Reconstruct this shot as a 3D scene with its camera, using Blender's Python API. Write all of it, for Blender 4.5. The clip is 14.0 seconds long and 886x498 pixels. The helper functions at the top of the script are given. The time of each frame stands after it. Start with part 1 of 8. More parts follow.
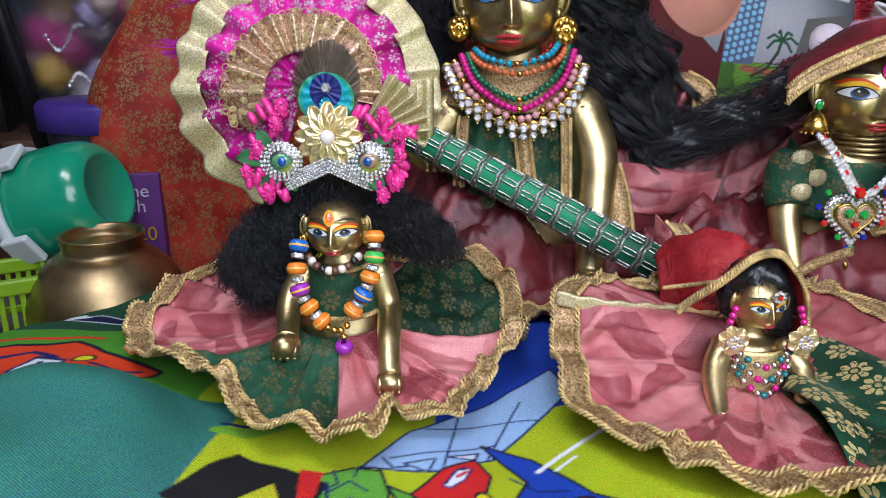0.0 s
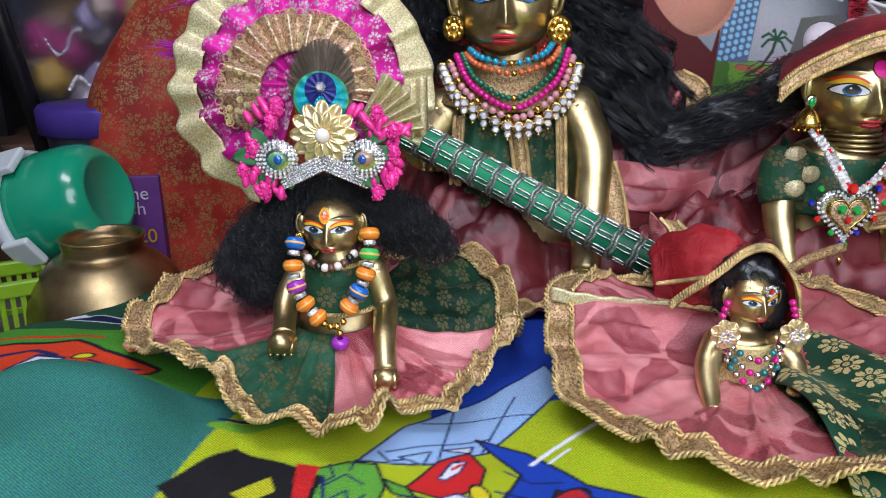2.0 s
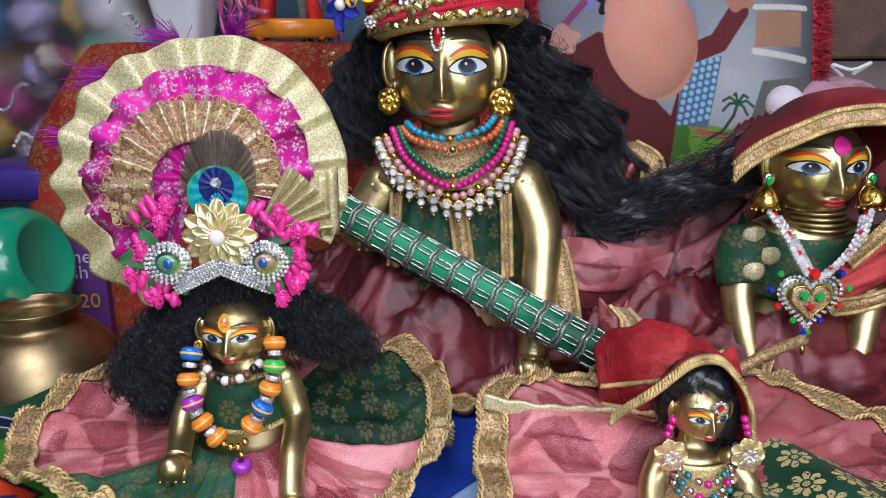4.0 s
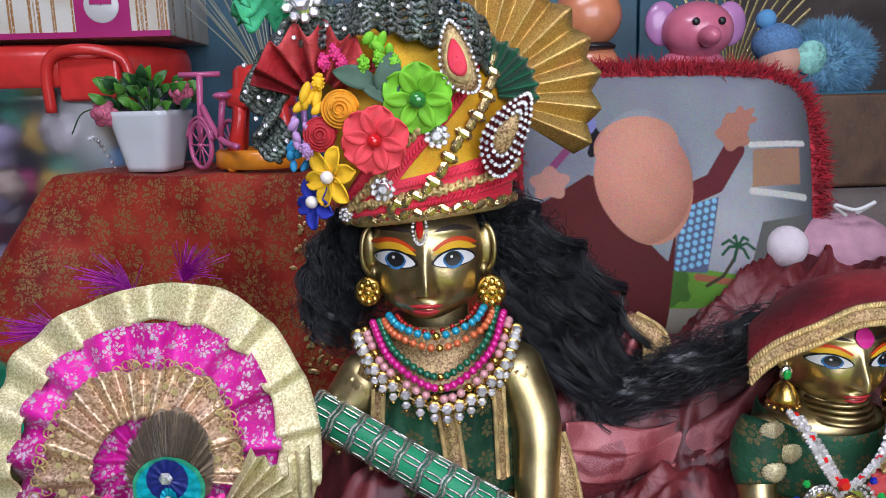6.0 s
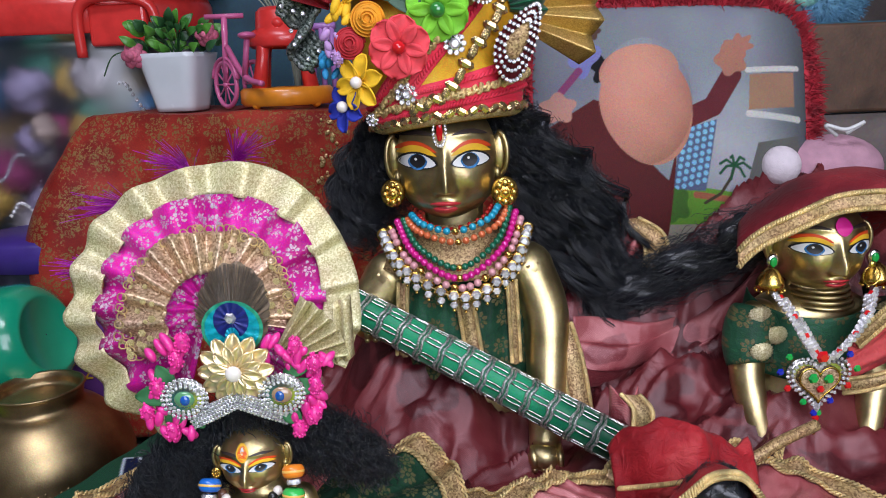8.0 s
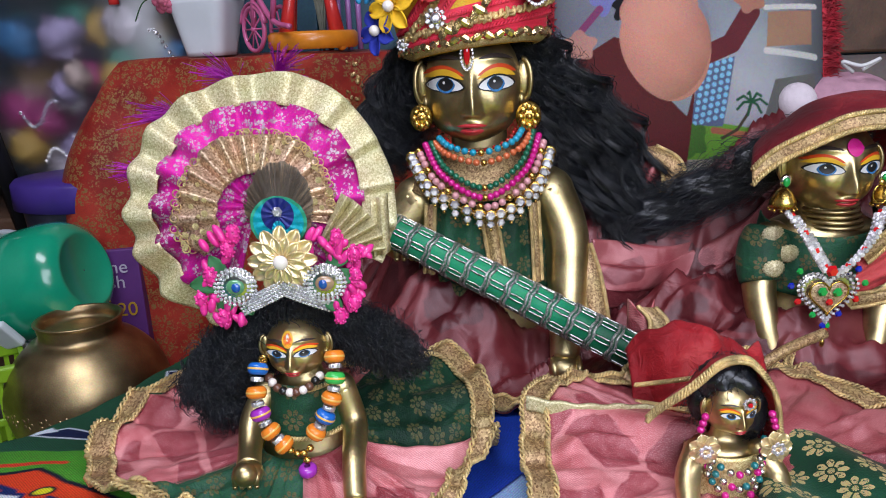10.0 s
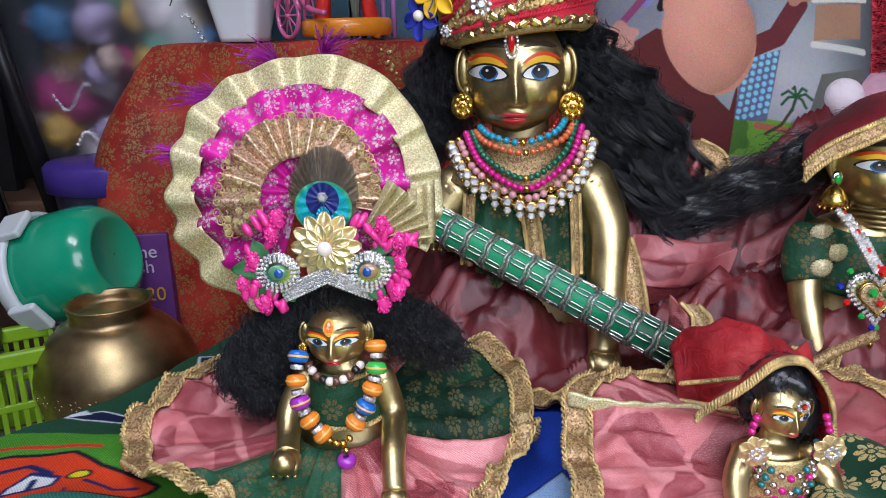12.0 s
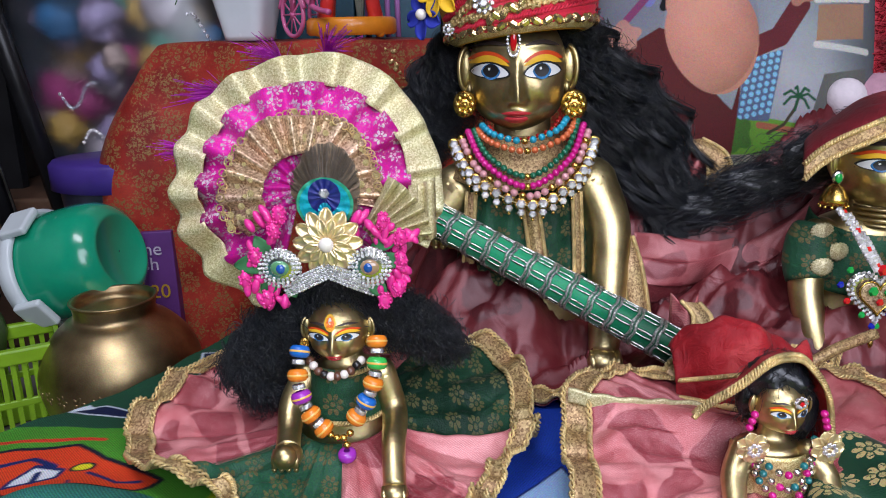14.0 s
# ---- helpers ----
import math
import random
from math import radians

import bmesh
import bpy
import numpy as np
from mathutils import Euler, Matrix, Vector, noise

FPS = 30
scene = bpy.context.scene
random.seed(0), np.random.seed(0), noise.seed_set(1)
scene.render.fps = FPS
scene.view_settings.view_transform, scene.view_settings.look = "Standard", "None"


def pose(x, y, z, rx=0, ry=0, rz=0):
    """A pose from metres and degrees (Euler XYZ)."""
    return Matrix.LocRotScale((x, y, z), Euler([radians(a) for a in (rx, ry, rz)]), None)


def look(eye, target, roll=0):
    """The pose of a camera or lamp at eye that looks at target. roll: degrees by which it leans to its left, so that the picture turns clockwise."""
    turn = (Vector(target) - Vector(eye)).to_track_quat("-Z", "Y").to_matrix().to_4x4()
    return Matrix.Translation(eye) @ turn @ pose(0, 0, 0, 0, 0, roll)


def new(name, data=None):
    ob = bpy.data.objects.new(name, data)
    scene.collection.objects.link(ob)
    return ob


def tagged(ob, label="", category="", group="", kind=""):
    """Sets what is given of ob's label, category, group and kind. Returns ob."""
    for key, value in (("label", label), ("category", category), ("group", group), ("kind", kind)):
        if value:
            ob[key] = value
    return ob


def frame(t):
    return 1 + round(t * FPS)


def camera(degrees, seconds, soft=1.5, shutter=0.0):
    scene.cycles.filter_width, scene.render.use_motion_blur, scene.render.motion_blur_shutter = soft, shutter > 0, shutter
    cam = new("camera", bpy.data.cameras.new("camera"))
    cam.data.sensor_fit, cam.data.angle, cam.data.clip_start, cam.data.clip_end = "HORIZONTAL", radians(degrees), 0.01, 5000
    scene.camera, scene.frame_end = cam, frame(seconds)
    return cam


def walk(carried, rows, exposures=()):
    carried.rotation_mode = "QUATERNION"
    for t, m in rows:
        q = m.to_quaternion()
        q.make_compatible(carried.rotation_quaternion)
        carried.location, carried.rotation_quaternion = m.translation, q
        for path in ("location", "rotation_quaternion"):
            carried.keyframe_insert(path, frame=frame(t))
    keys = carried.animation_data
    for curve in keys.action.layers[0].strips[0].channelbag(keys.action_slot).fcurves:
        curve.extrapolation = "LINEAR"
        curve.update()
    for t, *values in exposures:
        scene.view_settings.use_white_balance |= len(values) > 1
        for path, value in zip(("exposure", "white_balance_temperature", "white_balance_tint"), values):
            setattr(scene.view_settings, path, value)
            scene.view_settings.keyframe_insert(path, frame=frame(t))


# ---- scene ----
cam = camera(59.3, 14.0, soft=1.0)
METRES, EYE, TILT = 0.46, 0.24, -17.0
ROWS = [
    (0.0, 0.0, 0.0, 0.0, 0.0, 0.0, -0.0),
    (0.5, 0.0055, -0.0066, -0.003, 0.04, 0.04, 0.08),
    (1.0, 0.0173, -0.0083, -0.0013, -0.01, 0.13, 0.21),
    (1.5, 0.0124, -0.0146, -0.0001, 0.01, 0.26, 0.29),
    (2.0, 0.0094, -0.0113, -0.0093, 0.11, 0.24, 0.34),
    (2.5, 0.0224, -0.0074, -0.0029, 0.11, 0.2, 0.47),
    (3.0, 0.0163, 0.0002, -0.0034, 0.2, 0.2, 0.47),
    (3.5, 0.038, 0.0269, -0.0006, -0.06, 0.44, 0.61),
    (4.0, 0.1, 0.0925, 0.0843, -0.87, 2.74, 0.61),
    (6.5, 0.0918, 0.2029, 0.3305, -1.79, 5.6, 2.34),
    (7.0, 0.0734, 0.2049, 0.3066, -1.56, 4.98, 2.57),
    (7.5, 0.0739, 0.1556, 0.3034, -1.3, 4.65, 2.79),
    (8.0, 0.0797, 0.0801, 0.2146, -1.22, 3.95, 2.71),
    (8.5, 0.081, 0.0378, 0.2037, -1.1, 3.7, 2.64),
    (9.0, 0.0705, 0.0077, 0.1642, -0.71, 3.11, 2.65),
    (11.5, 0.0245, 0.0455, 0.123, 0.93, 1.52, 1.26),
    (12.0, 0.0175, 0.0392, 0.1171, 1.2, 1.4, 1.11),
    (12.5, 0.0125, 0.0439, 0.1066, 1.35, 1.23, 0.96),
    (13.0, 0.0109, 0.038, 0.112, 1.5, 1.18, 0.92),
    (13.5, 0.0236, 0.0299, 0.1252, 1.5, 1.38, 0.9),
    (14.0, 0.0232, 0.0314, 0.112, 1.55, 1.41, 0.88),
]
path_rows = [(t, pose(0, 0, EYE, TILT, 0, 0) @ pose(METRES * x, METRES * y, METRES * z, 90 + pitch, roll, yaw)) for t, x, y, z, yaw, pitch, roll in ROWS]
path_rows += [
    (4.2, look((0.047, 0.059, 0.293), (0.072, 2.004, -0.167), -0.5)),
    (5.3, look((0.049, 0.122, 0.364), (0.113, 2.083, -0.012), -1.2)),
    (6.3, look((0.046, 0.133, 0.365), (0.120, 2.094, -0.021), -1.7)),
    (9.2, look((0.031, 0.018, 0.298), (0.056, 1.954, -0.199), -2.5)),
]
path_rows.sort(key=lambda row: row[0])
walk(cam, path_rows)

# ---- light: added front and overhead lamps, and bounce off the unseen walls ----
world = bpy.data.worlds.new("world")
scene.world = world
world.use_nodes = True
world.node_tree.nodes["Background"].inputs[0].default_value = (0.75, 0.85, 1.0, 1)
world.node_tree.nodes["Background"].inputs[1].default_value = 0.3
scene.view_settings.exposure = 0.0


def area_lamp(name, place, aim, width, height, watts, colour):
    data = bpy.data.lights.new(name, "AREA")
    data.shape, data.size, data.size_y, data.energy, data.color = "RECTANGLE", width, height, watts, colour
    ob = new(name, data)
    ob.matrix_world = look(place, aim)
    return ob


# free-standing lamp added in front, low enough to brighten the statues' faces
area_lamp("front_fill_lamp", (0.40, -0.60, 0.72), (0.03, 0.6, 0.08), 1.15, 0.9, 24.5, (0.81, 0.84, 1.0))
# overhead lamp added without a fitting; it also brightens the left side
area_lamp("overhead_fill_lamp", (-0.30, -0.15, 1.80), (-0.25, 0.05, 0.0), 1.1, 0.5, 24, (0.84, 0.85, 1.0))


# ---- materials ----
def make(name, rough=0.5, metal=0.0):
    m = bpy.data.materials.new(name)
    m.use_nodes = True
    nodes, links = m.node_tree.nodes, m.node_tree.links
    b = nodes["Principled BSDF"]
    b.inputs["Roughness"].default_value, b.inputs["Metallic"].default_value = rough, metal
    return m, nodes, links, b


def rgb(c):
    return (c[0], c[1], c[2], 1.0)


def ramp(nodes, links, source, stops):
    r = nodes.new("ShaderNodeValToRGB")
    while len(r.color_ramp.elements) < len(stops):
        r.color_ramp.elements.new(0.5)
    for e, (p, c) in zip(r.color_ramp.elements, stops):
        e.position, e.color = p, rgb(c)
    links.new(source, r.inputs[0])
    return r.outputs[0]


def tex(nodes, links, coord, scale, detail=3.0, kind="ShaderNodeTexNoise", rough=0.5):
    n = nodes.new(kind)
    n.inputs["Scale"].default_value = scale
    if kind == "ShaderNodeTexNoise":
        n.inputs["Detail"].default_value, n.inputs["Roughness"].default_value = detail, rough
    links.new(coord, n.inputs["Vector"])
    return n


def mixed(nodes, links, factor, a, b, how="MIX"):
    n = nodes.new("ShaderNodeMix")
    n.data_type, n.blend_type = "RGBA", how
    for socket, value in ((n.inputs[0], factor), (n.inputs[6], a), (n.inputs[7], b)):
        if isinstance(value, (int, float)):
            socket.default_value = value
        elif isinstance(value, tuple):
            socket.default_value = rgb(value)
        else:
            links.new(value, socket)
    return n.outputs[2]


def bumped(nodes, links, b, height, strength, distance=0.001):
    n = nodes.new("ShaderNodeBump")
    n.inputs["Strength"].default_value, n.inputs["Distance"].default_value = strength, distance
    links.new(height, n.inputs["Height"])
    links.new(n.outputs[0], b.inputs["Normal"])


def stuff(name, colour, rough=0.5, metal=0.0, spread=0.25, large=25.0, fine=600.0, bump=0.15, dark=None, vary=0.0, coat=0.0, sheen=0.0):
    """A surface with variation at two scales and fine relief."""
    m, nodes, links, b = make(name, rough, metal)
    where = nodes.new("ShaderNodeTexCoord").outputs["Object"]
    n1, n2 = tex(nodes, links, where, large), tex(nodes, links, where, fine, 2.0)
    dark = dark or tuple(c * (1 - spread) for c in colour)
    light = tuple(min(1, c * (1 + spread * 0.6)) for c in colour)
    c = ramp(nodes, links, n1.outputs[0], [(0.3, dark), (0.7, light)])
    c = mixed(nodes, links, 0.35 * spread * 2, c, n2.outputs["Color"], "OVERLAY")
    if vary:
        info = nodes.new("ShaderNodeObjectInfo")
        h = nodes.new("ShaderNodeHueSaturation")
        k = nodes.new("ShaderNodeMapRange")
        k.inputs[3].default_value, k.inputs[4].default_value = 1 - vary, 1 + vary
        links.new(info.outputs["Random"], k.inputs[0])
        links.new(k.outputs[0], h.inputs["Value"])
        links.new(c, h.inputs["Color"])
        c = h.outputs[0]
    links.new(c, b.inputs["Base Color"])
    k = nodes.new("ShaderNodeMapRange")
    k.inputs[3].default_value, k.inputs[4].default_value = max(0.02, rough * 0.8), min(1, rough * 1.25)
    links.new(n1.outputs[0], k.inputs[0])
    links.new(k.outputs[0], b.inputs["Roughness"])
    if bump:
        bumped(nodes, links, b, n2.outputs[0], bump)
    b.inputs["Coat Weight"].default_value = coat
    b.inputs["Sheen Weight"].default_value = sheen
    return m


def woven(name, colour, dark, light, motif=None, motif_scale=45.0, motif_share=0.1, rough=0.55, weave=1100.0, large=14.0, sheen=0.04, metal=0.0, flecks=None, plane="xy", crumple=0.0, wear=0.42):
    """A fabric: weave relief, soft tone changes, and a scattered woven motif of petals."""
    m, nodes, links, b = make(name, rough, metal)
    where = nodes.new("ShaderNodeTexCoord").outputs["Object"]
    n1 = tex(nodes, links, where, large, 4.0)
    n2 = tex(nodes, links, where, weave, 1.0)
    c = ramp(nodes, links, n1.outputs[0], [(0.38, dark), (0.5, colour), (0.61, light)])
    if motif:
        split = nodes.new("ShaderNodeSeparateXYZ")
        flat = nodes.new("ShaderNodeCombineXYZ")
        links.new(where, split.inputs[0])
        links.new(split.outputs[0], flat.inputs[0])
        links.new(split.outputs[1 if plane == "xy" else 2], flat.inputs[1])
        v = tex(nodes, links, flat.outputs[0], motif_scale, kind="ShaderNodeTexVoronoi")
        v.voronoi_dimensions = "2D"
        v.inputs["Randomness"].default_value = 0.3
        away = nodes.new("ShaderNodeVectorMath")
        away.operation = "SUBTRACT"
        links.new(flat.outputs[0], away.inputs[0])
        links.new(v.outputs["Position"], away.inputs[1])
        part_xy = nodes.new("ShaderNodeSeparateXYZ")
        links.new(away.outputs[0], part_xy.inputs[0])

        def calc(how, p, q=0.0):
            n = nodes.new("ShaderNodeMath")
            n.operation = how
            for socket, value in zip(n.inputs, (p, q)):
                if isinstance(value, (int, float)):
                    socket.default_value = value
                else:
                    links.new(value, socket)
            return n.outputs[0]
        petal = calc("ABSOLUTE", calc("SINE", calc("MULTIPLY", calc("ARCTAN2", part_xy.outputs[1], part_xy.outputs[0]), 4.0)))
        reach = calc("MULTIPLY_ADD", petal, 0.16)
        reach.node.inputs[2].default_value = 0.20 + motif_share
        inside = calc("LESS_THAN", v.outputs["Distance"], reach)
        inside = calc("MULTIPLY", inside, calc("GREATER_THAN", petal, 0.35))
        inside = calc("MULTIPLY", inside, calc("GREATER_THAN", calc("ABSOLUTE", calc("SUBTRACT", v.outputs["Distance"], 0.12)), 0.03))
        worn = tex(nodes, links, where, 330.0, 3.0, rough=0.7)
        inside = calc("MULTIPLY", inside, calc("GREATER_THAN", worn.outputs[0], wear))
        c = mixed(nodes, links, inside, c, motif)
    if flecks:
        n3 = tex(nodes, links, where, 260.0, 3.0, rough=0.7)
        n4 = tex(nodes, links, where, 40.0, 2.0)
        f = mixed(nodes, links, 1.0, ramp(nodes, links, n3.outputs[0], [(0.54, (0, 0, 0)), (0.6, (1, 1, 1))]), ramp(nodes, links, n4.outputs[0], [(0.42, (0, 0, 0)), (0.6, (1, 1, 1))]), "MULTIPLY")
        c = mixed(nodes, links, f, c, flecks)
    c = mixed(nodes, links, 0.55, c, n2.outputs["Color"], "OVERLAY")
    links.new(c, b.inputs["Base Color"])
    b.inputs["Specular IOR Level"].default_value = 0.2
    b.inputs["Sheen Weight"].default_value = sheen
    b.inputs["Sheen Roughness"].default_value = 0.4
    bumped(nodes, links, b, n2.outputs[0], 0.5, 0.0006)
    if crumple:
        n5 = tex(nodes, links, where, 70.0, 4.0, rough=0.6)
        n5.inputs["Distortion"].default_value = 1.2
        big = nodes.new("ShaderNodeBump")
        big.inputs["Strength"].default_value, big.inputs["Distance"].default_value = crumple, 0.006
        links.new(n5.outputs[0], big.inputs["Height"])
        links.new(big.outputs[0], [n for n in nodes if n.type == "BUMP"][0].inputs["Normal"])
    return m


def satin(name, colour, pale, dark, leaf=34.0):
    """Shot satin: pale thread over a deeper ground, with woven leaves that have darker veins."""
    m, nodes, links, b = make(name, 0.36, 0.12)
    where = nodes.new("ShaderNodeTexCoord").outputs["Object"]
    drift = tex(nodes, links, where, 18.0, 3.0)
    bent = mixed(nodes, links, 0.035, where, drift.outputs["Color"], "ADD")
    cell = tex(nodes, links, bent, leaf, kind="ShaderNodeTexVoronoi")
    edge = tex(nodes, links, bent, leaf, kind="ShaderNodeTexVoronoi")
    edge.feature = "DISTANCE_TO_EDGE"
    vein = tex(nodes, links, bent, leaf * 3.2, kind="ShaderNodeTexVoronoi")
    vein.feature = "DISTANCE_TO_EDGE"
    thread = tex(nodes, links, where, 1500.0, 1.0)
    slub = nodes.new("ShaderNodeTexWave")
    slub.bands_direction = "DIAGONAL"
    slub.inputs["Scale"].default_value, slub.inputs["Distortion"].default_value, slub.inputs["Detail"].default_value = 300.0, 5.0, 2.0
    links.new(where, slub.inputs["Vector"])
    tone = tex(nodes, links, where, 34.0, 4.0)
    c = ramp(nodes, links, tone.outputs[0], [(0.40, colour), (0.60, tuple(0.62 * p + 0.38 * q for p, q in zip(colour, pale)))])
    chosen = ramp(nodes, links, cell.outputs["Color"], [(0.46, (0, 0, 0)), (0.48, (1, 1, 1))])
    inner = ramp(nodes, links, edge.outputs[0], [(0.05, (0, 0, 0)), (0.09, (1, 1, 1))])
    both = mixed(nodes, links, 1.0, chosen, inner, "MULTIPLY")
    c = mixed(nodes, links, mixed(nodes, links, 0.92, (0, 0, 0), both), c, dark)
    lines = ramp(nodes, links, vein.outputs[0], [(0.0, (1, 1, 1)), (0.035, (0, 0, 0))])
    lines = mixed(nodes, links, 1.0, lines, both, "MULTIPLY")
    c = mixed(nodes, links, mixed(nodes, links, 0.5, (0, 0, 0), lines), c, tuple(0.6 * p for p in dark))
    fleck = ramp(nodes, links, thread.outputs[0], [(0.50, (0, 0, 0)), (0.66, (1, 1, 1))])
    c = mixed(nodes, links, mixed(nodes, links, 0.42, (0, 0, 0), fleck), c, pale)
    deep = ramp(nodes, links, thread.outputs[0], [(0.34, (1, 1, 1)), (0.46, (0, 0, 0))])
    c = mixed(nodes, links, mixed(nodes, links, 0.38, (0, 0, 0), deep), c, dark)
    c = mixed(nodes, links, 0.22, c, slub.outputs["Color"], "OVERLAY")
    links.new(c, b.inputs["Base Color"])
    b.inputs["Sheen Weight"].default_value = 0.05
    b.inputs["Sheen Roughness"].default_value = 0.35
    b.inputs["Sheen Tint"].default_value = rgb(pale)
    bumped(nodes, links, b, thread.outputs[0], 0.45, 0.0006)
    crease = tex(nodes, links, where, 22.0, 2.0, rough=0.45)
    crease.inputs["Distortion"].default_value = 1.6
    big = nodes.new("ShaderNodeBump")
    big.inputs["Strength"].default_value, big.inputs["Distance"].default_value = 0.35, 0.010
    links.new(crease.outputs[0], big.inputs["Height"])
    links.new(big.outputs[0], [n for n in nodes if n.type == "BUMP"][0].inputs["Normal"])
    return m


def printed(name, rough=0.75, weave=900.0, relief=0.6, ribs=0.25):
    """Cloth whose printed colours lie in the mesh's colour layer."""
    m, nodes, links, b = make(name, rough)
    where = nodes.new("ShaderNodeTexCoord").outputs["Object"]
    at = nodes.new("ShaderNodeVertexColor")
    at.layer_name = "print"
    n1, n2 = tex(nodes, links, where, 18.0, 4.0), tex(nodes, links, where, weave, 1.0)
    c = mixed(nodes, links, 0.6, at.outputs[0], n2.outputs["Color"], "OVERLAY")
    c = mixed(nodes, links, 0.18, c, n1.outputs["Color"], "SOFT_LIGHT")
    twill = nodes.new("ShaderNodeTexWave")
    twill.bands_direction = "DIAGONAL"
    twill.inputs["Scale"].default_value, twill.inputs["Distortion"].default_value, twill.inputs["Detail"].default_value, twill.inputs["Detail Scale"].default_value = 330.0, 2.5, 2.0, 3.0
    links.new(where, twill.inputs["Vector"])
    c = mixed(nodes, links, ribs, c, twill.outputs["Color"], "OVERLAY")
    links.new(c, b.inputs["Base Color"])
    b.inputs["Sheen Weight"].default_value = 0.0
    b.inputs["Specular IOR Level"].default_value = 0.15
    bumped(nodes, links, b, n2.outputs[0], relief, 0.0006)
    return m


def sequinned(name, base, glint, scale=900.0, rough=0.3, metal=0.8):
    """Lace and sequins: tiny facets that each lean their own way."""
    m, nodes, links, b = make(name, rough, metal)
    where = nodes.new("ShaderNodeTexCoord").outputs["Object"]
    v = tex(nodes, links, where, scale, kind="ShaderNodeTexVoronoi")
    n1 = tex(nodes, links, where, 60.0, 3.0)
    c = ramp(nodes, links, v.outputs["Color"], [(0.2, base), (0.85, glint)])
    c = mixed(nodes, links, 0.25, c, n1.outputs["Color"], "SOFT_LIGHT")
    links.new(c, b.inputs["Base Color"])
    bumped(nodes, links, b, v.outputs["Color"], 0.6, 0.0008)
    return m


def glass(name, colour, rough=0.03):
    m, nodes, links, b = make(name, rough)
    b.inputs["Base Color"].default_value = rgb(colour)
    b.inputs["Transmission Weight"].default_value = 1.0
    b.inputs["IOR"].default_value = 1.5
    return m


BRASS = stuff("brass", (0.60, 0.49, 0.255), 0.37, 1.0, 0.3, 45.0, 500.0, 0.12, dark=(0.43, 0.34, 0.165))
BRASS_OLD = stuff("aged_brass", (0.45, 0.345, 0.18), 0.38, 1.0, 0.4, 18.0, 500.0, 0.15, dark=(0.22, 0.15, 0.08))
BLACK = stuff("black_paint", (0.012, 0.012, 0.014), 0.4, bump=0)
WHITE = stuff("white_enamel", (0.66, 0.66, 0.66), 0.3, spread=0.08, bump=0)
BROW = stuff("brown_black_paint", (0.03, 0.018, 0.014), 0.5, bump=0)
LIP_LINE = stuff("dark_red_enamel", (0.22, 0.012, 0.015), 0.4, bump=0)
BLUE_EYE = stuff("blue_enamel", (0.05, 0.19, 0.42), 0.2, spread=0.4, large=300.0, bump=0)
RED_LIP = stuff("red_enamel", (0.55, 0.035, 0.045), 0.3, spread=0.2, bump=0)
ORANGE_PAINT = stuff("orange_enamel", (0.70, 0.07, 0.012), 0.4, bump=0)
YELLOW_PAINT = stuff("yellow_enamel", (0.85, 0.48, 0.03), 0.4, bump=0)
MAGENTA_PAINT = stuff("magenta_enamel", (0.65, 0.01, 0.25), 0.45, bump=0)
GOLD = stuff("gold_plate", (0.72, 0.47, 0.12), 0.25, 1.0, 0.3, 80.0, 900.0, 0.1)
GOLD_THREAD = stuff("gold_thread", (0.76, 0.57, 0.26), 0.36, 0.6, 0.5, 90.0, 2200.0, 0.7)
GOLD_RIBBON = sequinned("gold_tissue_ribbon", (0.50, 0.36, 0.12), (0.9, 0.8, 0.42), 1500.0, 0.42, 0.5)
GOLD_TISSUE = sequinned("pale_gold_tissue", (0.42, 0.36, 0.17), (0.76, 0.70, 0.44), 1200.0, 0.5, 0.3)
GOLD_TRIM = sequinned("tan_gold_trim", (0.17, 0.095, 0.038), (0.52, 0.36, 0.17), 800.0, 0.45, 0.4)
GOLD_LACE = sequinned("gold_sequin_lace", (0.26, 0.15, 0.08), (0.74, 0.54, 0.36), 800.0, 0.36, 0.45)
# pale also carries the satin's sheen, coloured in as flecks and random patches
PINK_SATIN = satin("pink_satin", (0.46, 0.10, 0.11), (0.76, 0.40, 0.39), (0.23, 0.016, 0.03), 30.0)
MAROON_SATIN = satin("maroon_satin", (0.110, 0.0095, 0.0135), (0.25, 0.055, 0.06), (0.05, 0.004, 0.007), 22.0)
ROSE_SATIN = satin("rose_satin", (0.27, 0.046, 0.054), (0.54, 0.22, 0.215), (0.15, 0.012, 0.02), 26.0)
GREEN_BROCADE = woven("green_brocade", (0.009, 0.045, 0.022), (0.004, 0.024, 0.012), (0.018, 0.078, 0.04), motif=(0.085, 0.085, 0.034), motif_scale=66.0, motif_share=0.03, rough=0.5, crumple=0.35)
GREEN_UPRIGHT = woven("green_brocade_upright", (0.009, 0.045, 0.022), (0.004, 0.024, 0.012), (0.018, 0.078, 0.04), motif=(0.11, 0.095, 0.04), motif_scale=52.0, motif_share=0.02, rough=0.5, plane="xz", crumple=0.35)
BRONZE_RIBBON = sequinned("bronze_gold_ribbon", (0.34, 0.20, 0.05), (0.74, 0.52, 0.18), 1500.0, 0.38, 0.6)
RED_BROCADE = woven("red_gold_brocade", (0.30, 0.024, 0.016), (0.19, 0.013, 0.010), (0.40, 0.042, 0.026), motif=(0.24, 0.13, 0.045), motif_scale=24.0, motif_share=0.08, rough=0.5, large=12.0, plane="xz", wear=0.50, flecks=(0.30, 0.17, 0.06))
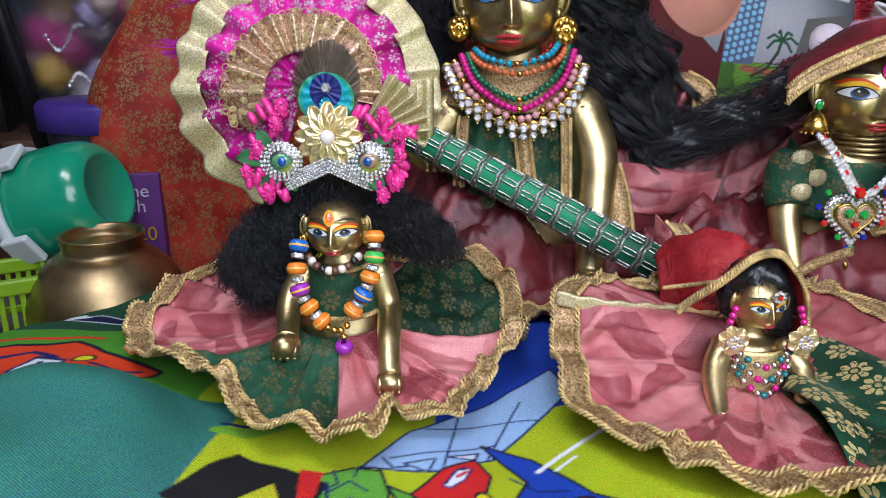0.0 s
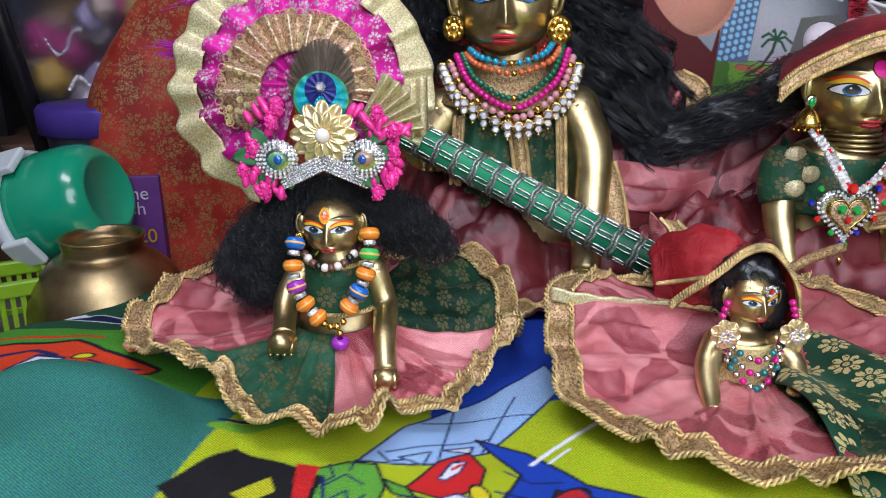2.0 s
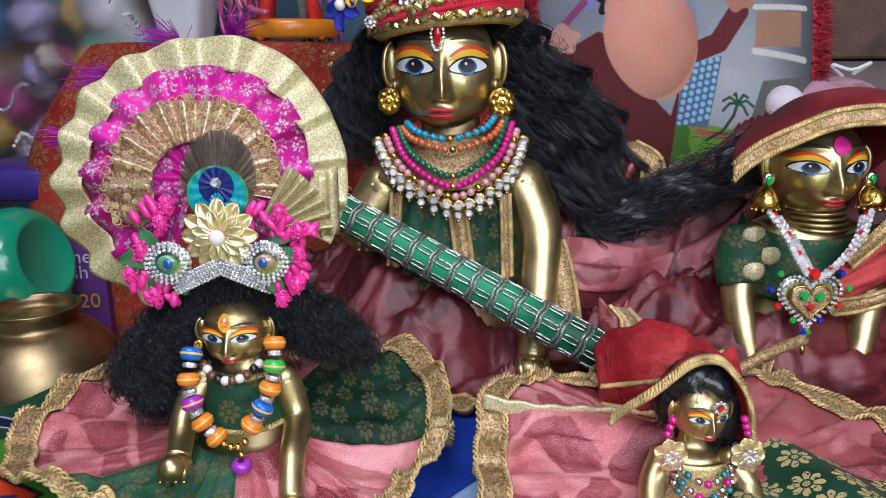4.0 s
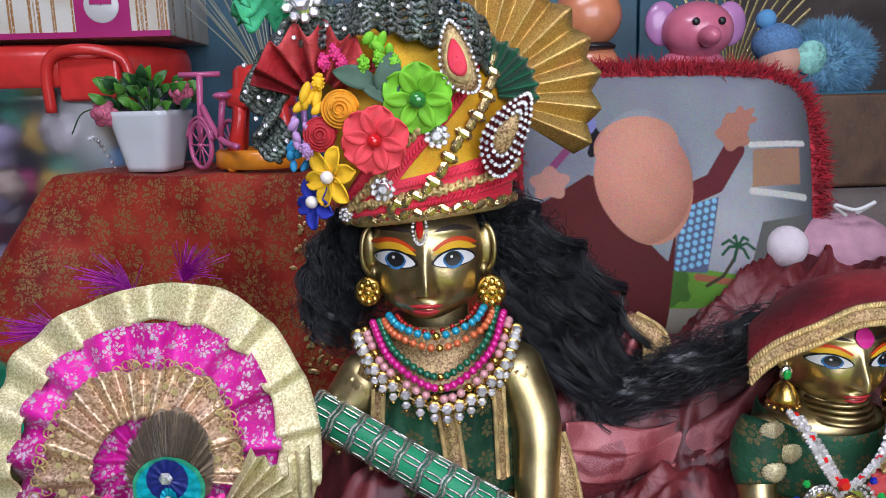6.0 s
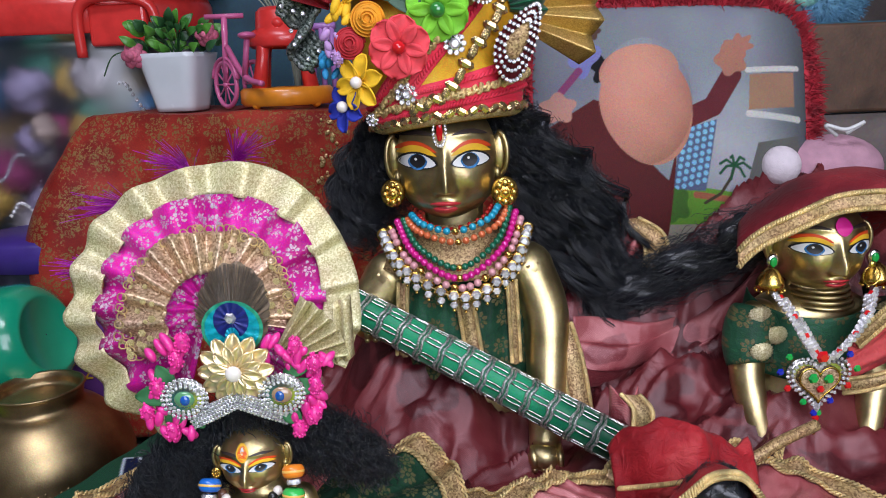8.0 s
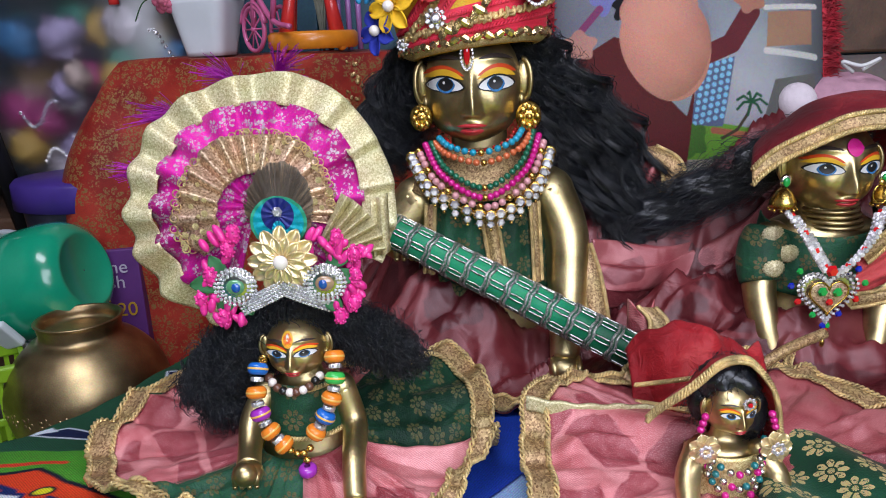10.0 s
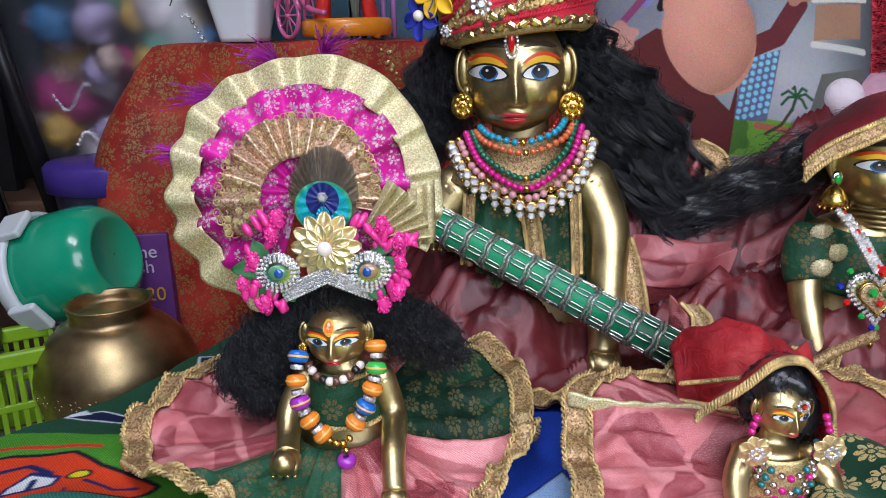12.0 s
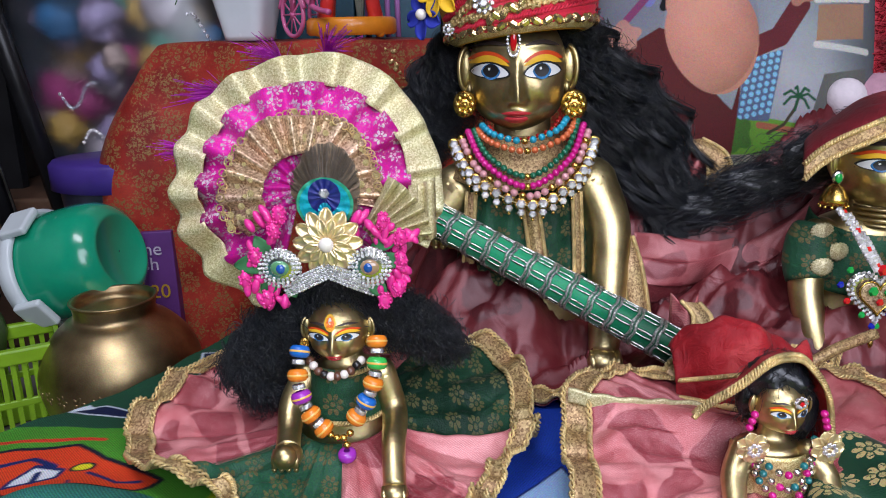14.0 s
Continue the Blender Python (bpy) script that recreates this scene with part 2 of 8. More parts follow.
# the lighter tone puts the net's pinkish sheen into its colour
RED_NET = woven("red_net", (0.34, 0.014, 0.020), (0.17, 0.005, 0.009), (0.55, 0.075, 0.075), rough=0.55, weave=2200.0, crumple=0.6)
MAROON_NET = woven("maroon_crepe", (0.14, 0.008, 0.014), (0.08, 0.005, 0.008), (0.22, 0.02, 0.025), rough=0.6, weave=2000.0, crumple=0.5)
MAGENTA_BROCADE = woven("magenta_brocade", (0.50, 0.008, 0.24), (0.32, 0.006, 0.14), (0.65, 0.03, 0.34), motif=(0.48, 0.38, 0.42), motif_scale=95.0, motif_share=0.05, rough=0.40, plane="xz", flecks=(0.34, 0.26, 0.32), wear=0.50)
HAIR = stuff("black_wool_hair", (0.013, 0.015, 0.020), 0.30, spread=0.5, large=90.0, bump=0)
SILVER = stuff("silver_foil", (0.62, 0.61, 0.59), 0.22, 1.0, 0.2, bump=0.1)
CRYSTAL = stuff("rhinestone", (0.80, 0.79, 0.84), 0.06, 0.68, 0.35, 700.0, 1500.0, 0.3, vary=0.30, coat=1.0)
PEARL = stuff("pearl", (0.78, 0.72, 0.66), 0.2, 0.0, 0.1, bump=0, coat=0.6)


# ---- building ----
class Geo:
    """Vertices, faces and their material slots, gathered before they become one mesh."""

    def __init__(self):
        self.v, self.f, self.m = [], [], []

    def grid(self, fn, nu, nv, cu=False, cv=False, mat=0):
        s = len(self.v)
        for i in range(nu):
            u = i / (nu if cu else nu - 1)
            for j in range(nv):
                self.v.append(tuple(fn(u, j / (nv if cv else nv - 1))))
        for i in range(nu if cu else nu - 1):
            for j in range(nv if cv else nv - 1):
                a, b = (i + 1) % nu, (j + 1) % nv
                self.f.append((s + i * nv + j, s + a * nv + j, s + a * nv + b, s + i * nv + b))
                self.m.append(mat)
        return self

    def tube(self, pts, r, n=8, mat=0, closed=False, flat=1.0, caps=True):
        pts = [Vector(p) for p in pts]
        k, s = len(pts), len(self.v)
        side = None
        for i, p in enumerate(pts):
            a = pts[(i + 1) % k] if closed or i < k - 1 else p
            b = pts[i - 1] if closed or i > 0 else p
            d = (a - b).normalized()
            if side is None:
                side = d.orthogonal().normalized()
            side = (side - d * side.dot(d)).normalized()
            up = d.cross(side)
            rad = r[i] if isinstance(r, (list, tuple)) else r
            for j in range(n):
                t = 2 * math.pi * j / n
                self.v.append(tuple(p + (side * math.cos(t) + up * math.sin(t) * flat) * rad))
        for i in range(k if closed else k - 1):
            for j in range(n):
                a, b = (i + 1) % k, (j + 1) % n
                self.f.append((s + i * n + j, s + i * n + b, s + a * n + b, s + a * n + j))
                self.m.append(mat)
        if caps and not closed:
            self.f.append(tuple(s + j for j in reversed(range(n))))
            self.f.append(tuple(s + (k - 1) * n + j for j in range(n)))
            self.m += [mat, mat]
        return self

    def ball(self, c, r, nu=12, nv=8, mat=0, rot=None):
        r = (r, r, r) if isinstance(r, (int, float)) else r
        c = Vector(c)

        def fn(u, v):
            a, b = 2 * math.pi * u, math.pi * (v - 0.5) * 0.998
            p = Vector((r[0] * math.cos(a) * math.cos(b), r[1] * math.sin(a) * math.cos(b), r[2] * math.sin(b)))
            return c + (rot @ p if rot else p)
        return self.grid(fn, nu, nv, cu=True, mat=mat)

    def lathe(self, profile, c=(0, 0, 0), n=32, mat=0, squeeze=1.0, rot=None):
        c = Vector(c)

        def fn(u, v):
            x = v * (len(profile) - 1)
            r, z = profile[int(round(x))]
            p = Vector((r * math.cos(2 * math.pi * u), r * squeeze * math.sin(2 * math.pi * u), z))
            return c + (rot @ p if rot else p)
        return self.grid(fn, n, len(profile), cu=True, mat=mat)

    def box(self, c, size, rot=None, mat=0):
        s, c = len(self.v), Vector(c)
        for x in (-0.5, 0.5):
            for y in (-0.5, 0.5):
                for z in (-0.5, 0.5):
                    p = Vector((x * size[0], y * size[1], z * size[2]))
                    self.v.append(tuple(c + (rot @ p if rot else p)))
        for q in ((0, 1, 3, 2), (4, 6, 7, 5), (0, 4, 5, 1), (2, 3, 7, 6), (0, 2, 6, 4), (1, 5, 7, 3)):
            self.f.append(tuple(s + i for i in q))
            self.m.append(mat)
        return self

    def add(self, other, m):
        s = len(self.v)
        self.v += [tuple(m @ Vector(p)) for p in other.v]
        self.f += [tuple(i + s for i in q) for q in other.f]
        self.m += other.m
        return self

    def mesh(self, name, mats, smooth=True):
        me = bpy.data.meshes.new(name)
        me.from_pydata(self.v, [], self.f)
        for m in mats if isinstance(mats, (list, tuple)) else [mats]:
            me.materials.append(m)
        me.polygons.foreach_set("material_index", self.m)
        me.polygons.foreach_set("use_smooth", [smooth] * len(self.f))
        bm = bmesh.new()
        bm.from_mesh(me)
        bmesh.ops.recalc_face_normals(bm, faces=bm.faces)
        bm.to_mesh(me)
        bm.free()
        me.update()
        return me


def thing(name, label, category, place=(0, 0, 0), group="", kind=""):
    """An empty at a thing's base, to parent its parts."""
    ob = new(name)
    ob.empty_display_size = 0.01
    ob.matrix_world = Matrix.Translation(place)
    return tagged(ob, label, category, group, kind)


def part(name, geo, mats, parent=None, label="", smooth=True, solid=0.0, bevel=0.0):
    """One mesh; under a thing or part when parent is given. geo is in world metres."""
    me = geo if isinstance(geo, bpy.types.Mesh) else geo.mesh(name, mats, smooth)
    ob = new(name, me)
    if parent:
        ob.parent = parent
        up = Matrix.Identity(4)
        p = parent
        while p:
            up = p.matrix_basis @ up if p.parent is None else p.matrix_parent_inverse @ p.matrix_basis @ up
            p = p.parent
        ob.matrix_parent_inverse = up.inverted()
    if label:
        ob["label"] = label
    if solid:
        mod = ob.modifiers.new("thickness", "SOLIDIFY")
        mod.thickness, mod.offset = solid, 0.0
    if bevel:
        mod = ob.modifiers.new("edges", "BEVEL")
        mod.width, mod.segments, mod.limit_method = bevel, 3, "ANGLE"
    return ob


def piece(name, me, parent, m):
    """An object of its own on shared mesh data."""
    ob = part(name, me, None, parent)
    ob.matrix_basis = m
    return ob


def smoothstep(a, b, x):
    t = min(1.0, max(0.0, (x - a) / (b - a)))
    return t * t * (3 - 2 * t)


def spline(knots, x, period=None):
    """Catmull-Rom through (x, values...) knots."""
    ks = sorted(knots)
    if period:
        ks = [(k[0] - period, *k[1:]) for k in ks[-2:]] + ks + [(k[0] + period, *k[1:]) for k in ks[:3]]
        x = (x - ks[2][0]) % period + ks[2][0]
    else:
        ks = [(2 * ks[0][0] - ks[1][0], *ks[0][1:])] + ks + [(2 * ks[-1][0] - ks[-2][0], *ks[-1][1:])]
        x = min(max(x, ks[1][0]), ks[-2][0])
    i = max(1, min(len(ks) - 3, sum(1 for k in ks if k[0] <= x) - 1))
    a, b, c, d = ks[i - 1:i + 3]
    t = (x - b[0]) / (c[0] - b[0])
    return [0.5 * (2 * q + (r - p) * t + (2 * p - 5 * q + 4 * r - s) * t * t + (3 * q - p - 3 * r + s) * t ** 3) for p, q, r, s in zip(a[1:], b[1:], c[1:], d[1:])]


def curve_points(points, n):
    knots = [(i, *p) for i, p in enumerate(points)]
    return [Vector(spline(knots, (len(points) - 1) * i / (n - 1))) for i in range(n)]


# ---- the room ----
WALL_TEAL = stuff("teal_wood", (0.03, 0.10, 0.15), 0.45, 0.0, 0.45, 9.0, 220.0, 0.25)
WALL_CEMENT = stuff("bare_cement", (0.15, 0.12, 0.11), 0.85, 0.0, 0.35, 14.0, 260.0, 0.6)
WALL_PLAIN = stuff("painted_plaster", (0.44, 0.425, 0.40), 0.8, 0.0, 0.15, 4.0, 200.0, 0.2)
FLOOR_BOUNCE = stuff("pale_bounce_floor", (0.32, 0.30, 0.28), 0.5, 0.0, 0.2, 6.0, 200.0, 0.2)
SOIL = stuff("dark_soil", (0.06, 0.05, 0.05), 0.5, 0.0, 0.4, 6.0, 200.0, 0.2)
DARK_WOOD = stuff("dark_plank", (0.09, 0.045, 0.025), 0.5, 0.0, 0.5, 20.0, 300.0, 0.3)

FLOOR_Z = -0.22
# unseen floor, kept pale so that it reflects light into the brass
tagged(part("floor", Geo().box((0, 0.1, FLOOR_Z - 0.03), (4.2, 4.2, 0.06)), FLOOR_BOUNCE), "pale plain floor, unseen, that reflects light upward", "floor", kind="structure")
# ceiling and three plain walls are unseen, added to bounce the lamps' light
tagged(part("ceiling", Geo().box((0, 0.1, 2.03), (4.2, 4.2, 0.06)), WALL_PLAIN), "plain pale ceiling, unseen, that closes the room", "ceiling", kind="structure")
tagged(part("wall_west", Geo().box((-1.75, 0.1, 0.9), (0.08, 4.2, 2.2)), WALL_PLAIN), "plain pale wall, unseen, that closes the room", "wall", kind="structure")
tagged(part("wall_east", Geo().box((1.75, 0.1, 0.9), (0.08, 4.2, 2.2)), WALL_PLAIN), "plain pale wall, unseen, that closes the room", "wall", kind="structure")
tagged(part("wall_south", Geo().box((0, -1.9, 0.9), (3.4, 0.08, 2.2)), WALL_PLAIN), "plain pale wall, unseen, that closes the room", "wall", kind="structure")
tagged(part("wall_north", Geo().box((0, 1.62, 0.9), (3.4, 0.08, 2.2)), WALL_CEMENT), "bare grey-brown cement wall", "wall", kind="structure")

# a teal wooden panel behind everything, with a plank ledge at its right
panel = thing("wall_panel", "dark teal painted wooden wall panel", "panel", (0.1, 1.5, FLOOR_Z), kind="structure")
for i in range(9):
    x = -0.72 + i * 0.155
    part("board", Geo().box((x, 1.5, 0.5), (0.152, 0.03, 1.42)), WALL_TEAL, panel, smooth=False, bevel=0.003)
shelf_plank = tagged(part("wooden_ledge", Geo().box((0.66, 1.015, 0.305), (0.90, 0.028, 0.105)), DARK_WOOD, smooth=False, bevel=0.004), "dark brown wooden plank on the cement wall", "plank", kind="structure")
tagged(part("wall_return", Geo().box((0.66, 1.022, 0.015), (0.90, 0.024, 0.47)), WALL_CEMENT, smooth=False), "rough brown cement wall below the plank", "wall", kind="structure")


# ---- the platform and its printed cloth ----
def left_edge(y):
    return -0.322 + 0.47 * max(0.0, y - 0.52) - 0.10 * smoothstep(0.42, 0.2, y)


def cloth_z(x, y):
    """Height of the printed cloth, for one place."""
    z = 0.003 * math.sin(23 * x + 9 * y) * math.sin(17 * y - 6 * x) - 0.002
    z += 0.028 * smoothstep(-0.12, -0.24, x) * smoothstep(0.62, 0.44, y)
    z += smoothstep(-0.10, -0.2, x) * smoothstep(0.48, 0.40, y) * (0.006 * math.sin(34 * x + 20 * y) + 0.005 * noise.noise(Vector((x * 22, y * 22, 7.0))))
    z += 0.0022 * noise.noise(Vector((x * 30, y * 30, 2.0)))
    fold = -0.125 - 0.13 * (0.40 - y) + 0.006 * math.sin(40 * y)
    d = x - fold
    if y < 0.46:
        z += 0.05 * smoothstep(0.012, -0.06, d) * smoothstep(0.46, 0.37, y) * (0.75 + 0.25 * math.sin(11 * x + 5 * y))
        z += 0.006 * math.exp(-(d / 0.010) ** 2) * smoothstep(0.45, 0.38, y)
    return z


def sheet(name, xs, ys, zf, colour=None):
    """A cloth as a fine grid, coloured by its print."""
    nx, ny = len(xs), len(ys)
    co = np.zeros((nx, ny, 3))
    for i, x in enumerate(xs):
        for j, y in enumerate(ys):
            co[i, j] = zf(x, y)
    me = bpy.data.meshes.new(name)
    idx = np.arange(nx * ny).reshape(nx, ny)
    q = np.stack([idx[:-1, :-1], idx[1:, :-1], idx[1:, 1:], idx[:-1, 1:]], -1).reshape(-1, 4)
    me.from_pydata(co.reshape(-1, 3).tolist(), [], q.tolist())
    me.polygons.foreach_set("use_smooth", [True] * len(q))
    if colour is not None:
        layer = me.color_attributes.new("print", "FLOAT_COLOR", "POINT")
        X, Y = np.meshgrid(xs, ys, indexing="ij")
        c = np.ones((nx, ny, 4))
        du, dv = (xs[1] - xs[0]) / 3, (ys[len(ys) // 2 + 1] - ys[len(ys) // 2]) / 3
        c[..., :3] = sum(colour(X + du * i, Y + dv * j) for i in (-0.8, 0.8) for j in (-0.8, 0.8)) / 4
        layer.data.foreach_set("color", c.reshape(-1).astype(np.float32))
    me.update()
    return me


class Print:
    """Flat printed shapes with dark outlines, laid one over another on a plane."""

    def __init__(self, X, Y, ground):
        self.X, self.Y = X, Y
        self.c = np.zeros(X.shape + (3,))
        self.c[:] = ground

    def lay(self, mask, colour):
        self.c[mask] = colour
        return self

    def blob(self, cx, cy, rx, ry, turn=0.0, lobes=0, depth=0.0, colour=(1, 1, 1), line=0.0, ink=(0.01, 0.012, 0.02), phase=0.0):
        a = radians(turn)
        dx, dy = self.X - cx, self.Y - cy
        u, v = (dx * math.cos(a) + dy * math.sin(a)) / rx, (-dx * math.sin(a) + dy * math.cos(a)) / ry
        r, t = np.hypot(u, v), np.arctan2(v, u)
        edge = 1 + depth * np.sin(lobes * t + phase)
        if line:
            self.lay(r < edge + line / min(rx, ry), ink)
        return self.lay(r < edge, colour)

    def stroke(self, pts, width, colour):
        for (x0, y0), (x1, y1) in zip(pts[:-1], pts[1:]):
            L = (x1 - x0) ** 2 + (y1 - y0) ** 2
            t = np.clip(((self.X - x0) * (x1 - x0) + (self.Y - y0) * (y1 - y0)) / L, 0, 1)
            self.lay(np.hypot(self.X - x0 - t * (x1 - x0), self.Y - y0 - t * (y1 - y0)) < width / 2, colour)
        return self

    def poly(self, pts, colour, line=0.0, ink=(0.01, 0.012, 0.02)):
        inside = np.zeros(self.X.shape, bool)
        for (x0, y0), (x1, y1) in zip(pts, pts[1:] + pts[:1]):
            hit = ((y0 > self.Y) != (y1 > self.Y)) & (self.X < (x1 - x0) * (self.Y - y0) / (y1 - y0 + 1e-12) + x0)
            inside ^= hit
        self.lay(inside, colour)
        return self.stroke(pts + pts[:1], line, ink) if line else self


def cloth_print(X, Y):
    """The cloth's printed cartoon scene, as plain colour shapes."""
    W = 0.004 * np.sin(60 * Y) + 0.003 * np.sin(47 * X + 1)
    p = Print(X, Y, (0.34, 0.43, 0.014))
    green, dark, teal = (0.06, 0.25, 0.025), (0.014, 0.066, 0.034), (0.030, 0.155, 0.128)
    pale, blue, navy, red, wine = (0.26, 0.42, 0.66), (0.012, 0.05, 0.36), (0.01, 0.02, 0.10), (0.50, 0.02, 0.02), (0.10, 0.008, 0.02)
    p.lay(X + W < -0.15, green)
    p.lay((X + W < -0.13) & (Y + W > 0.535), dark)
    p.lay((X < -0.128 - 0.13 * (0.40 - Y)) & (Y - 0.1 * (X + 0.2) < 0.43 + W), teal)
    p.lay((X > -0.01 + W) & (Y > 0.43 + 0.25 * X), blue)
    p.poly([(-0.045, 0.375), (-0.02, 0.415), (0.03, 0.455), (0.075, 0.50), (0.085, 0.47), (0.05, 0.415), (0.028, 0.385), (0.0, 0.372)], pale, 0.0018, navy)
    for a, b in (((-0.03, 0.385), (0.03, 0.40)), ((0.0, 0.373), (0.01, 0.44)), ((0.025, 0.385), (0.05, 0.455)), ((-0.01, 0.42), (0.06, 0.43))):
        p.stroke([a, b], 0.0014, navy)
    p.poly([(0.022, 0.40), (0.05, 0.385), (0.078, 0.35), (0.11, 0.335), (0.14, 0.32), (0.14, 0.25), (0.02, 0.25), (0.03, 0.33), (0.045, 0.36)], blue, 0.002)
    p.poly([(-0.018, 0.352), (0.000, 0.374), (0.018, 0.384), (0.026, 0.366), (0.022, 0.348), (0.002, 0.342)], red, 0.0018)
    p.poly([(0.002, 0.386), (0.020, 0.392), (0.018, 0.384)], (0.55, 0.6, 0.68), 0.0016, navy)
    p.poly([(0.000, 0.360), (0.008, 0.373), (0.016, 0.374), (0.012, 0.364), (0.004, 0.358)], (0.62, 0.66, 0.72), 0.0014, navy)
    p.stroke([(0.008, 0.367), (0.013, 0.371)], 0.0022, red)
    p.stroke([(0.002, 0.362), (0.006, 0.371), (0.012, 0.376)], 0.0014, navy)
    p.poly([(-0.006, 0.340), (0.010, 0.346), (0.020, 0.338), (0.004, 0.330)], (0.62, 0.66, 0.72), 0.0016, navy)
    p.blob(0.022, 0.343, 0.004, 0.008, 20, 0, 0, (0.6, 0.5, 0.02), 0.0012)
    p.poly([(0.045, 0.30), (0.062, 0.345), (0.095, 0.325), (0.10, 0.25), (0.04, 0.25)], wine, 0.002)
    p.stroke([(0.052, 0.372), (0.098, 0.42)], 0.003, (0.7, 0.75, 0.8))
    p.stroke([(0.062, 0.372), (0.075, 0.386)], 0.002, (0.7, 0.75, 0.8))
    leaf_green = (0.10, 0.32, 0.04)
    p.poly([(-0.066, 0.368), (-0.050, 0.374), (-0.034, 0.372), (-0.028, 0.352), (-0.034, 0.325), (-0.060, 0.322), (-0.070, 0.345)], leaf_green, 0.0018)
    p.poly([(-0.030, 0.360), (-0.016, 0.352), (-0.010, 0.340), (-0.024, 0.347)], leaf_green, 0.0018)
    p.poly([(-0.070, 0.352), (-0.084, 0.346), (-0.090, 0.330), (-0.074, 0.340)], leaf_green, 0.0018)
    for a in (((-0.062, 0.350), (-0.050, 0.362), (-0.040, 0.354)), ((-0.058, 0.340), (-0.048, 0.348), (-0.046, 0.336), (-0.038, 0.345)), ((-0.060, 0.372), (-0.056, 0.360), (-0.064, 0.352)), ((-0.046, 0.376), (-0.048, 0.366)), ((-0.052, 0.335), (-0.050, 0.322)), ((-0.042, 0.335), (-0.038, 0.322))):
        p.stroke(list(a), 0.0014, navy)
    p.stroke([(-0.034, 0.385), (-0.028, 0.376), (-0.016, 0.378)], 0.0016, navy)
    p.poly([(-0.022, 0.380), (-0.004, 0.384), (-0.008, 0.372)], pale, 0.0014, navy)
    p.poly([(-0.115, 0.385), (-0.085, 0.372), (-0.062, 0.36), (-0.068, 0.318), (-0.11, 0.305), (-0.14, 0.33)], (0.012, 0.012, 0.014))
    p.poly([(-0.078, 0.372), (-0.065, 0.37), (-0.068, 0.335), (-0.075, 0.335)], red)
    p.poly([(-0.108, 0.345), (-0.09, 0.358), (-0.085, 0.346), (-0.098, 0.337)], (0.42, 0.42, 0.02))
    p.poly([(-0.105, 0.325), (-0.085, 0.335), (-0.082, 0.324)], (0.42, 0.42, 0.02))
    p.stroke([(-0.13, 0.40), (-0.088, 0.418)], 0.010, (0.14, 0.34, 0.03))
    p.stroke([(-0.13, 0.41), (-0.10, 0.42)], 0.004, navy)
    p.stroke([(-0.062, 0.36), (-0.055, 0.31), (-0.06, 0.27)], 0.002, navy)
    rnd = random.Random(14)
    for k in range(12):
        tone = (green, (0.5, 0.02, 0.02), blue, (0.6, 0.62, 0.6), (0.012, 0.012, 0.014), (0.08, 0.3, 0.04))[k % 6]
        p.blob(-0.10 + 0.021 * k + rnd.uniform(-0.008, 0.008), 0.255 + rnd.uniform(0, 0.05), rnd.uniform(0.008, 0.018), rnd.uniform(0.005, 0.011), rnd.uniform(0, 180), 3 + k % 3, 0.25, tone, 0.0018)
    p.blob(0.062, 0.325, 0.020, 0.012, 40, 3, 0.3, (0.42, 0.02, 0.025), 0.002)
    p.blob(0.090, 0.300, 0.022, 0.012, -30, 4, 0.25, (0.02, 0.09, 0.5), 0.002)
    p.stroke([(0.03, 0.345), (0.046, 0.338), (0.05, 0.322)], 0.0016, navy)
    p.stroke([(0.036, 0.364), (0.05, 0.352), (0.066, 0.352)], 0.0016, navy)
    for k in range(14):
        x0, y0 = -0.06 + 0.013 * k, 0.27 + 0.021 * ((k * 5) % 4)
        p.stroke([(x0, y0), (x0 + 0.008 * math.sin(k), y0 + 0.012), (x0 + 0.014, y0 + 0.010 * math.cos(k * 2))], 0.0013, navy)
    # the red figure with a pale jaw, a little larger than the rest
    p.Y = 0.440 + (Y - 0.442) / 1.5
    p.poly([(-0.34, 0.452), (-0.29, 0.470), (-0.25, 0.474), (-0.225, 0.462), (-0.185, 0.455), (-0.19, 0.435), (-0.22, 0.428), (-0.235, 0.410), (-0.255, 0.418), (-0.285, 0.438), (-0.34, 0.432)], (0.58, 0.05, 0.015), 0.003)
    p.stroke([(-0.30, 0.449), (-0.27, 0.460), (-0.25, 0.452)], 0.004, navy)
    p.poly([(-0.262, 0.452), (-0.242, 0.449), (-0.24, 0.440), (-0.262, 0.428), (-0.266, 0.438)], (0.62, 0.66, 0.72), 0.003, navy)
    p.stroke([(-0.255, 0.445), (-0.25, 0.434)], 0.004, navy)
    p.blob(-0.232, 0.452, 0.005, 0.003, 20, 0, 0, (0.6, 0.55, 0.02), 0.0015)
    p.stroke([(-0.225, 0.447), (-0.205, 0.442), (-0.195, 0.449)], 0.003, navy)
    p.stroke([(-0.228, 0.435), (-0.218, 0.421), (-0.238, 0.415)], 0.0018, navy)
    p.Y = Y
    p.poly([(-0.34, 0.395), (-0.29, 0.401), (-0.283, 0.393), (-0.30, 0.381), (-0.34, 0.378)], (0.5, 0.03, 0.02), 0.0015)
    p.poly([(-0.32, 0.394), (-0.292, 0.397), (-0.29, 0.391), (-0.32, 0.385)], (0.65, 0.68, 0.7))
    # pale line drawing on the dark part
    ink = (0.55, 0.62, 0.7)
    p.poly([(-0.30, 0.575), (-0.275, 0.585), (-0.245, 0.575), (-0.225, 0.59), (-0.21, 0.63), (-0.225, 0.66), (-0.235, 0.70), (-0.222, 0.70), (-0.195, 0.65), (-0.2, 0.59), (-0.225, 0.56), (-0.28, 0.565)], (0.008, 0.014, 0.05), 0.0022, ink)
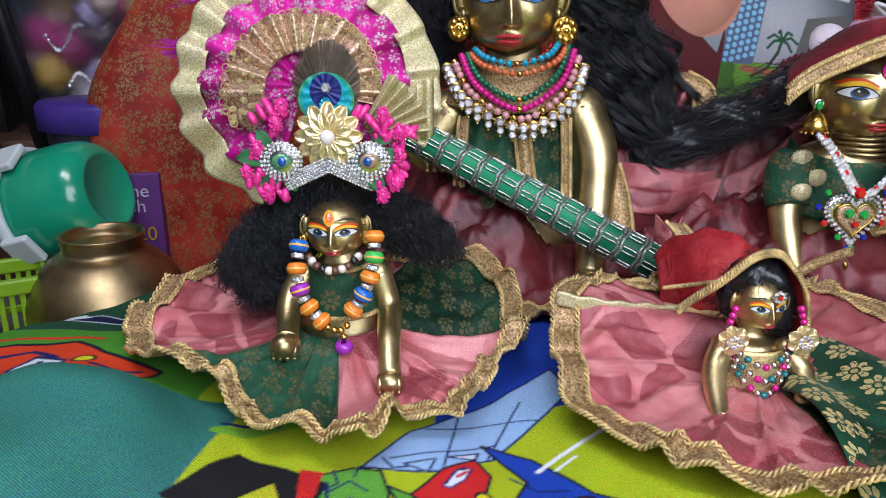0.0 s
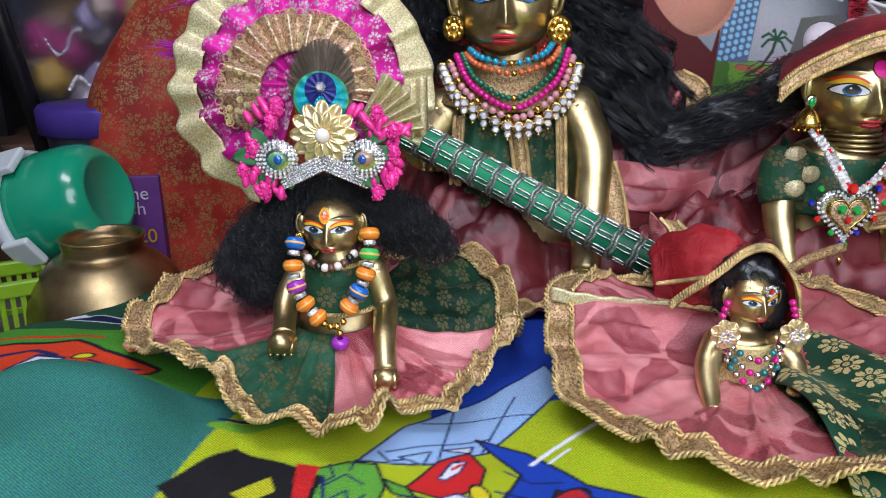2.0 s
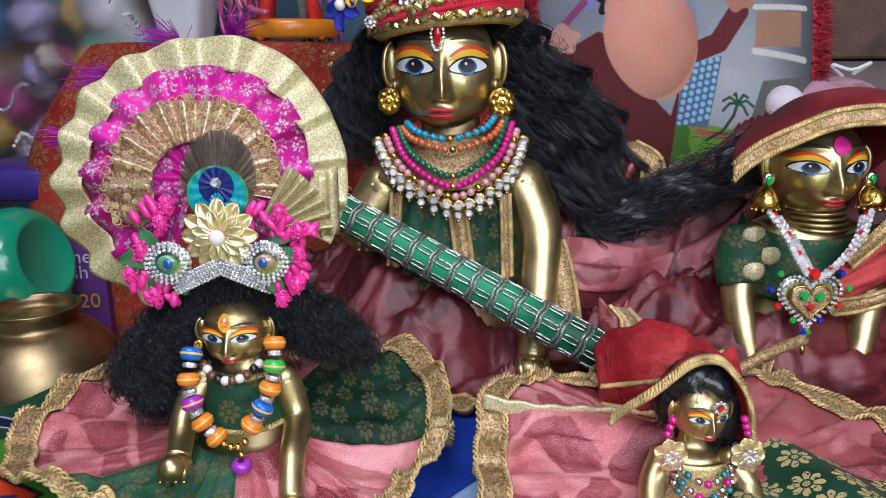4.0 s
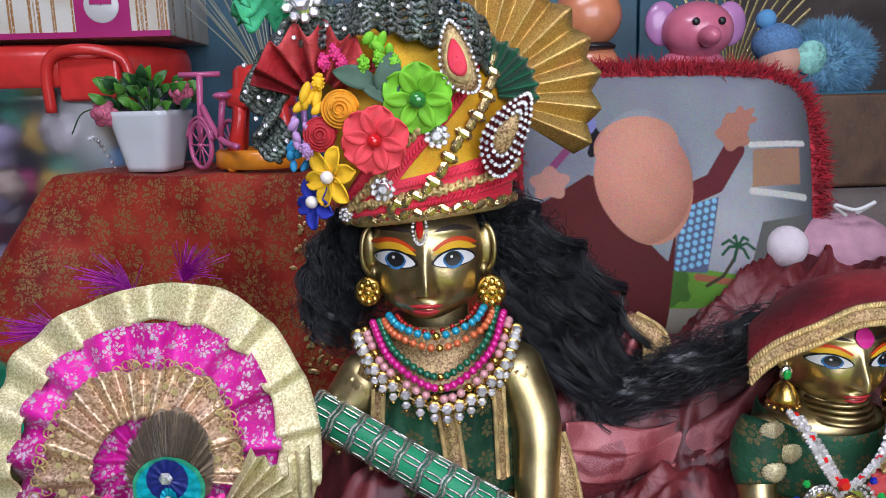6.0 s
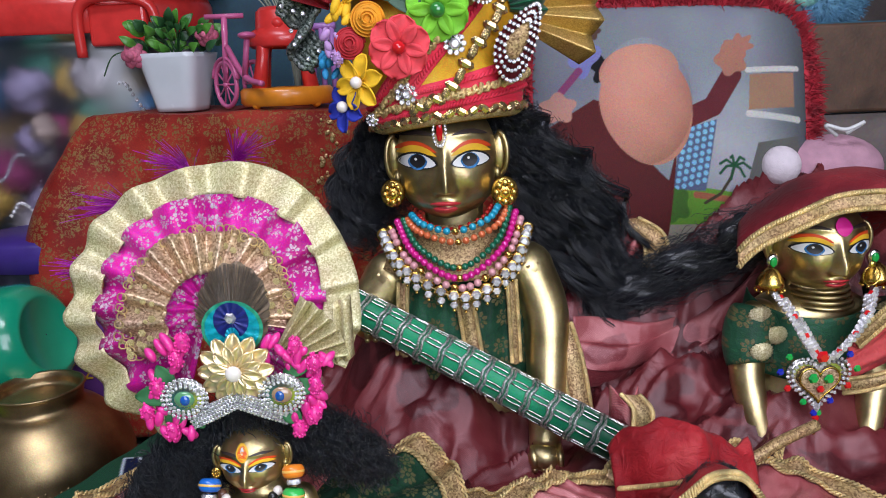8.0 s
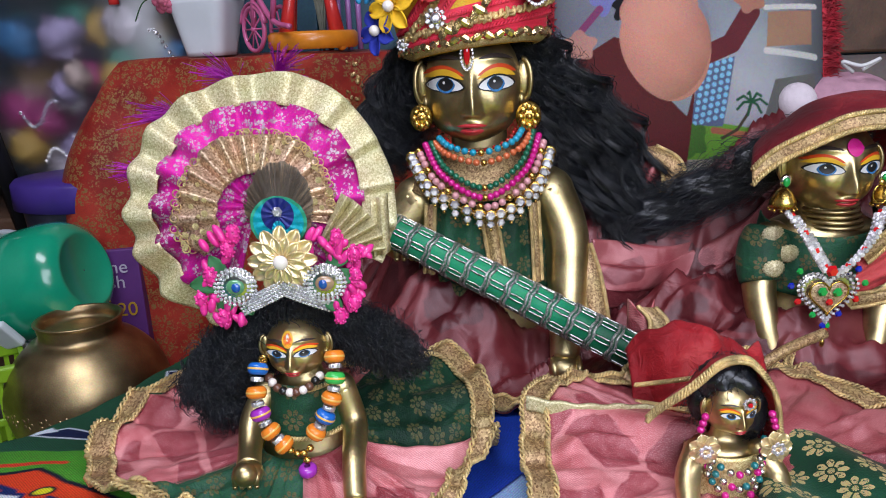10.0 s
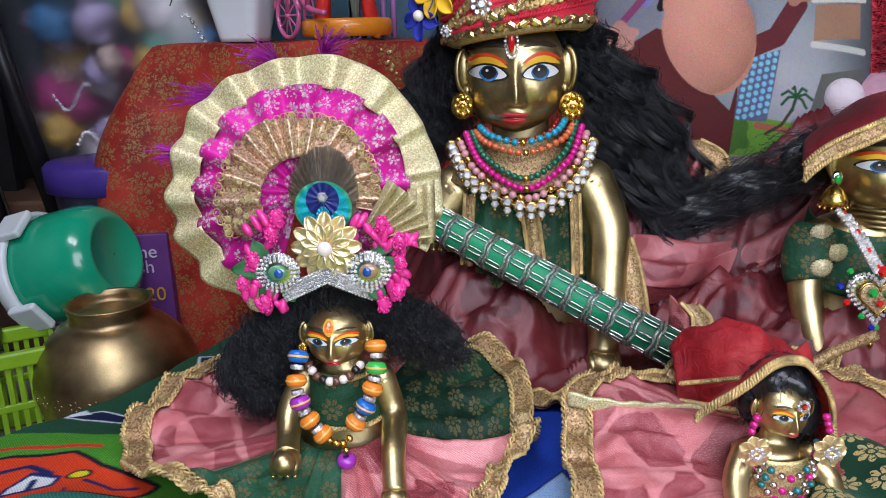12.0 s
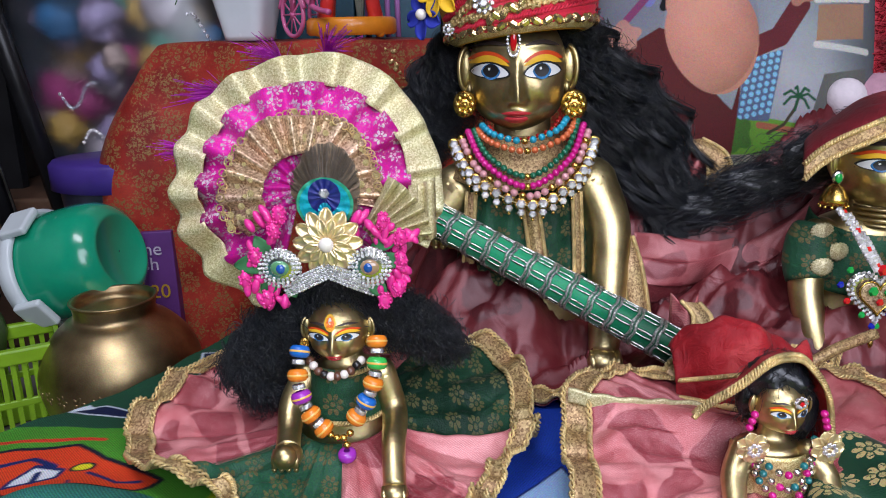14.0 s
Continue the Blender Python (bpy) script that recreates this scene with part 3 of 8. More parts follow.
    p.poly([(-0.305, 0.577), (-0.29, 0.589), (-0.28, 0.578)], ink)
    p.stroke([(-0.24, 0.607), (-0.222, 0.60), (-0.23, 0.592)], 0.0018, ink)
    p.stroke([(-0.34, 0.497), (-0.24, 0.505)], 0.006, (0.5, 0.04, 0.02))
    p.blob(-0.215, 0.53, 0.007, 0.004, 60, 3, 0.3, (0.2, 0.42, 0.03))
    return p.c


def clamp_edge(x, y):
    e = left_edge(y)
    if x < e:
        d = e - x
        return (e - 0.012 * math.sin(min(d / 0.012, 1.57)), y, cloth_z(e, y) - max(0.0, d - 0.006) * 1.0)
    return (x, y, cloth_z(x, y))


xs = np.concatenate([np.linspace(-0.48, 0.13, 470), np.linspace(0.134, 0.72, 110)])
ys = np.concatenate([np.linspace(-0.25, 0.24, 40), np.linspace(0.242, 0.72, 380), np.linspace(0.725, 1.02, 40)])
me = sheet("printed_cloth", xs, ys, clamp_edge, cloth_print)
me.materials.append(printed("printed_cotton"))
cloth = tagged(part("printed_cloth", me, None, solid=0.0012), "green and yellow printed cotton cloth spread over a platform", "cloth")
plat = Geo().box((0.29, 0.36, -0.118), (0.98, 1.24, 0.20))
tagged(part("low_platform", plat, DARK_WOOD, smooth=False, bevel=0.01), "dark wooden platform under the printed cloth", "platform")


# ---- brass statues: each one plain mesh ----
def statue(name, label, head, size, torso, arms, face, ears=True):
    """A seated brass figure: head centre, head half-sizes, torso profile, arm paths, and the enamel touches on its front."""
    g = Geo()
    hx, hy, hz = head
    a, b, c = size

    sx = face.get("shift", 0.0)

    def jaw(z):
        return 1 + 0.13 * smoothstep(-0.25, -0.75, z / c) - 0.16 * smoothstep(-0.78, -1.0, z / c)

    def bump_at(x, z, cx, cz, wx, wz):
        return math.exp(-((x / a - cx) / wx) ** 2 - ((z / c - cz) / wz) ** 2)

    def front(x, z):
        """How far the face stands forward at an offset across and up."""
        k = max(0.02, 1 - (x / (a * jaw(z))) ** 2 - (z / c) ** 2)
        y = k ** 0.41
        q = z / c
        ridge = smoothstep(0.12, -0.40, q) * smoothstep(-0.53, -0.45, q)
        y += (0.07 + 0.27 * ridge) * math.exp(-((x / a - sx) / (0.085 + 0.05 * ridge)) ** 2) * smoothstep(0.35, 0.05, q) * smoothstep(-0.54, -0.46, q)
        for w in (-1, 1):
            y += 0.11 * bump_at(x, z, sx + w * 0.15, -0.45, 0.07, 0.065)
            y -= 0.06 * bump_at(x, z, sx + w * 0.50, 0.03, 0.26, 0.16)
            y += 0.05 * bump_at(x, z, sx + w * 0.52, 0.42, 0.40, 0.07)
            y += 0.07 * bump_at(x, z, sx + w * 0.52, -0.38, 0.26, 0.22)
        y += 0.20 * bump_at(x, z, sx, -0.72, 0.42, 0.20) + 0.12 * bump_at(x, z, sx, -0.92, 0.28, 0.10)
        y += 0.05 * bump_at(x, z, sx, -0.64, 0.20, 0.035) + 0.06 * bump_at(x, z, sx, -0.75, 0.20, 0.045) - 0.03 * bump_at(x, z, sx, -0.695, 0.26, 0.02)
        return b * y

    def skull(u, v):
        t, f = 2 * math.pi * u, math.pi * (v - 0.5) * 0.999
        x, y, z = math.cos(t) * math.cos(f), math.sin(t) * math.cos(f), math.sin(f)
        px, pz = a * x * jaw(c * z), c * z
        plain = b * max(0.02, 1 - x * x - z * z) ** 0.41
        py = b * y if y > 0 else -(b * (-y) + (front(px, pz) - plain) * smoothstep(0.0, 0.35, -y))
        return (hx + px, hy + py, hz + pz)
    g.grid(skull, 200, 130, cu=True)
    if ears:
        for w in (-1, 1):
            ex = hx + w * a * 1.0
            g.ball((ex + w * 0.06 * a, hy + 0.08 * b, hz + 0.02 * c), (0.17 * a, 0.12 * b, 0.34 * c), 18, 14)
            g.ball((ex, hy + 0.02 * b, hz - 0.30 * c), (0.09 * a, 0.15 * b, 0.14 * c), 12, 10)
            rim = [(ex + w * a * (0.04 + 0.17 * math.sin(t)), hy + 0.02 * b - 0.10 * b * math.sin(t), hz + 0.02 * c + 0.36 * c * math.cos(t)) for t in [k * 0.2 for k in range(16)]]
            g.tube(rim, 0.05 * a, 8)
    prof = [(r, z) for z, r in torso["profile"]]
    knots = [(i, *p) for i, p in enumerate(prof)]
    fine = [tuple(spline(knots, i * (len(prof) - 1) / 30)) for i in range(31)]
    g.lathe(fine, torso["at"], 40, squeeze=torso.get("squeeze", 0.7))
    for path, radii in arms:
        pts = curve_points(path, 22)
        rk = [(i, r) for i, r in enumerate(radii)]
        rs = [spline(rk, (len(radii) - 1) * i / 21)[0] for i in range(22)]
        g.tube(pts, rs, 16)
        g.ball(pts[0], rs[0] * 1.02, 14, 10)
        e, d = pts[-1], (pts[-1] - pts[-3]).normalized()
        r = rs[-1]
        g.ball(e + d * r * 0.5, (r * 1.2, r * 1.2, r * 1.0), 14, 10)
        for k in range(4):
            off = (k - 1.5) * r * 0.56
            q = e + Vector((off, -r * 0.55, -r * 0.25))
            g.tube([q + Vector((0, 0.2 * r, 0.5 * r)), q + Vector((0, -0.5 * r, 0.15 * r)), q + Vector((0, -0.75 * r, -0.6 * r))], [r * 0.27, r * 0.28, r * 0.2], 8)
            g.ball(q + Vector((0, -0.75 * r, -0.6 * r)), r * 0.22, 8, 6)

    mats = [BRASS]

    def enamel(material, outline, lift):
        """A painted shape on the face, filled from its middle."""
        mats.append(material)
        k, n = len(mats) - 1, 40
        pts = [outline(2 * math.pi * i / n) for i in range(n)]
        mx, mz = sum(p[0] for p in pts) / n, sum(p[1] for p in pts) / n

        def fn(u, v):
            x, z = pts[int(round(u * n)) % n]
            w = 0.02 + 0.98 * v
            x, z = (mx + (x - mx) * w) * a, (mz + (z - mz) * w) * c
            return (hx + x, hy - front(x, z) - lift * a, hz + z)
        g.grid(fn, n, 7, cu=True, mat=k)

    def almond(cx, cz, w, h, tilt, bow=0.0):
        def fn(t):
            x = math.cos(t) * w
            z = h * math.copysign(abs(math.sin(t)) ** 1.3, math.sin(t)) + bow * (1 - (x / w) ** 2) + tilt * x
            return (cx + x, cz + z)
        return fn
    spacing = face.get("spacing", 0.52)
    for w in (-1, 1):
        ex, ez = sx + w * spacing, 0.0
        enamel(ORANGE_PAINT, almond(ex + w * 0.02, ez + 0.175, 0.40, 0.055, w * 0.06, 0.10), 0.014)
        enamel(YELLOW_PAINT, almond(ex + w * 0.01, ez + 0.115, 0.39, 0.055, w * 0.05, 0.10), 0.020)
        enamel(BLACK, almond(ex, ez, 0.39, 0.135, w * 0.05, 0.035), 0.026)
        enamel(WHITE, almond(ex, ez - 0.006, 0.36, 0.110, w * 0.05, 0.035), 0.032)
        enamel(BLUE_EYE, almond(ex - w * 0.02, ez + 0.012, 0.185, 0.125, 0, 0), 0.038)
        enamel(BLACK, almond(ex - w * 0.025, ez + 0.028, 0.152, 0.105, 0, 0), 0.044)
        # catchlight: a small white highlight painted on the pupil
        enamel(WHITE, almond(ex - w * 0.02 - 0.03, ez + 0.055, 0.026, 0.022, 0, 0), 0.050)
        enamel(BROW, almond(ex + w * 0.0, ez + 0.40, 0.36, 0.026, -w * 0.02, 0.07), 0.018)
    enamel(RED_LIP, almond(sx, -0.655, 0.30, 0.036, 0, 0.012), 0.022)
    enamel(RED_LIP, almond(sx, -0.735, 0.24, 0.060, 0, -0.02), 0.024)
    enamel(LIP_LINE, almond(sx, -0.690, 0.25, 0.008, 0, -0.02), 0.034)
    for material, cx, cz, w, h in face.get("marks", ()):
        enamel(material, almond(cx, cz, w, h, 0), 0.03)
    return tagged(part(name, g, mats), label, "statue")


crawler = statue("brass_statue", "small polished brass deity statue leaning on one hand, with painted eyes", (-0.0695, 0.487, 0.1065), (0.0188, 0.0180, 0.0190),
    {"at": (-0.068, 0.497, 0), "profile": [(0.0, 0.030), (0.02, 0.034), (0.05, 0.026), (0.075, 0.024), (0.082, 0.014), (0.095, 0.010)], "squeeze": 0.8},
    [([(-0.044, 0.492, 0.074), (-0.036, 0.486, 0.05), (-0.0345, 0.458, 0.040), (-0.0328, 0.437, 0.024)], [0.0095, 0.0085, 0.0075, 0.007]),
     ([(-0.092, 0.492, 0.073), (-0.100, 0.482, 0.058), (-0.100, 0.464, 0.046), (-0.098, 0.449, 0.042)], [0.009, 0.009, 0.0075, 0.0078])],
    {"shift": -0.04, "spacing": 0.48, "marks": [(YELLOW_PAINT, -0.1, 0.50, 0.19, 0.26), (ORANGE_PAINT, -0.1, 0.48, 0.15, 0.22), (WHITE, -0.1, 0.56, 0.05, 0.10)]})
big = statue("brass_statue", "large polished brass deity statue with painted blue eyes and red lips", (0.0590, 0.708, 0.2525), (0.0412, 0.041, 0.0505),
    {"at": (0.064, 0.722, 0), "profile": [(0.0, 0.075), (0.04, 0.085), (0.09, 0.062), (0.14, 0.064), (0.165, 0.060), (0.178, 0.036), (0.188, 0.026), (0.21, 0.025)], "squeeze": 0.6},
    [([(0.124, 0.715, 0.152), (0.138, 0.700, 0.115), (0.135, 0.675, 0.06), (0.128, 0.646, 0.018)], [0.024, 0.0205, 0.0165, 0.0125]),
     ([(0.006, 0.712, 0.150), (-0.014, 0.705, 0.122), (-0.010, 0.702, 0.112), (-0.004, 0.702, 0.114)], [0.022, 0.018, 0.014, 0.012])],
    {"shift": -0.09})
lady = statue("brass_statue", "polished brass goddess statue with a magenta forehead dot and painted eyes", (0.3565, 0.673, 0.1755), (0.0358, 0.037, 0.0385),
    {"at": (0.358, 0.682, 0), "profile": [(0.0, 0.06), (0.03, 0.065), (0.07, 0.045), (0.105, 0.05), (0.122, 0.046), (0.132, 0.026), (0.14, 0.02), (0.16, 0.02)], "squeeze": 0.62},
    [([(0.312, 0.672, 0.112), (0.298, 0.660, 0.08), (0.298, 0.640, 0.04), (0.304, 0.628, 0.012)], [0.016, 0.0145, 0.012, 0.010]),
     ([(0.405, 0.672, 0.110), (0.402, 0.655, 0.07), (0.392, 0.638, 0.035), (0.380, 0.624, 0.008)], [0.016, 0.0145, 0.0115, 0.0095])],
    {"shift": 0.02, "spacing": 0.54, "marks": [(MAGENTA_PAINT, 0.08, 0.46, 0.19, 0.18)]})
girl = statue("brass_statue", "small brass goddess statue with blue painted eyes", (0.1985, 0.457, 0.0655), (0.0148, 0.0148, 0.0158),
    {"at": (0.199, 0.466, 0), "profile": [(-0.01, 0.022), (0.01, 0.026), (0.028, 0.022), (0.036, 0.02), (0.041, 0.010), (0.05, 0.008)], "squeeze": 0.75},
    [([(0.179, 0.456, 0.036), (0.170, 0.444, 0.024), (0.166, 0.422, 0.012), (0.165, 0.412, 0.008)], [0.0085, 0.0078, 0.0062, 0.0056]),
     ([(0.218, 0.456, 0.034), (0.226, 0.446, 0.022), (0.222, 0.430, 0.014)], [0.008, 0.0075, 0.0055])],
    {"shift": 0.16, "spacing": 0.48})


# ---- clothes ----
def twist(points, r, loops, closed=False):
    """A braided cord along a path: two strands that wind round each other."""
    g = Geo()
    n = len(points)
    for ph in (0, math.pi):
        pts = []
        for i, p in enumerate(points):
            p = Vector(p)
            q = Vector(points[min(n - 1, i + 1)]) - Vector(points[max(0, i - 1)])
            d = q.normalized()
            side = d.cross(Vector((0.1, -0.5, 1))).normalized()
            up = side.cross(d)
            t = 2 * math.pi * loops * i / n + ph
            pts.append(p + side * math.cos(t) * r + up * math.sin(t) * r * 0.8)
        g.tube(pts, r * 0.72, 5, closed=closed)
    return g


def skirt(name, label, centre, waist, hem, folds, panels, trim=0.14, turns=(0, 360)):
    """A flared dress lying spread out: panels, a broad trim and its braided edges. hem: knots of angle, radius, height."""
    top = thing(name, label, "dress", (centre[0], centre[1], 0))

    def at(deg, s, lift=0.0):
        r1, z1 = spline(hem, deg, 360)
        t = radians(deg)
        wave = sum(amp * math.sin(k * t + ph) for k, amp, ph in folds) * s ** 1.3
        r0, z0 = waist
        r = r0 + (r1 - r0) * s + wave * 0.35
        z = z1 + (z0 - z1) * (1 - s) ** 3.0 + abs(wave) * 0.8 + wave * 0.3 + 0.0016 * math.sin(9 * s + 5 * t) * s
        z += s * (0.006 * noise.noise(Vector((r * math.cos(t) * 42, r * math.sin(t) * 42, r0 * 90))) + 0.003 * noise.noise(Vector((r * math.cos(t) * 95, r * math.sin(t) * 95, 3.0)))) * (1.25 - 0.5 * s) + 0.001
        crease = 1 - abs(noise.noise(Vector((math.cos(t) * 4.6, math.sin(t) * 4.6, s * 0.8 + r0 * 50)))) * 2.6
        z += 0.011 * max(0.0, crease) ** 2 * s * (1.15 - 0.45 * s)
        z = max(z, z1 - 0.002)
        return (centre[0] + r * math.cos(t), centre[1] + r * math.sin(t), z + lift)
    for lo, hi, material, words in panels:
        n = max(12, int((hi - lo) * 1.3))
        g = Geo().grid(lambda u, v: at(lo + (hi - lo) * u, v * (1 - trim * 0.8)), n, 44)
        part("panel", g, material, top, words, solid=0.0008)
    lo, hi = turns
    full = hi - lo == 360
    n = int((hi - lo) * 1.5)
    g = Geo().grid(lambda u, v: at(lo + (hi - lo) * u, 1 - trim + trim * v, 0.0022), n, 8, cu=full)
    part("trim", g, GOLD_TRIM, top, "tan and gold woven trim", solid=0.001)
    for s in (1 - trim, 1.0):
        m = 900
        pts = [at(lo + (hi - lo) * i / m, s, 0.0036) for i in range(m + (0 if full else 1))]
        part("braid", twist(pts, 0.00135, 150 * (hi - lo) / 360, full), GOLD_THREAD, top, "twisted gold braid")
    return top


skirt("dress", "small pink satin and green brocade dress with gold trim", (-0.070, 0.49), (0.028, 0.038),
      [(-160, 0.128, 0.020), (-137, 0.098, 0.022), (-116, 0.105, 0.014), (-97, 0.116, 0.010), (-76, 0.122, 0.008), (-63, 0.098, 0.010), (-50, 0.114, 0.008), (-27, 0.106, 0.010),
       (14, 0.130, 0.012), (38, 0.148, 0.038), (75, 0.09, 0.05), (110, 0.085, 0.05), (146, 0.144, 0.045), (172, 0.154, 0.022)],
      [(9, 0.008, 0.5), (17, 0.005, 1.3), (5, 0.004, 2.0), (31, 0.0018, 0.4)],
      [(-162, -84, GREEN_BROCADE, "dark green brocade panel"), (-84, 6, PINK_SATIN, "pink satin panel"), (6, 62, GREEN_BROCADE, "dark green brocade panel"), (62, 200, PINK_SATIN, "pink satin panel")])
skirt("dress", "pink satin dress with green brocade overlay and gold trim", (0.212, 0.47), (0.020, 0.010),
      [(-160, 0.150, 0.010), (-140, 0.147, 0.008), (-120, 0.150, 0.008), (-100, 0.145, 0.008), (-80, 0.150, 0.010), (-50, 0.155, 0.012), (0, 0.17, 0.008), (60, 0.12, 0.03), (120, 0.10, 0.035), (160, 0.135, 0.045), (180, 0.140, 0.025)],
      [(7, 0.006, 0.2), (16, 0.0035, 1.0), (33, 0.0014, 0.3)],
      [(-205, -88, PINK_SATIN, "pink satin panel"), (-88, -20, GREEN_BROCADE, "dark green brocade panel with gold flowers"), (-20, 155, ROSE_SATIN, "deep rose satin panel")])


# ---- the big maroon drape behind and round the statues ----
def drape_z(x, y):
    side = smoothstep(0.17, 0.24, x)
    lap = 0.085 * smoothstep(0.66 - 0.07 * side, 0.77 - 0.03 * side, y + 0.01 * math.sin(14 * x)) + 0.05 * smoothstep(0.61, 0.68, y) * smoothstep(0.10, 0.06, x) * smoothstep(-0.06, 0.0, x) + 0.03 * smoothstep(0.78, 0.95, y) * smoothstep(0.2, 0.4, x)
    k = smoothstep(0.55, 0.66, y)
    z = 0.006 + lap * (1 - 0.75 * smoothstep(0.02, -0.09, x)) + 0.055 * smoothstep(0.28, 0.42, x) * smoothstep(0.68, 0.80, y)
    w = y + 0.35 * math.sin(4.2 * x + 0.6) * 0.12
    z += k * (0.012 * math.sin(46 * w + 7 * x) + 0.008 * math.sin(83 * w - 16 * x + 1.0) + 0.005 * math.sin(38 * x + 22 * y))
    along, across = 0.86 * x + 0.5 * y, 0.86 * y - 0.5 * x
    for sweep, size, tall in ((0.0, 1.0, 0.016), (7.0, 2.1, 0.008)):
        n = noise.noise(Vector((along * 8 * size + sweep, across * 26 * size, sweep)))
        z += k * tall * max(0.0, 1 - abs(n) * 3.2) ** 2
    ridge = y - (0.745 - 0.55 * (x - 0.15) * (x - 0.42))
    z += 0.022 * math.exp(-(ridge / 0.022) ** 2) * smoothstep(0.14, 0.19, x) * smoothstep(0.40, 0.33, x)
    z -= 0.018 * math.exp(-((ridge + 0.045) / 0.02) ** 2) * smoothstep(0.16, 0.2, x) * smoothstep(0.40, 0.33, x)
    z += 0.007 * noise.noise(Vector((x * 38, y * 38, 1.5))) + 0.004 * noise.noise(Vector((x * 85, y * 85, 2.5))) + 0.009 * noise.noise(Vector((x * 16, y * 16, 4.5)))
    return max(z, cloth_z(x, y) + 0.003)


def drape_front(x):
    return 0.545 + 0.03 * math.sin(9 * x + 1.2) + 0.012 * math.sin(31 * x) - 0.05 * smoothstep(0.25, 0.42, x)


drape = thing("satin_drape", "crumpled maroon and pink satin skirt of the large statue", "skirt", (0.25, 0.75, 0))
def drape_at(u, v, lift=0.0):
    x = -0.09 + 0.73 * u
    y = drape_front(x) + (0.93 - drape_front(x)) * v
    return (x, y, drape_z(x, y) + lift)
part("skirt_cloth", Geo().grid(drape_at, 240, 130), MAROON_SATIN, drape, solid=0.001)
part("trim", Geo().grid(lambda u, v: drape_at(u, 0.045 * v, 0.0022), 240, 6), GOLD_TRIM, drape, "tan and gold woven trim", solid=0.001)
for v in (0.0, 0.045):
    part("braid", twist([drape_at(i / 900, v, 0.004) for i in range(901)], 0.00135, 170), GOLD_THREAD, drape, "twisted gold braid")


def ribbon(top, path, width, up, name="trim", material=None, wave=0.0):
    """A trim band along a path with braided edges; up is the band's crossways direction."""
    up = Vector(up).normalized()
    pts = curve_points(path, 60)
    pts = [p + Vector((0, -wave * math.sin(i * 0.6), wave * 0.4 * math.cos(i * 0.9))) for i, p in enumerate(pts)]
    part(name, Geo().grid(lambda u, v: pts[int(round(u * 59))] + up * (v - 0.5) * width + Vector((0, -0.0025 * math.sin(math.pi * v), 0)), 60, 7), material or GOLD_TRIM, top, "tan and gold woven trim", solid=0.001)
    for s in (-0.5, 0.5):
        fine = curve_points([p + up * s * width for p in pts[::3]], 160)
        part("braid", twist([p + Vector((0, -0.0012, 0)) for p in fine], 0.00125, 26), GOLD_THREAD, top, "twisted gold braid")


# trims that show on the bunched cloth
ribbon(drape, [(0.150, 0.692, 0.108), (0.156, 0.680, 0.085), (0.160, 0.672, 0.06), (0.162, 0.662, 0.036)], 0.018, (1, 0.1, 0.1))
ribbon(drape, [(0.222, 0.752, 0.184), (0.240, 0.738, 0.172), (0.244, 0.736, 0.150), (0.232, 0.745, 0.128)], 0.020, (1, -0.1, 0.15))
sleeve = Geo().tube(curve_points([(0.19, 0.80, 0.18), (0.215, 0.77, 0.165), (0.236, 0.752, 0.155)], 14), [0.02 + 0.004 * math.sin(i * 1.7) for i in range(14)], 18)
part("gathered_sleeve", sleeve, ROSE_SATIN, drape)
ribbon(drape, [(0.190, 0.618, 0.074), (0.198, 0.612, 0.064), (0.197, 0.608, 0.050)], 0.016, (1, 0.2, -0.2))
puff = Geo().grid(lambda u, v: (0.176 + 0.022 * u, 0.624 - 0.012 * math.sin(math.pi * u), 0.048 + 0.026 * v + 0.006 * math.sin(5 * u + 2 * v)), 14, 12)
part("tucked_corner", puff, PINK_SATIN, drape, "pink satin corner", solid=0.001)
ribbon(drape, [(0.318, 0.632, 0.034), (0.300, 0.598, 0.018), (0.314, 0.568, 0.013), (0.345, 0.545, 0.012), (0.40, 0.52, 0.012), (0.47, 0.50, 0.012)], 0.014, (0.1, 0.8, 0.45))
swag = Geo().grid(lambda u, v: (0.165 + 0.20 * u, 0.715 - 0.014 * math.sin(math.pi * v) + 0.035 * u + 0.006 * math.sin(14 * u + 5 * v),
                                 0.106 - 0.022 * math.sin(math.pi * u) + 0.05 * u * u - 0.062 * v + 0.004 * math.sin(19 * v + 7 * u)), 70, 40)
# paler satin than the skirt's ground: the fold's sheen is put into its colour
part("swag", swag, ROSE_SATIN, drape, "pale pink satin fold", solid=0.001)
# cord lying across the cloth
cord = Geo().tube(curve_points([(0.262, 0.560, 0.045), (0.285, 0.566, 0.055), (0.315, 0.575, 0.062)], 20), 0.0042, 10)
tagged(part("fabric_cord", cord, GOLD_TRIM), "tan rolled fabric cord lying on the satin", "cord")


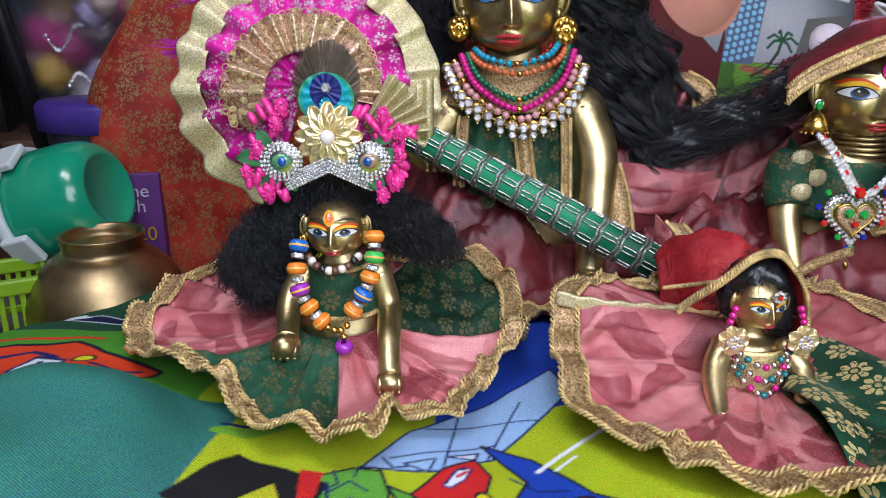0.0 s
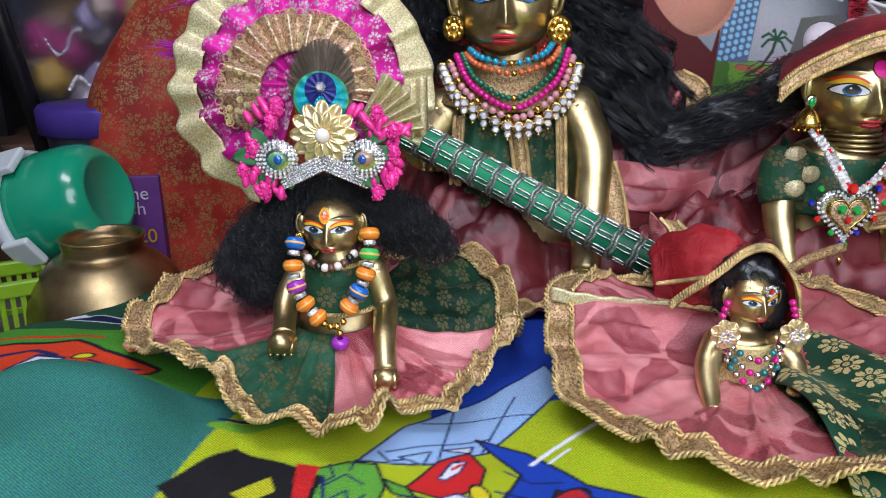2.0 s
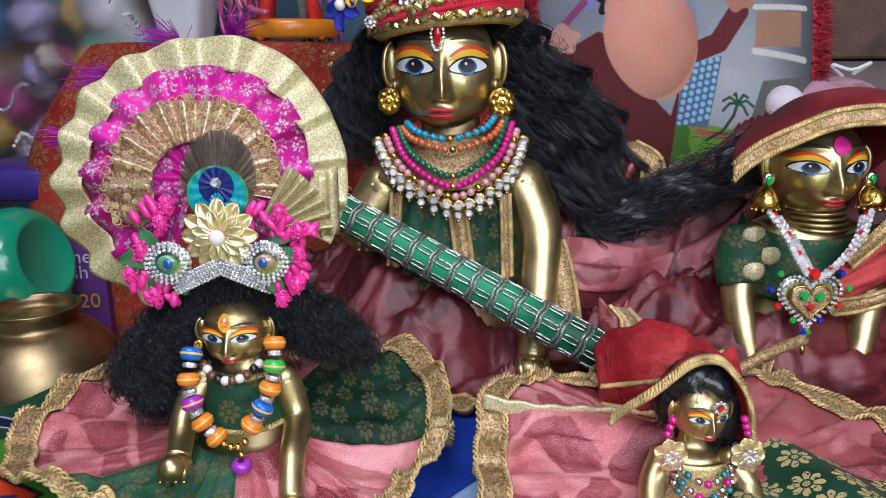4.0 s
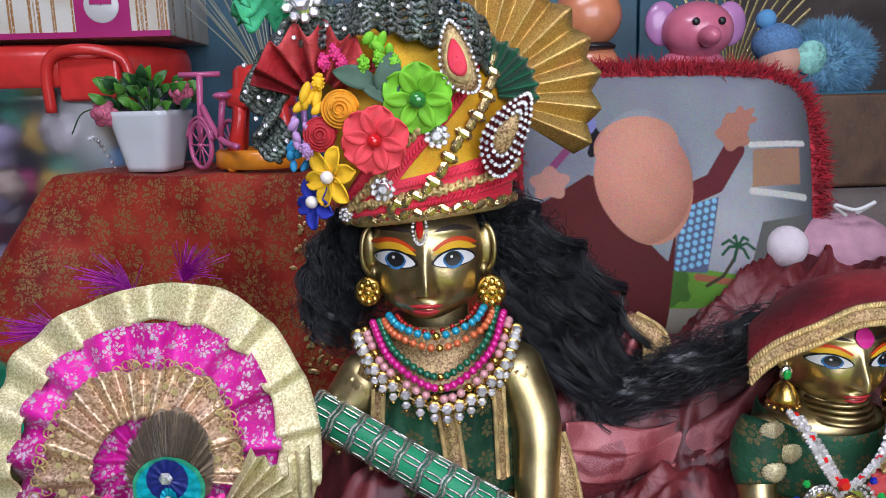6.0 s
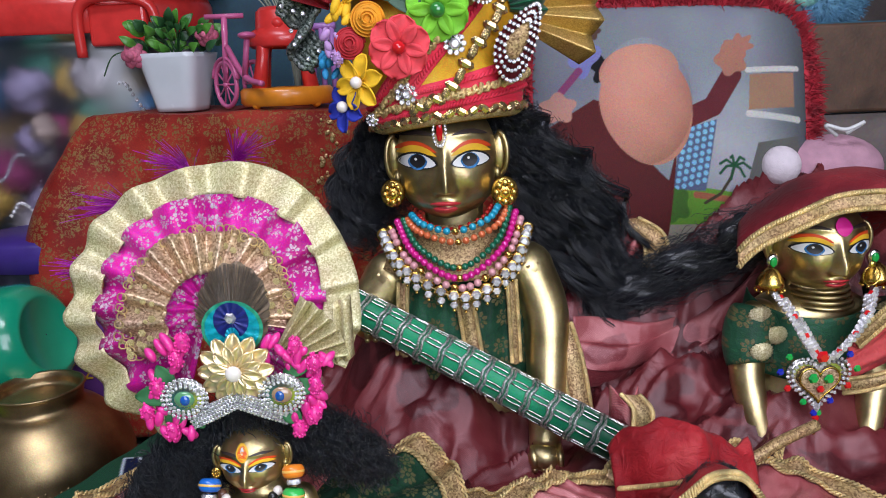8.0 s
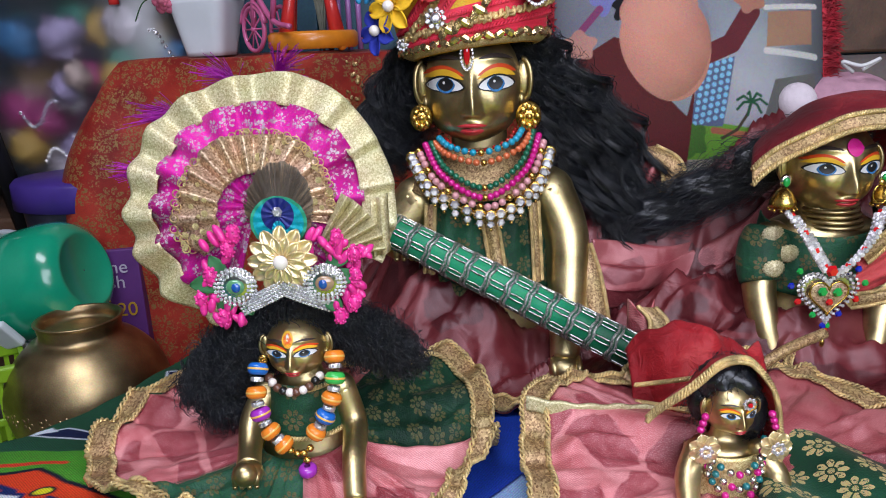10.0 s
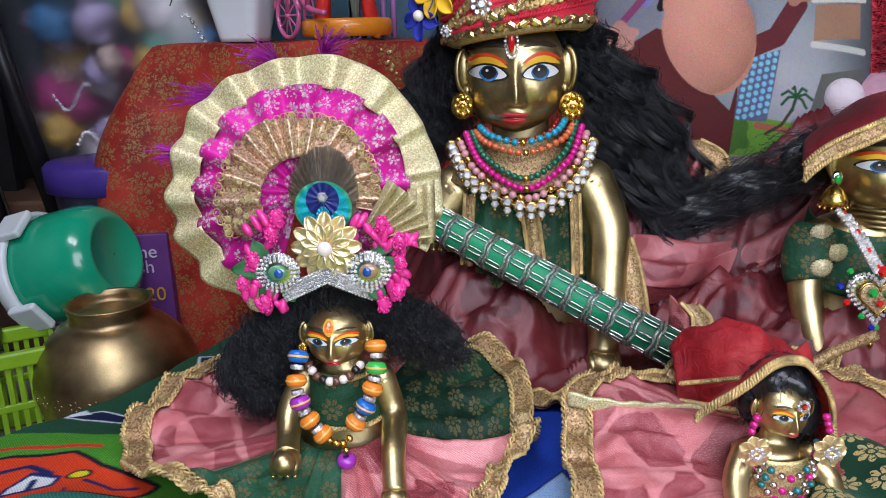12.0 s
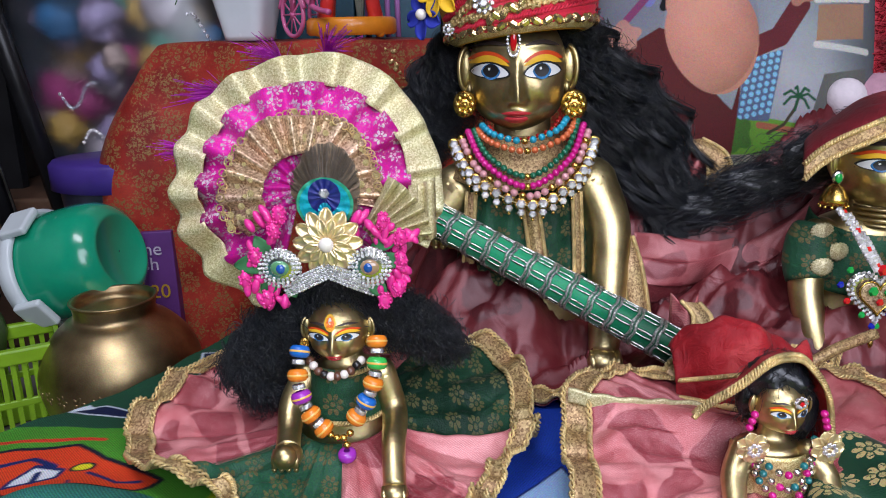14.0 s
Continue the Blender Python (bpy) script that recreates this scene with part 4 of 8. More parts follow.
# ---- hair ----
def hair(name, label, lobes, strands, r=0.00022, curl=0.0022, length=0.05, way=None, core=0.8):
    """Loose hair: dark tufts wound in wavy strands. lobes: centre and half-sizes."""
    rnd = random.Random(7)
    top = thing(name, label, "hair", lobes[0][0])
    for c, s in lobes:
        g = Geo()
        c, s = Vector(c), Vector(s)

        def lump(u, v):
            t, f = 2 * math.pi * u, math.pi * (v - 0.5) * 0.999
            d = Vector((math.cos(t) * math.cos(f), math.sin(t) * math.cos(f), math.sin(f)))
            k = core * (1 + 0.22 * noise.noise(d * 2.3 + c * 40) + 0.10 * noise.noise(d * 7 + c * 9))
            return c + Vector((d.x * s.x, d.y * s.y, d.z * s.z)) * k
        g.grid(lump, 32, 24, cu=True)
        part("hair_lock", g, HAIR, top)
    g = Geo()
    total = sum(s[0] * s[2] for c, s in lobes)
    for c, s in lobes:
        c, s = Vector(c), Vector(s)
        for k in range(int(strands * s[0] * s[2] / total)):
            d = Vector((rnd.gauss(0, 1), rnd.gauss(0, 1) - 0.5, rnd.gauss(0, 1))).normalized()
            p = c + Vector((d.x * s.x, d.y * s.y, d.z * s.z)) * rnd.uniform(0.72, 0.98)
            run = (Vector(way) if way else Vector((d.x * 0.6, 0, -0.8))) + Vector((rnd.gauss(0, 0.35), rnd.gauss(0, 0.2), rnd.gauss(0, 0.35)))
            run.normalize()
            n = 18
            L = length * rnd.uniform(0.5, 1.2)
            side = run.orthogonal().normalized()
            up = run.cross(side)
            edge = rnd.choice((1.05, 1.12, 1.2, 1.3, 1.55))
            a, f, cr = rnd.uniform(0, 6.28), rnd.uniform(0.8, 3.0), curl * rnd.uniform(0.4, 1.6)
            pts = []
            for i in range(n):
                q = p + run * (L * i / n - L * 0.4)
                q += side * cr * math.sin(f * i * 0.35 + a) + up * cr * math.cos(f * i * 0.35 + a)
                e = q - c
                m = math.sqrt((e.x / s.x) ** 2 + (e.y / s.y) ** 2 + (e.z / s.z) ** 2)
                if m > edge:
                    q = c + e * (edge / m) + e.normalized() * (m - edge) * 0.004
                pts.append(q)
            g.tube(pts, r, 3, caps=False)
    tagged(part("loose_hair", g, HAIR, top), kind="stuff")
    return top


hair("statue_hair", "frizzy black wool hair on the small statue", [((-0.096, 0.506, 0.108), (0.024, 0.016, 0.017)), ((-0.112, 0.504, 0.096), (0.026, 0.017, 0.018)), ((-0.128, 0.500, 0.080), (0.021, 0.015, 0.018)), ((-0.122, 0.498, 0.066), (0.014, 0.012, 0.016)),
     ((-0.038, 0.508, 0.108), (0.024, 0.016, 0.015)), ((-0.018, 0.508, 0.099), (0.021, 0.015, 0.015)), ((-0.002, 0.508, 0.089), (0.014, 0.012, 0.010)), ((-0.070, 0.498, 0.1225), (0.025, 0.018, 0.011))], 5200, 0.00023, 0.0019, 0.046, core=0.60)
hair("statue_hair", "long black wavy hair behind the large statue", [((0.005, 0.745, 0.235), (0.032, 0.025, 0.04)), ((-0.012, 0.750, 0.205), (0.026, 0.022, 0.035)), ((0.122, 0.752, 0.262), (0.026, 0.026, 0.032)), ((0.150, 0.758, 0.228), (0.034, 0.026, 0.036)),
     ((0.182, 0.758, 0.190), (0.036, 0.024, 0.036)), ((0.205, 0.752, 0.140), (0.028, 0.022, 0.042)), ((0.145, 0.752, 0.19), (0.026, 0.022, 0.036)), ((0.112, 0.738, 0.288), (0.022, 0.022, 0.016))], 2600, 0.00026, 0.005, 0.06, core=0.62)
hair("statue_hair", "long black straight hair of the goddess statue, swept aside", [((0.318, 0.712, 0.172), (0.036, 0.02, 0.026)), ((0.275, 0.725, 0.148), (0.045, 0.02, 0.022)), ((0.230, 0.735, 0.124), (0.042, 0.02, 0.022)), ((0.358, 0.694, 0.188), (0.036, 0.034, 0.026))],
     1000, 0.00026, 0.0015, 0.09, way=(-0.9, 0.1, -0.42))
hair("statue_hair", "smooth black hair on the small goddess statue", [((0.1995, 0.466, 0.0775), (0.0200, 0.0185, 0.0175)), ((0.184, 0.470, 0.064), (0.008, 0.010, 0.014)), ((0.216, 0.468, 0.058), (0.0105, 0.012, 0.022))], 700, 0.00016, 0.0008, 0.02, core=0.93)




def locks(label, guides, per, waves, spread):
    """Long wavy locks: strands that run together along guide curves."""
    rnd = random.Random(19)
    top = thing("statue_hair", label, "hair", guides[0][0])
    for guide in guides:
        for k in range(per):
            g = Geo()
            off = Vector((rnd.gauss(0, spread), rnd.gauss(0, spread * 0.6), rnd.gauss(0, spread)))
            base = curve_points([Vector(p) + off * (0.6 + 0.8 * i / len(guide)) for i, p in enumerate(guide)], 46)
            ph, f, amp = rnd.uniform(0, 6.28), rnd.uniform(waves * 0.8, waves * 1.25), rnd.uniform(0.0040, 0.0080)
            stop = rnd.randint(34, 46)
            for s in range(34):
                d = Vector((rnd.gauss(0, 1), rnd.gauss(0, 1), rnd.gauss(0, 1))) * 0.0017
                fly = Vector((rnd.gauss(0, 1), rnd.gauss(0, 0.6), rnd.gauss(0, 1))) * (0.006 if s % 9 == 0 else 0.0008)
                pts = []
                for i in range(stop):
                    t = f * i / 46 * 2 * math.pi + ph
                    pts.append(base[i] + Vector((math.cos(t) * amp, math.sin(t) * amp * 0.8, 0.5 * math.sin(t) * amp)) + d * (1 + 0.4 * math.sin(t * 0.5)) + fly * (i / 46) ** 2)
                g.tube(pts, 0.00034, 3, caps=False)
            tagged(part("hair_lock", g, HAIR, top), kind="stuff")
    return top


locks("long wavy black locks falling beside the large statue", [
    [(0.108, 0.735, 0.298), (0.128, 0.742, 0.262), (0.150, 0.748, 0.222), (0.180, 0.748, 0.175), (0.205, 0.738, 0.125), (0.216, 0.732, 0.098)],
    [(0.112, 0.738, 0.296), (0.140, 0.744, 0.268), (0.175, 0.748, 0.235), (0.205, 0.748, 0.195), (0.222, 0.740, 0.145), (0.224, 0.735, 0.105)],
    [(0.108, 0.738, 0.285), (0.120, 0.742, 0.245), (0.138, 0.745, 0.205), (0.158, 0.742, 0.165), (0.190, 0.738, 0.125), (0.205, 0.735, 0.100)],
    [(0.012, 0.735, 0.280), (0.000, 0.738, 0.255), (-0.012, 0.740, 0.230), (-0.018, 0.738, 0.205), (-0.010, 0.735, 0.180)],
    [(0.010, 0.738, 0.285), (-0.010, 0.742, 0.262), (-0.026, 0.744, 0.235), (-0.030, 0.742, 0.205), (-0.020, 0.740, 0.180)]], 11, 4.2, 0.0075)


# ---- small trimmings used many times ----
BEAD = Geo().ball((0, 0, 0), 1, 12, 8)
FACET = Geo()
FACET.v = [(math.cos(i * math.pi / 3) * r, math.sin(i * math.pi / 3) * r, z) for r, z in ((1, 0), (0.62, 0.55)) for i in range(6)] + [(0, 0, -0.8)]
FACET.f = [(i, (i + 1) % 6, 6 + (i + 1) % 6, 6 + i) for i in range(6)] + [tuple(range(6, 12))] + [((i + 1) % 6, i, 12) for i in range(6)]
FACET.m = [0] * len(FACET.f)
FACING = Matrix.Rotation(math.pi / 2, 4, "X")


def shared(geo, name, material, smooth=True):
    return geo.mesh(name, material, smooth)


def plastic(name, colour, rough=0.3):
    return stuff(name, colour, rough, 0.0, 0.12, 60.0, 500.0, 0.03, coat=0.3)


stone_mesh = shared(FACET, "stone", CRYSTAL, False)
BEAD_COLOURS = {"turquoise": (0.01, 0.30, 0.46), "orange": (0.62, 0.14, 0.05), "green": (0.006, 0.12, 0.06), "magenta": (0.58, 0.01, 0.22), "rose": (0.62, 0.30, 0.32), "scarlet": (0.5, 0.02, 0.02), "teal": (0.01, 0.17, 0.18)}
bead_mesh = {k: shared(BEAD, "bead", stuff(k + "_pearl_bead", v, 0.2, 0.15, 0.15, bump=0, coat=0.5)) for k, v in BEAD_COLOURS.items()}
gold_bead = shared(BEAD, "bead", GOLD)
silver_bead = shared(BEAD, "bead", SILVER)
pearl_bead = shared(BEAD, "bead", PEARL)
RED_GEM, GREEN_GEM, BLUE_GEM = plastic("red_gem", (0.55, 0.01, 0.015), 0.08), plastic("green_gem", (0.01, 0.33, 0.06), 0.08), plastic("blue_gem", (0.01, 0.02, 0.35), 0.08)
gem_mesh = [shared(FACET, "gem", m, False) for m in (RED_GEM, BLUE_GEM, GREEN_GEM)]


def spot(p, r, turn=FACING, flat=1.0):
    return Matrix.Translation(p) @ turn @ Matrix.Diagonal((r, r, r * flat, 1))


def strand(label, path, mesh, count, r, piece_name="bead", every=None, centre=None, category="necklace", wire=True):
    """A necklace: beads of their own on a thread."""
    pts = curve_points(path, count)
    top = thing("necklace", label, category, pts[count // 2])
    if wire:
        part("thread", Geo().tube(curve_points(path, 60), 0.0005, 5), GOLD_THREAD, top, "gold thread")
    for i, p in enumerate(pts):
        m = mesh[i % len(mesh)] if isinstance(mesh, list) else mesh
        m = every[1] if every and i % every[0] == 0 else m
        m = centre if centre and i == count // 2 else m
        piece(piece_name, m, top, spot(p, r))
    return top


def arc(x0, z0, xm, zm, x1, z1, ye, ym):
    return [(x0, ye, z0), (x0 * 0.72 + xm * 0.28, ye * 0.45 + ym * 0.55, z0 * 0.42 + zm * 0.58), (xm, ym, zm), (x1 * 0.72 + xm * 0.28, ye * 0.45 + ym * 0.55, z1 * 0.42 + zm * 0.58), (x1, ye, z1)]


# ---- dress, jewels and baton of the large statue ----
bodice = Geo().grid(lambda u, v: (0.064 + (0.056 + 0.012 * v + 0.002 * math.sin(40 * u)) * math.sin((u - 0.5) * 3.3), 0.722 - (0.043 + 0.012 * v + 0.0022 * math.sin(60 * u + 3 * v)) * math.cos((u - 0.5) * 3.3), 0.172 - 0.012 * abs(u - 0.5) - 0.105 * v), 90, 30)
bod = thing("bodice", "dark green brocade bodice with a gold front band", "clothing", (0.064, 0.70, 0.06))
part("bodice_cloth", bodice, GREEN_UPRIGHT, bod, solid=0.001)
ribbon(bod, [(0.066, 0.674, 0.152), (0.070, 0.672, 0.125), (0.074, 0.667, 0.095), (0.076, 0.664, 0.075)], 0.013, (1, 0, 0.05))
ribbon(bod, [(0.108, 0.687, 0.150), (0.109, 0.683, 0.12), (0.110, 0.678, 0.08)], 0.008, (1, 0.4, 0.0))
ribbon(bod, [(0.018, 0.688, 0.152), (0.016, 0.685, 0.12), (0.014, 0.680, 0.09)], 0.008, (1, -0.4, 0.0))
collar = Geo().grid(lambda u, v: (0.062 + (0.030 + 0.034 * v) * math.sin((u - 0.5) * 3.6), 0.712 - (0.026 + 0.022 * v) * math.cos((u - 0.5) * 3.6), 0.199 - 0.030 * v - 0.012 * v * math.cos((u - 0.5) * 3)), 60, 12)
tagged(part("gold_collar", collar, GOLD_TRIM, solid=0.001), "worn gold lace collar under the necklaces", "collar")
strand("short necklace of scarlet beads", arc(0.034, 0.206, 0.060, 0.196, 0.094, 0.212, 0.697, 0.684), bead_mesh["scarlet"], 15, 0.0021)
strand("turquoise pearl bead necklace", arc(0.028, 0.208, 0.062, 0.1975, 0.099, 0.213, 0.690, 0.668), bead_mesh["turquoise"], 17, 0.0031, centre=gold_bead)
strand("orange pearl bead necklace", arc(0.024, 0.204, 0.064, 0.1895, 0.106, 0.210, 0.690, 0.665), bead_mesh["orange"], 21, 0.0030, centre=gold_bead)
strand("dark green pearl bead necklace", arc(0.021, 0.204, 0.064, 0.169, 0.108, 0.211, 0.690, 0.662), bead_mesh["green"], 29, 0.0030, centre=gold_bead)
strand("magenta pearl bead necklace", arc(0.016, 0.203, 0.064, 0.161, 0.113, 0.207, 0.690, 0.660), bead_mesh["magenta"], 33, 0.0031, centre=gold_bead)
strand("pale rose pearl bead necklace", arc(0.010, 0.198, 0.066, 0.153, 0.117, 0.201, 0.690, 0.660), bead_mesh["rose"], 27, 0.0033, every=(4, gold_bead))
drops = strand("crystal drop necklace set in gold", arc(0.004, 0.192, 0.068, 0.145, 0.123, 0.192, 0.692, 0.659), stone_mesh, 21, 0.0043, "crystal")
for i, p in enumerate(curve_points([(x, y - 0.0005, z - 0.0065) for x, y, z in arc(0.004, 0.192, 0.068, 0.145, 0.123, 0.192, 0.692, 0.659)], 21)):
    piece("crystal", stone_mesh, drops, spot(Vector(p) + Vector((0, -0.001, -0.0005)), 0.0034))
    piece("gold_drop", gold_bead, drops, spot(Vector(p) + Vector((0, 0, -0.005)), 0.0015))
    piece("setting", gold_bead, drops, spot(Vector(p) + Vector((0, 0.003, 0.0065)), 0.0058, FACING, 0.4))


def earring(place, r, label):
    top = thing("earring", label, "earring", place, group="gold earrings")
    c = Vector(place)
    part("disc", Geo().ball(c, (r, r * 0.4, r * 1.15), 20, 12), GOLD, top)
    for i in range(8):
        t = i * math.pi / 4
        part("petal", Geo().ball(c + Vector((math.cos(t) * r * 0.62, -r * 0.38, math.sin(t) * r * 0.7)), (r * 0.27, r * 0.22, r * 0.3), 10, 8), GOLD, top)
    part("middle", Geo().ball(c + Vector((0, -r * 0.45, 0)), r * 0.25, 10, 8), GOLD, top)
    return top


earring((0.0135, 0.694, 0.226), 0.0100, "round gold flower earring")
earring((0.1045, 0.690, 0.224), 0.0112, "round gold flower earring")

# green ribbon-wound baton
BATON_GREEN = woven("green_satin", (0.008, 0.16, 0.07), (0.004, 0.08, 0.035), (0.02, 0.26, 0.12), rough=0.3, sheen=0.2)
DARK_BRAID = sequinned("dark_silver_braid", (0.03, 0.04, 0.035), (0.62, 0.62, 0.58), 1300.0, 0.35, 0.6)
a, b = Vector((-0.030, 0.690, 0.137)), Vector((0.178, 0.600, 0.041))
baton = thing("baton", "rod wound in green satin ribbon with silver braid", "baton", b)
axis = (b - a).normalized()
side = axis.orthogonal().normalized()
up = axis.cross(side)
BR, CELLS = 0.0142, 13
part("rod", Geo().tube([a + (b - a) * i / 40 for i in range(41)], [BR * (1 + 0.03 * math.sin(i * math.pi * CELLS / 20)) for i in range(41)], 28), BATON_GREEN, baton)
def ring(at, r, thick, wob=0.0, n=48):
    return [a + axis * (at + wob * math.sin(6 * 2 * math.pi * i / n)) + side * math.cos(2 * math.pi * i / n) * r + up * math.sin(2 * math.pi * i / n) * r for i in range(n)]
L = (b - a).length
for k in range(CELLS + 1):
    for off in (-0.0016, 0.0016):
        part("braid_ring", Geo().tube(ring(L * k / CELLS + off, BR + 0.0006, 0, 0.0008), 0.0013, 5, closed=True), DARK_BRAID, baton)
for k in range(CELLS):
    for j in range(7):
        t = 2 * math.pi * j / 7 + k * 0.2
        for s in (-0.07, 0.07):
            q = [a + axis * (L * (k + 0.14 + 0.72 * w / 6) / CELLS) + (side * math.cos(t + s * (1.5 + 0.5 * math.sin(math.pi * w / 6))) + up * math.sin(t + s * (1.5 + 0.5 * math.sin(math.pi * w / 6)))) * (BR + 0.0007) for w in range(7)]
            part("silver_strip", Geo().tube(q, 0.0008, 4), SILVER, baton)

# ---- the large statue's turban ----
TURBAN_RED = woven("red_turban_cloth", (0.68, 0.03, 0.065), (0.54, 0.02, 0.045), (0.78, 0.06, 0.10), rough=0.6, sheen=0.1)
TURBAN_YELLOW = woven("yellow_turban_cloth", (0.66, 0.36, 0.02), (0.52, 0.25, 0.01), (0.74, 0.46, 0.05), rough=0.6, sheen=0.1)
KUNDAN = stuff("pale_gold_foil_glass", (0.70, 0.52, 0.26), 0.16, 0.9, 0.4, 300.0, 900.0, 0.2)
turban = thing("turban", "red and yellow turban with cloth flowers, gold braid and paisley patches", "turban", (0.062, 0.708, 0.29))
HATS = [(0.050, -0.010), (0.060, -0.004), (0.064, 0.012), (0.069, 0.04), (0.071, 0.07), (0.066, 0.10), (0.052, 0.125), (0.028, 0.14), (0.001, 0.144)]
HK = [(i, *p) for i, p in enumerate(HATS)]
LEAN = Matrix.Translation((0.061, 0.708, 0.288)) @ Matrix.Rotation(radians(-6), 4, "Y") @ Matrix.Rotation(radians(-6), 4, "X")


def hat(deg, h, lift=0.0):
    """A place on the turban: degrees from its front to the right, and 0 to 1 up its side."""
    r, z = spline(HK, h * 8)
    t = radians(deg)
    return LEAN @ Vector(((r + lift) * math.sin(t) * 1.0, -(r + lift) * math.cos(t) * 0.86, z))


part("turban_body", Geo().grid(lambda u, v: hat(u * 360, v), 72, 40, cu=True), TURBAN_YELLOW, turban)
scallop = Geo()
for i in range(44):
    d = i * 360 / 44
    scallop.ball(hat(d, 0.135, 0.003), (0.0058, 0.0026, 0.0034), 6, 5, rot=Matrix.Rotation(radians(d), 3, "Z") @ Matrix.Rotation(radians(32 if i % 2 else -32), 3, "Y"))
part("scallop_edge", scallop, KUNDAN, turban, "gold leaf-shaped edging", smooth=False)
part("brim", Geo().grid(lambda u, v: hat(u * 360, 0.03 + 0.09 * v, 0.0018 + 0.0008 * math.sin(300 * u)), 120, 6, cu=True), GOLD_RIBBON, turban, solid=0.001)


def hat_path(pts, n=60, lift=0.002):
    ks = [(i, *p) for i, p in enumerate(pts)]
    return [hat(*spline(ks, (len(pts) - 1) * i / (n - 1)), lift) for i in range(n)]


BRAIDS = [[(-70, 0.20), (-30, 0.22), (10, 0.24), (75, 0.30)], [(-62, 0.20), (-30, 0.30), (0, 0.43), (35, 0.60), (50, 0.72)]]
BRAIDS.insert(1, [(-60, 0.155), (-20, 0.17), (20, 0.18), (70, 0.20)])
for line in BRAIDS:
    ks = [(i, *p) for i, p in enumerate(line)]
    part("red_band", Geo().grid(lambda u, v: (lambda d, h: hat(d, h + 0.13 * (v - 0.5), 0.0014 + 0.0007 * math.sin(v * 25)))(*spline(ks, (len(line) - 1) * u)), 60, 14), TURBAN_RED, turban, "red ribbed ribbon", solid=0.0008)
for line in BRAIDS[::2]:
    pts = hat_path(line, 240, 0.0032)
    part("gold_zigzag", twist([p + Vector((0, 0, 0.0016 * math.sin(i * 0.9))) for i, p in enumerate(pts)], 0.0022, 40), GOLD_THREAD, turban, "gold zigzag braid")
    for off in (-0.045, 0.045):
        part("red_cord", twist(hat_path([(d, h + off) for d, h in line], 200, 0.002), 0.0015, 34), TURBAN_RED, turban)
leaf_geo = Geo().ball((0, 0, 0), (0.0068, 0.0024, 0.0038), 6, 5)
leaf_mesh = shared(leaf_geo, "gold_leaf", KUNDAN, False)
for i, p in enumerate(hat_path([(-22, 0.20), (0, 0.25), (20, 0.38), (38, 0.48), (52, 0.62), (58, 0.74)], 22, 0.0045)):
    piece("gold_leaf", leaf_mesh, turban, Matrix.Translation(p) @ Matrix.Rotation(radians(-45 + (75 if i % 2 else -15)), 4, "Y"))


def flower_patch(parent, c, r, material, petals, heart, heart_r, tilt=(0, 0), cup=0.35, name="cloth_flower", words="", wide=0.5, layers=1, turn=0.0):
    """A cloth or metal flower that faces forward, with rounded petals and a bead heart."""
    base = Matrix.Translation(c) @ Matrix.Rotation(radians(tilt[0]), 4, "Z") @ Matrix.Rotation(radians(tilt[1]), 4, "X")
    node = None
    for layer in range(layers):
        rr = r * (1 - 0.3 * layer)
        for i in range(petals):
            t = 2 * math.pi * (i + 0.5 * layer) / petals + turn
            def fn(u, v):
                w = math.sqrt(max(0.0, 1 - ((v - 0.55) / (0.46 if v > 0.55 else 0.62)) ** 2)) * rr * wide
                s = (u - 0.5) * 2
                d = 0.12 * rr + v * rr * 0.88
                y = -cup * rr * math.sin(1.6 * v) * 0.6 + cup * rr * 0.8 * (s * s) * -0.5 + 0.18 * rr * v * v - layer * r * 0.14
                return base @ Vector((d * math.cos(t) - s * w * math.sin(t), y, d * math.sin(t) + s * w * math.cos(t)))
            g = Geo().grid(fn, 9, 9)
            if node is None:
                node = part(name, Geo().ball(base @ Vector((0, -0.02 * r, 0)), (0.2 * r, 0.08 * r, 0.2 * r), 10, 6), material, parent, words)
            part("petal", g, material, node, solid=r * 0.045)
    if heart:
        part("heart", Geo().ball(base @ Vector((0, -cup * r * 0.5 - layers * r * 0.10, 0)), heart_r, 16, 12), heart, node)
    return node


FELT = {k: stuff(k + "_flower_cloth", v, 0.7, 0.0, 0.2, 120.0, 1500.0, 0.3) for k, v in {"coral": (0.78, 0.06, 0.08), "yellow": (0.85, 0.50, 0.015), "lime": (0.20, 0.56, 0.03), "royal": (0.015, 0.03, 0.36), "amber": (0.74, 0.30, 0.01), "crimson": (0.45, 0.015, 0.025), "sage": (0.06, 0.12, 0.08), "lilac": (0.45, 0.26, 0.52), "azure": (0.02, 0.25, 0.5), "pink": (0.72, 0.04, 0.22), "leafy": (0.03, 0.15, 0.05)}.items()}
GREEN_PEARL = stuff("green_pearl", (0.03, 0.22, 0.04), 0.15, 0.1, bump=0, coat=0.8)
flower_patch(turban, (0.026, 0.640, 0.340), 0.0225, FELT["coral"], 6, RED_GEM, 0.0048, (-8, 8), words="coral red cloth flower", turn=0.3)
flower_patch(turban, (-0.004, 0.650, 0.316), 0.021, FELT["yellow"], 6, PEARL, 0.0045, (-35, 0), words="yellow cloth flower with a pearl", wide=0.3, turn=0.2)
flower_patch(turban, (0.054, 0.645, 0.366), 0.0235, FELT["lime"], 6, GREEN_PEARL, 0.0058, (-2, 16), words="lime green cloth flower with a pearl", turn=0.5)
